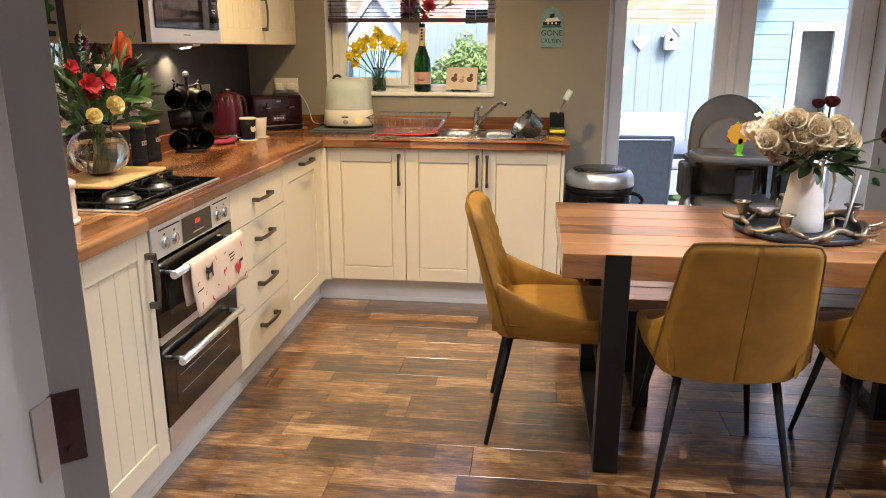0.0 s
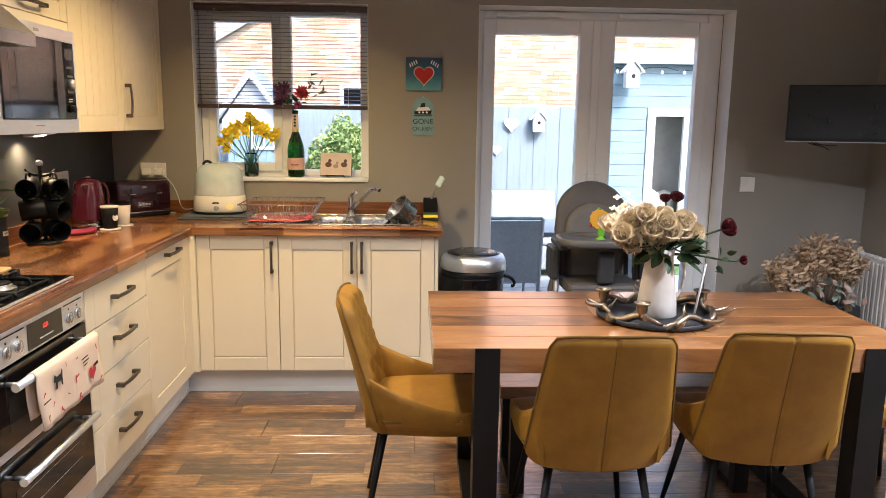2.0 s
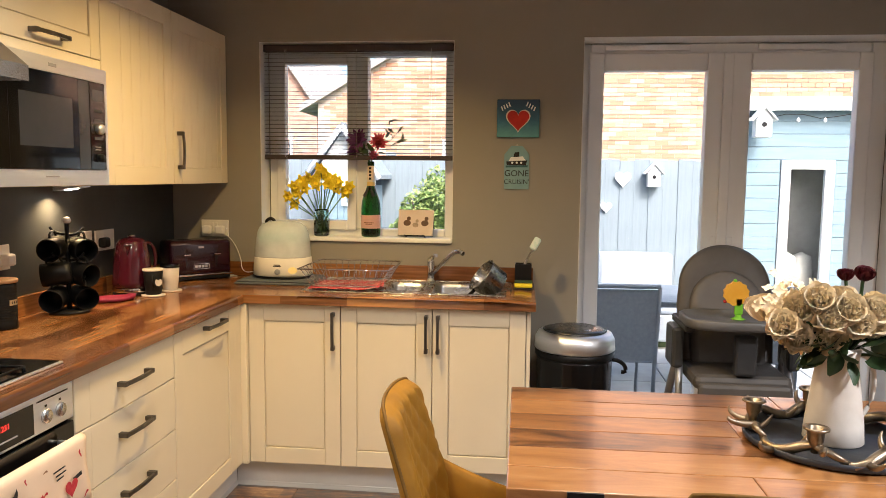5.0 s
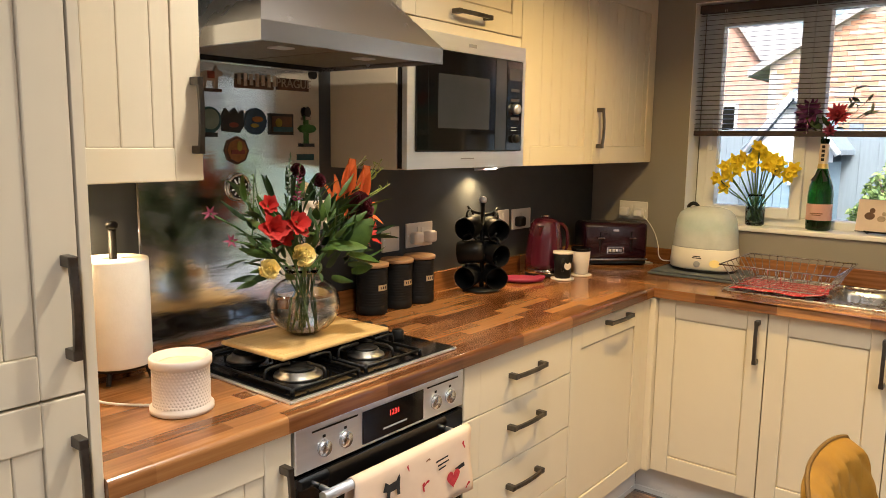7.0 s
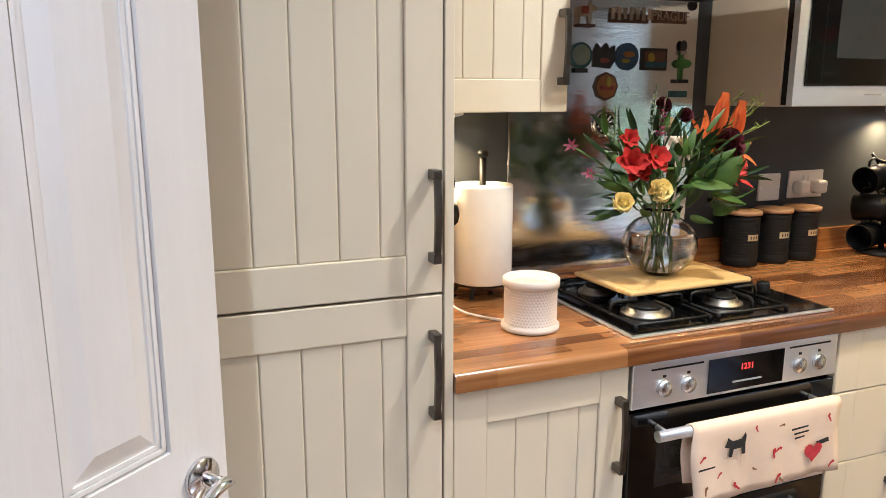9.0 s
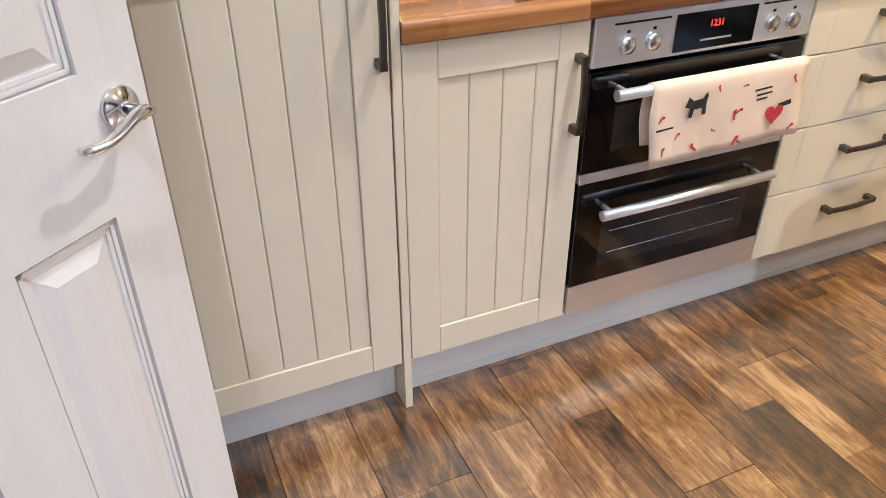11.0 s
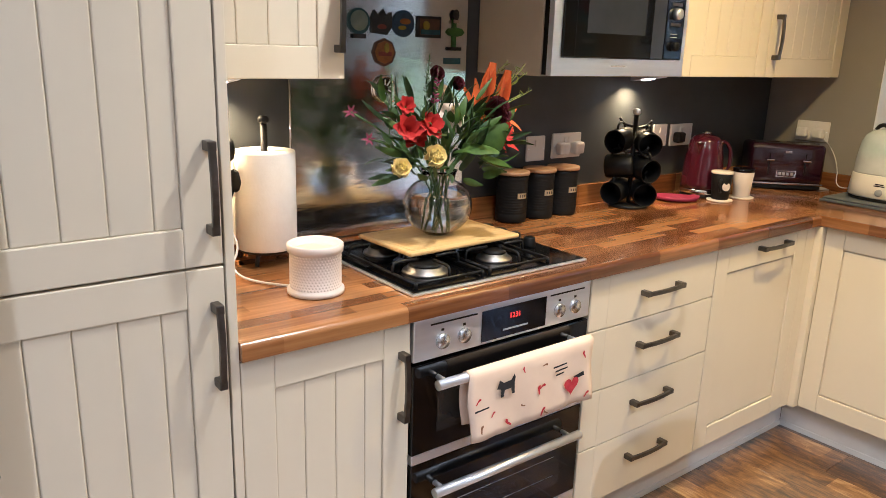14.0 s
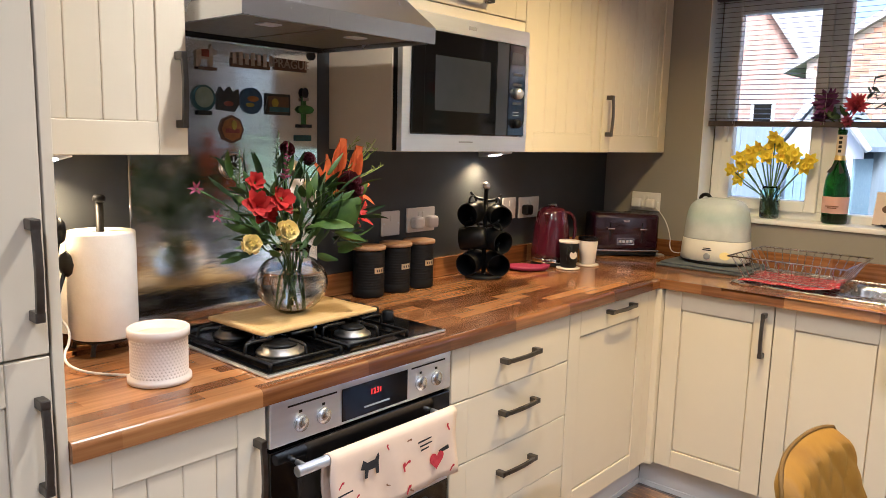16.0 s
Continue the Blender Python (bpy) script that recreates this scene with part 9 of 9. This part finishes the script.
def bird_house(name, x, y, z, label, s=1.0):
    w = thing(name, label, "bird box", pose(x, y, z))
    bm = bmn()
    box(bm, -0.055 * s, 0.055 * s, -0.1 * s, 0.0, 0, 0.13 * s, 0.003, 1)
    part("box", bm, M["white"], w)
    bm = bmn()
    for k in (-1, 1):
        q = [(0, 0.205 * s), (k * 0.085 * s, 0.115 * s), (k * 0.085 * s, 0.128 * s), (0, 0.22 * s)]
        r0 = [bm.verts.new((a, -0.125 * s, b)) for a, b in q]
        r1 = [bm.verts.new((a, 0.005 * s, b)) for a, b in q]
        bm.faces.new(r0)
        bm.faces.new(r1)
        for j in range(4):
            bm.faces.new((r0[j], r0[(j + 1) % 4], r1[(j + 1) % 4], r1[j]))
    part("roof", bm, M["white"], w)
    bm = bmn()
    v = [bm.verts.new((a, -0.1 * s, b)) for a, b in ((-0.055 * s, 0.13 * s), (0.055 * s, 0.13 * s), (0, 0.2 * s))]
    bm.faces.new(v)
    part("gable", bm, M["white"], w)
    bm = bmn()
    lathe(bm, [(0.018 * s, 0), (0.018 * s, 0.003)], 14, m=Matrix.Translation((0, -0.101 * s, 0.09 * s)) @ FRONT)
    part("hole", bm, M["black_plastic"], w)


bird_house("bird_box", 3.155, 8.995, 1.36, "white painted bird box on the garden fence", 1.1)
bird_house("bird_house", 4.146, 8.8795, 1.852, "white lantern shaped bird house fixed to the shed fascia", 1.35)
for x, z, s in ((2.86, 1.44, 1.0), (2.70, 1.15, 0.7)):
    bm = bmn()
    pts = [(0.075 * s * math.sin(a) ** 3 * 1.1, 0.0055 * s * (13 * math.cos(a) - 5 * math.cos(2 * a) - 2 * math.cos(3 * a) - math.cos(4 * a))) for a in (2 * math.pi * k / 28 for k in range(28))]
    f0 = [bm.verts.new((a, -0.03, b)) for a, b in pts]
    f1 = [bm.verts.new((a, 0.0, b)) for a, b in pts]
    bm.faces.new(f0)
    bm.faces.new(f1)
    for k in range(28):
        bm.faces.new((f0[k], f0[(k + 1) % 28], f1[(k + 1) % 28], f1[k]))
    whole("heart_ornament", bm, M["white"], "white heart ornament hung on the fence", "ornament", pose(x, 8.998, z))


def garden_chair(m, label):
    w = thing("garden_chair", label, "garden chair", m, "garden chairs")
    for s in (-1, 1):
        ptube("side_frame", M["garden_metal"], w, [(s * 0.27, -0.22, 0), (s * 0.27, -0.26, 0.42), (s * 0.27, -0.33, 0.92)], 0.014, 8)
        ptube("side_frame", M["garden_metal"], w, [(s * 0.27, 0.25, 0), (s * 0.27, 0.22, 0.64), (s * 0.27, -0.29, 0.66)], 0.014, 8)
    ptube("top_rail", M["garden_metal"], w, [(-0.27, -0.33, 0.92), (0.27, -0.33, 0.92)], 0.014, 8)
    bm = bmn()
    v = [bm.verts.new(p) for p in ((-0.26, -0.265, 0.43), (0.26, -0.265, 0.43), (0.26, -0.328, 0.9), (-0.26, -0.328, 0.9))]
    v2 = [bm.verts.new(q.co + Vector((0, 0.006, 0))) for q in v]
    bm.faces.new(v)
    bm.faces.new(v2)
    for k in range(4):
        bm.faces.new((v[k], v[(k + 1) % 4], v2[(k + 1) % 4], v2[k]))
    part("back_sling", bm, M["garden_fabric"], w)
    pbox("seat_sling", M["garden_fabric"], w, -0.26, 0.26, -0.25, 0.22, 0.415, 0.425, 0.002)


M["garden_metal"] = surf("garden_metal", (0.24, 0.26, 0.28), (0.30, 0.32, 0.34), 8, 0.5, bump=0.1)
M["garden_fabric"] = surf("garden_mesh", (0.28, 0.31, 0.34), (0.34, 0.37, 0.40), 40, 0.8, bump=0.4, fine=500)
garden_chair(pose(2.42, 6.25, GZ, 0, 0, 4), "dark grey mesh garden chair on the patio")
garden_chair(pose(3.35, 6.35, GZ, 0, 0, -6), "dark grey mesh garden chair on the patio")


def garden_table():
    w = thing("garden_table", "pale glass topped patio table", "garden table", pose(2.9, 7.1, GZ))
    pbox("tabletop", M["table_glass"], w, -0.75, 0.75, -0.45, 0.45, 0.70, 0.712, 0.004)
    for x in (-0.68, 0.68):
        for y in (-0.38, 0.38):
            ptube("leg", M["garden_metal"], w, [(x, y, 0), (x, y, 0.70)], 0.02, 8)
    for s in (-1, 1):
        pbox("rail", M["garden_metal"], w, -0.7, 0.7, s * 0.38 - 0.015, s * 0.38 + 0.015, 0.66, 0.699, 0.002)


M["table_glass"] = surf("frosted_tabletop", (0.17, 0.20, 0.23), (0.22, 0.25, 0.28), 4, 0.5, bump=0.0)
garden_table()


def garden_sofa():
    w = thing("garden_sofa", "low grey garden sofa against the fence", "garden sofa", pose(2.6, 8.55, GZ))
    pbox("base", M["garden_metal"], w, -0.75, 0.75, -0.35, 0.35, 0.08, 0.34, 0.02)
    for k in range(2):
        pbox("seat_cushion", M["cushion"], w, -0.74 + 0.75 * k, -0.01 + 0.75 * k, -0.36, 0.2, 0.342, 0.46, 0.03)
        pbox("back_cushion", M["cushion"], w, -0.74 + 0.75 * k, -0.01 + 0.75 * k, 0.17, 0.33, 0.462, 0.86, 0.04)


M["cushion"] = surf("grey_cushion", (0.27, 0.30, 0.35), (0.33, 0.36, 0.41), 6, 0.9, bump=0.3)
garden_sofa()

# ---- floor planks ----
PW, PL = 0.19, 1.22
bm = bmn()
box(bm, 0.0007, PL - 0.0007, 0.0006, PW - 0.0006, -0.006, 0.0, 0.0009, 1)
plank_me = finish(bm, "plank", M["floor_wood"])
floor_ob = bpy.data.objects["floor"]
rng = random.Random(5)
shift = 0.0
for r in range(35):
    y = WY + 0.2 - PW * (r + 1)
    shift = (shift + 0.41 + 0.2 * rng.random()) % PL
    lo, hi = (0.0, RX) if y > HY0 - 0.1 else (0.95, 2.55)
    x = lo - shift
    while x < hi:
        if x + PL > lo and y < WY:
            a, b = max(lo, x), min(hi, x + PL)
            me = plank_me
            if b - a < PL - 0.001:
                if b - a < 0.02:
                    x += PL
                    continue
                bm = bmn()
                box(bm, a - x + 0.0007, b - x - 0.0007, 0.0006, PW - 0.0006, -0.006, 0.0, 0.0009, 1)
                me = finish(bm, "plank", M["floor_wood"])
            o = new("plank", me)
            o.parent = floor_ob
            o.location = (x, y, 0)
        x += PL
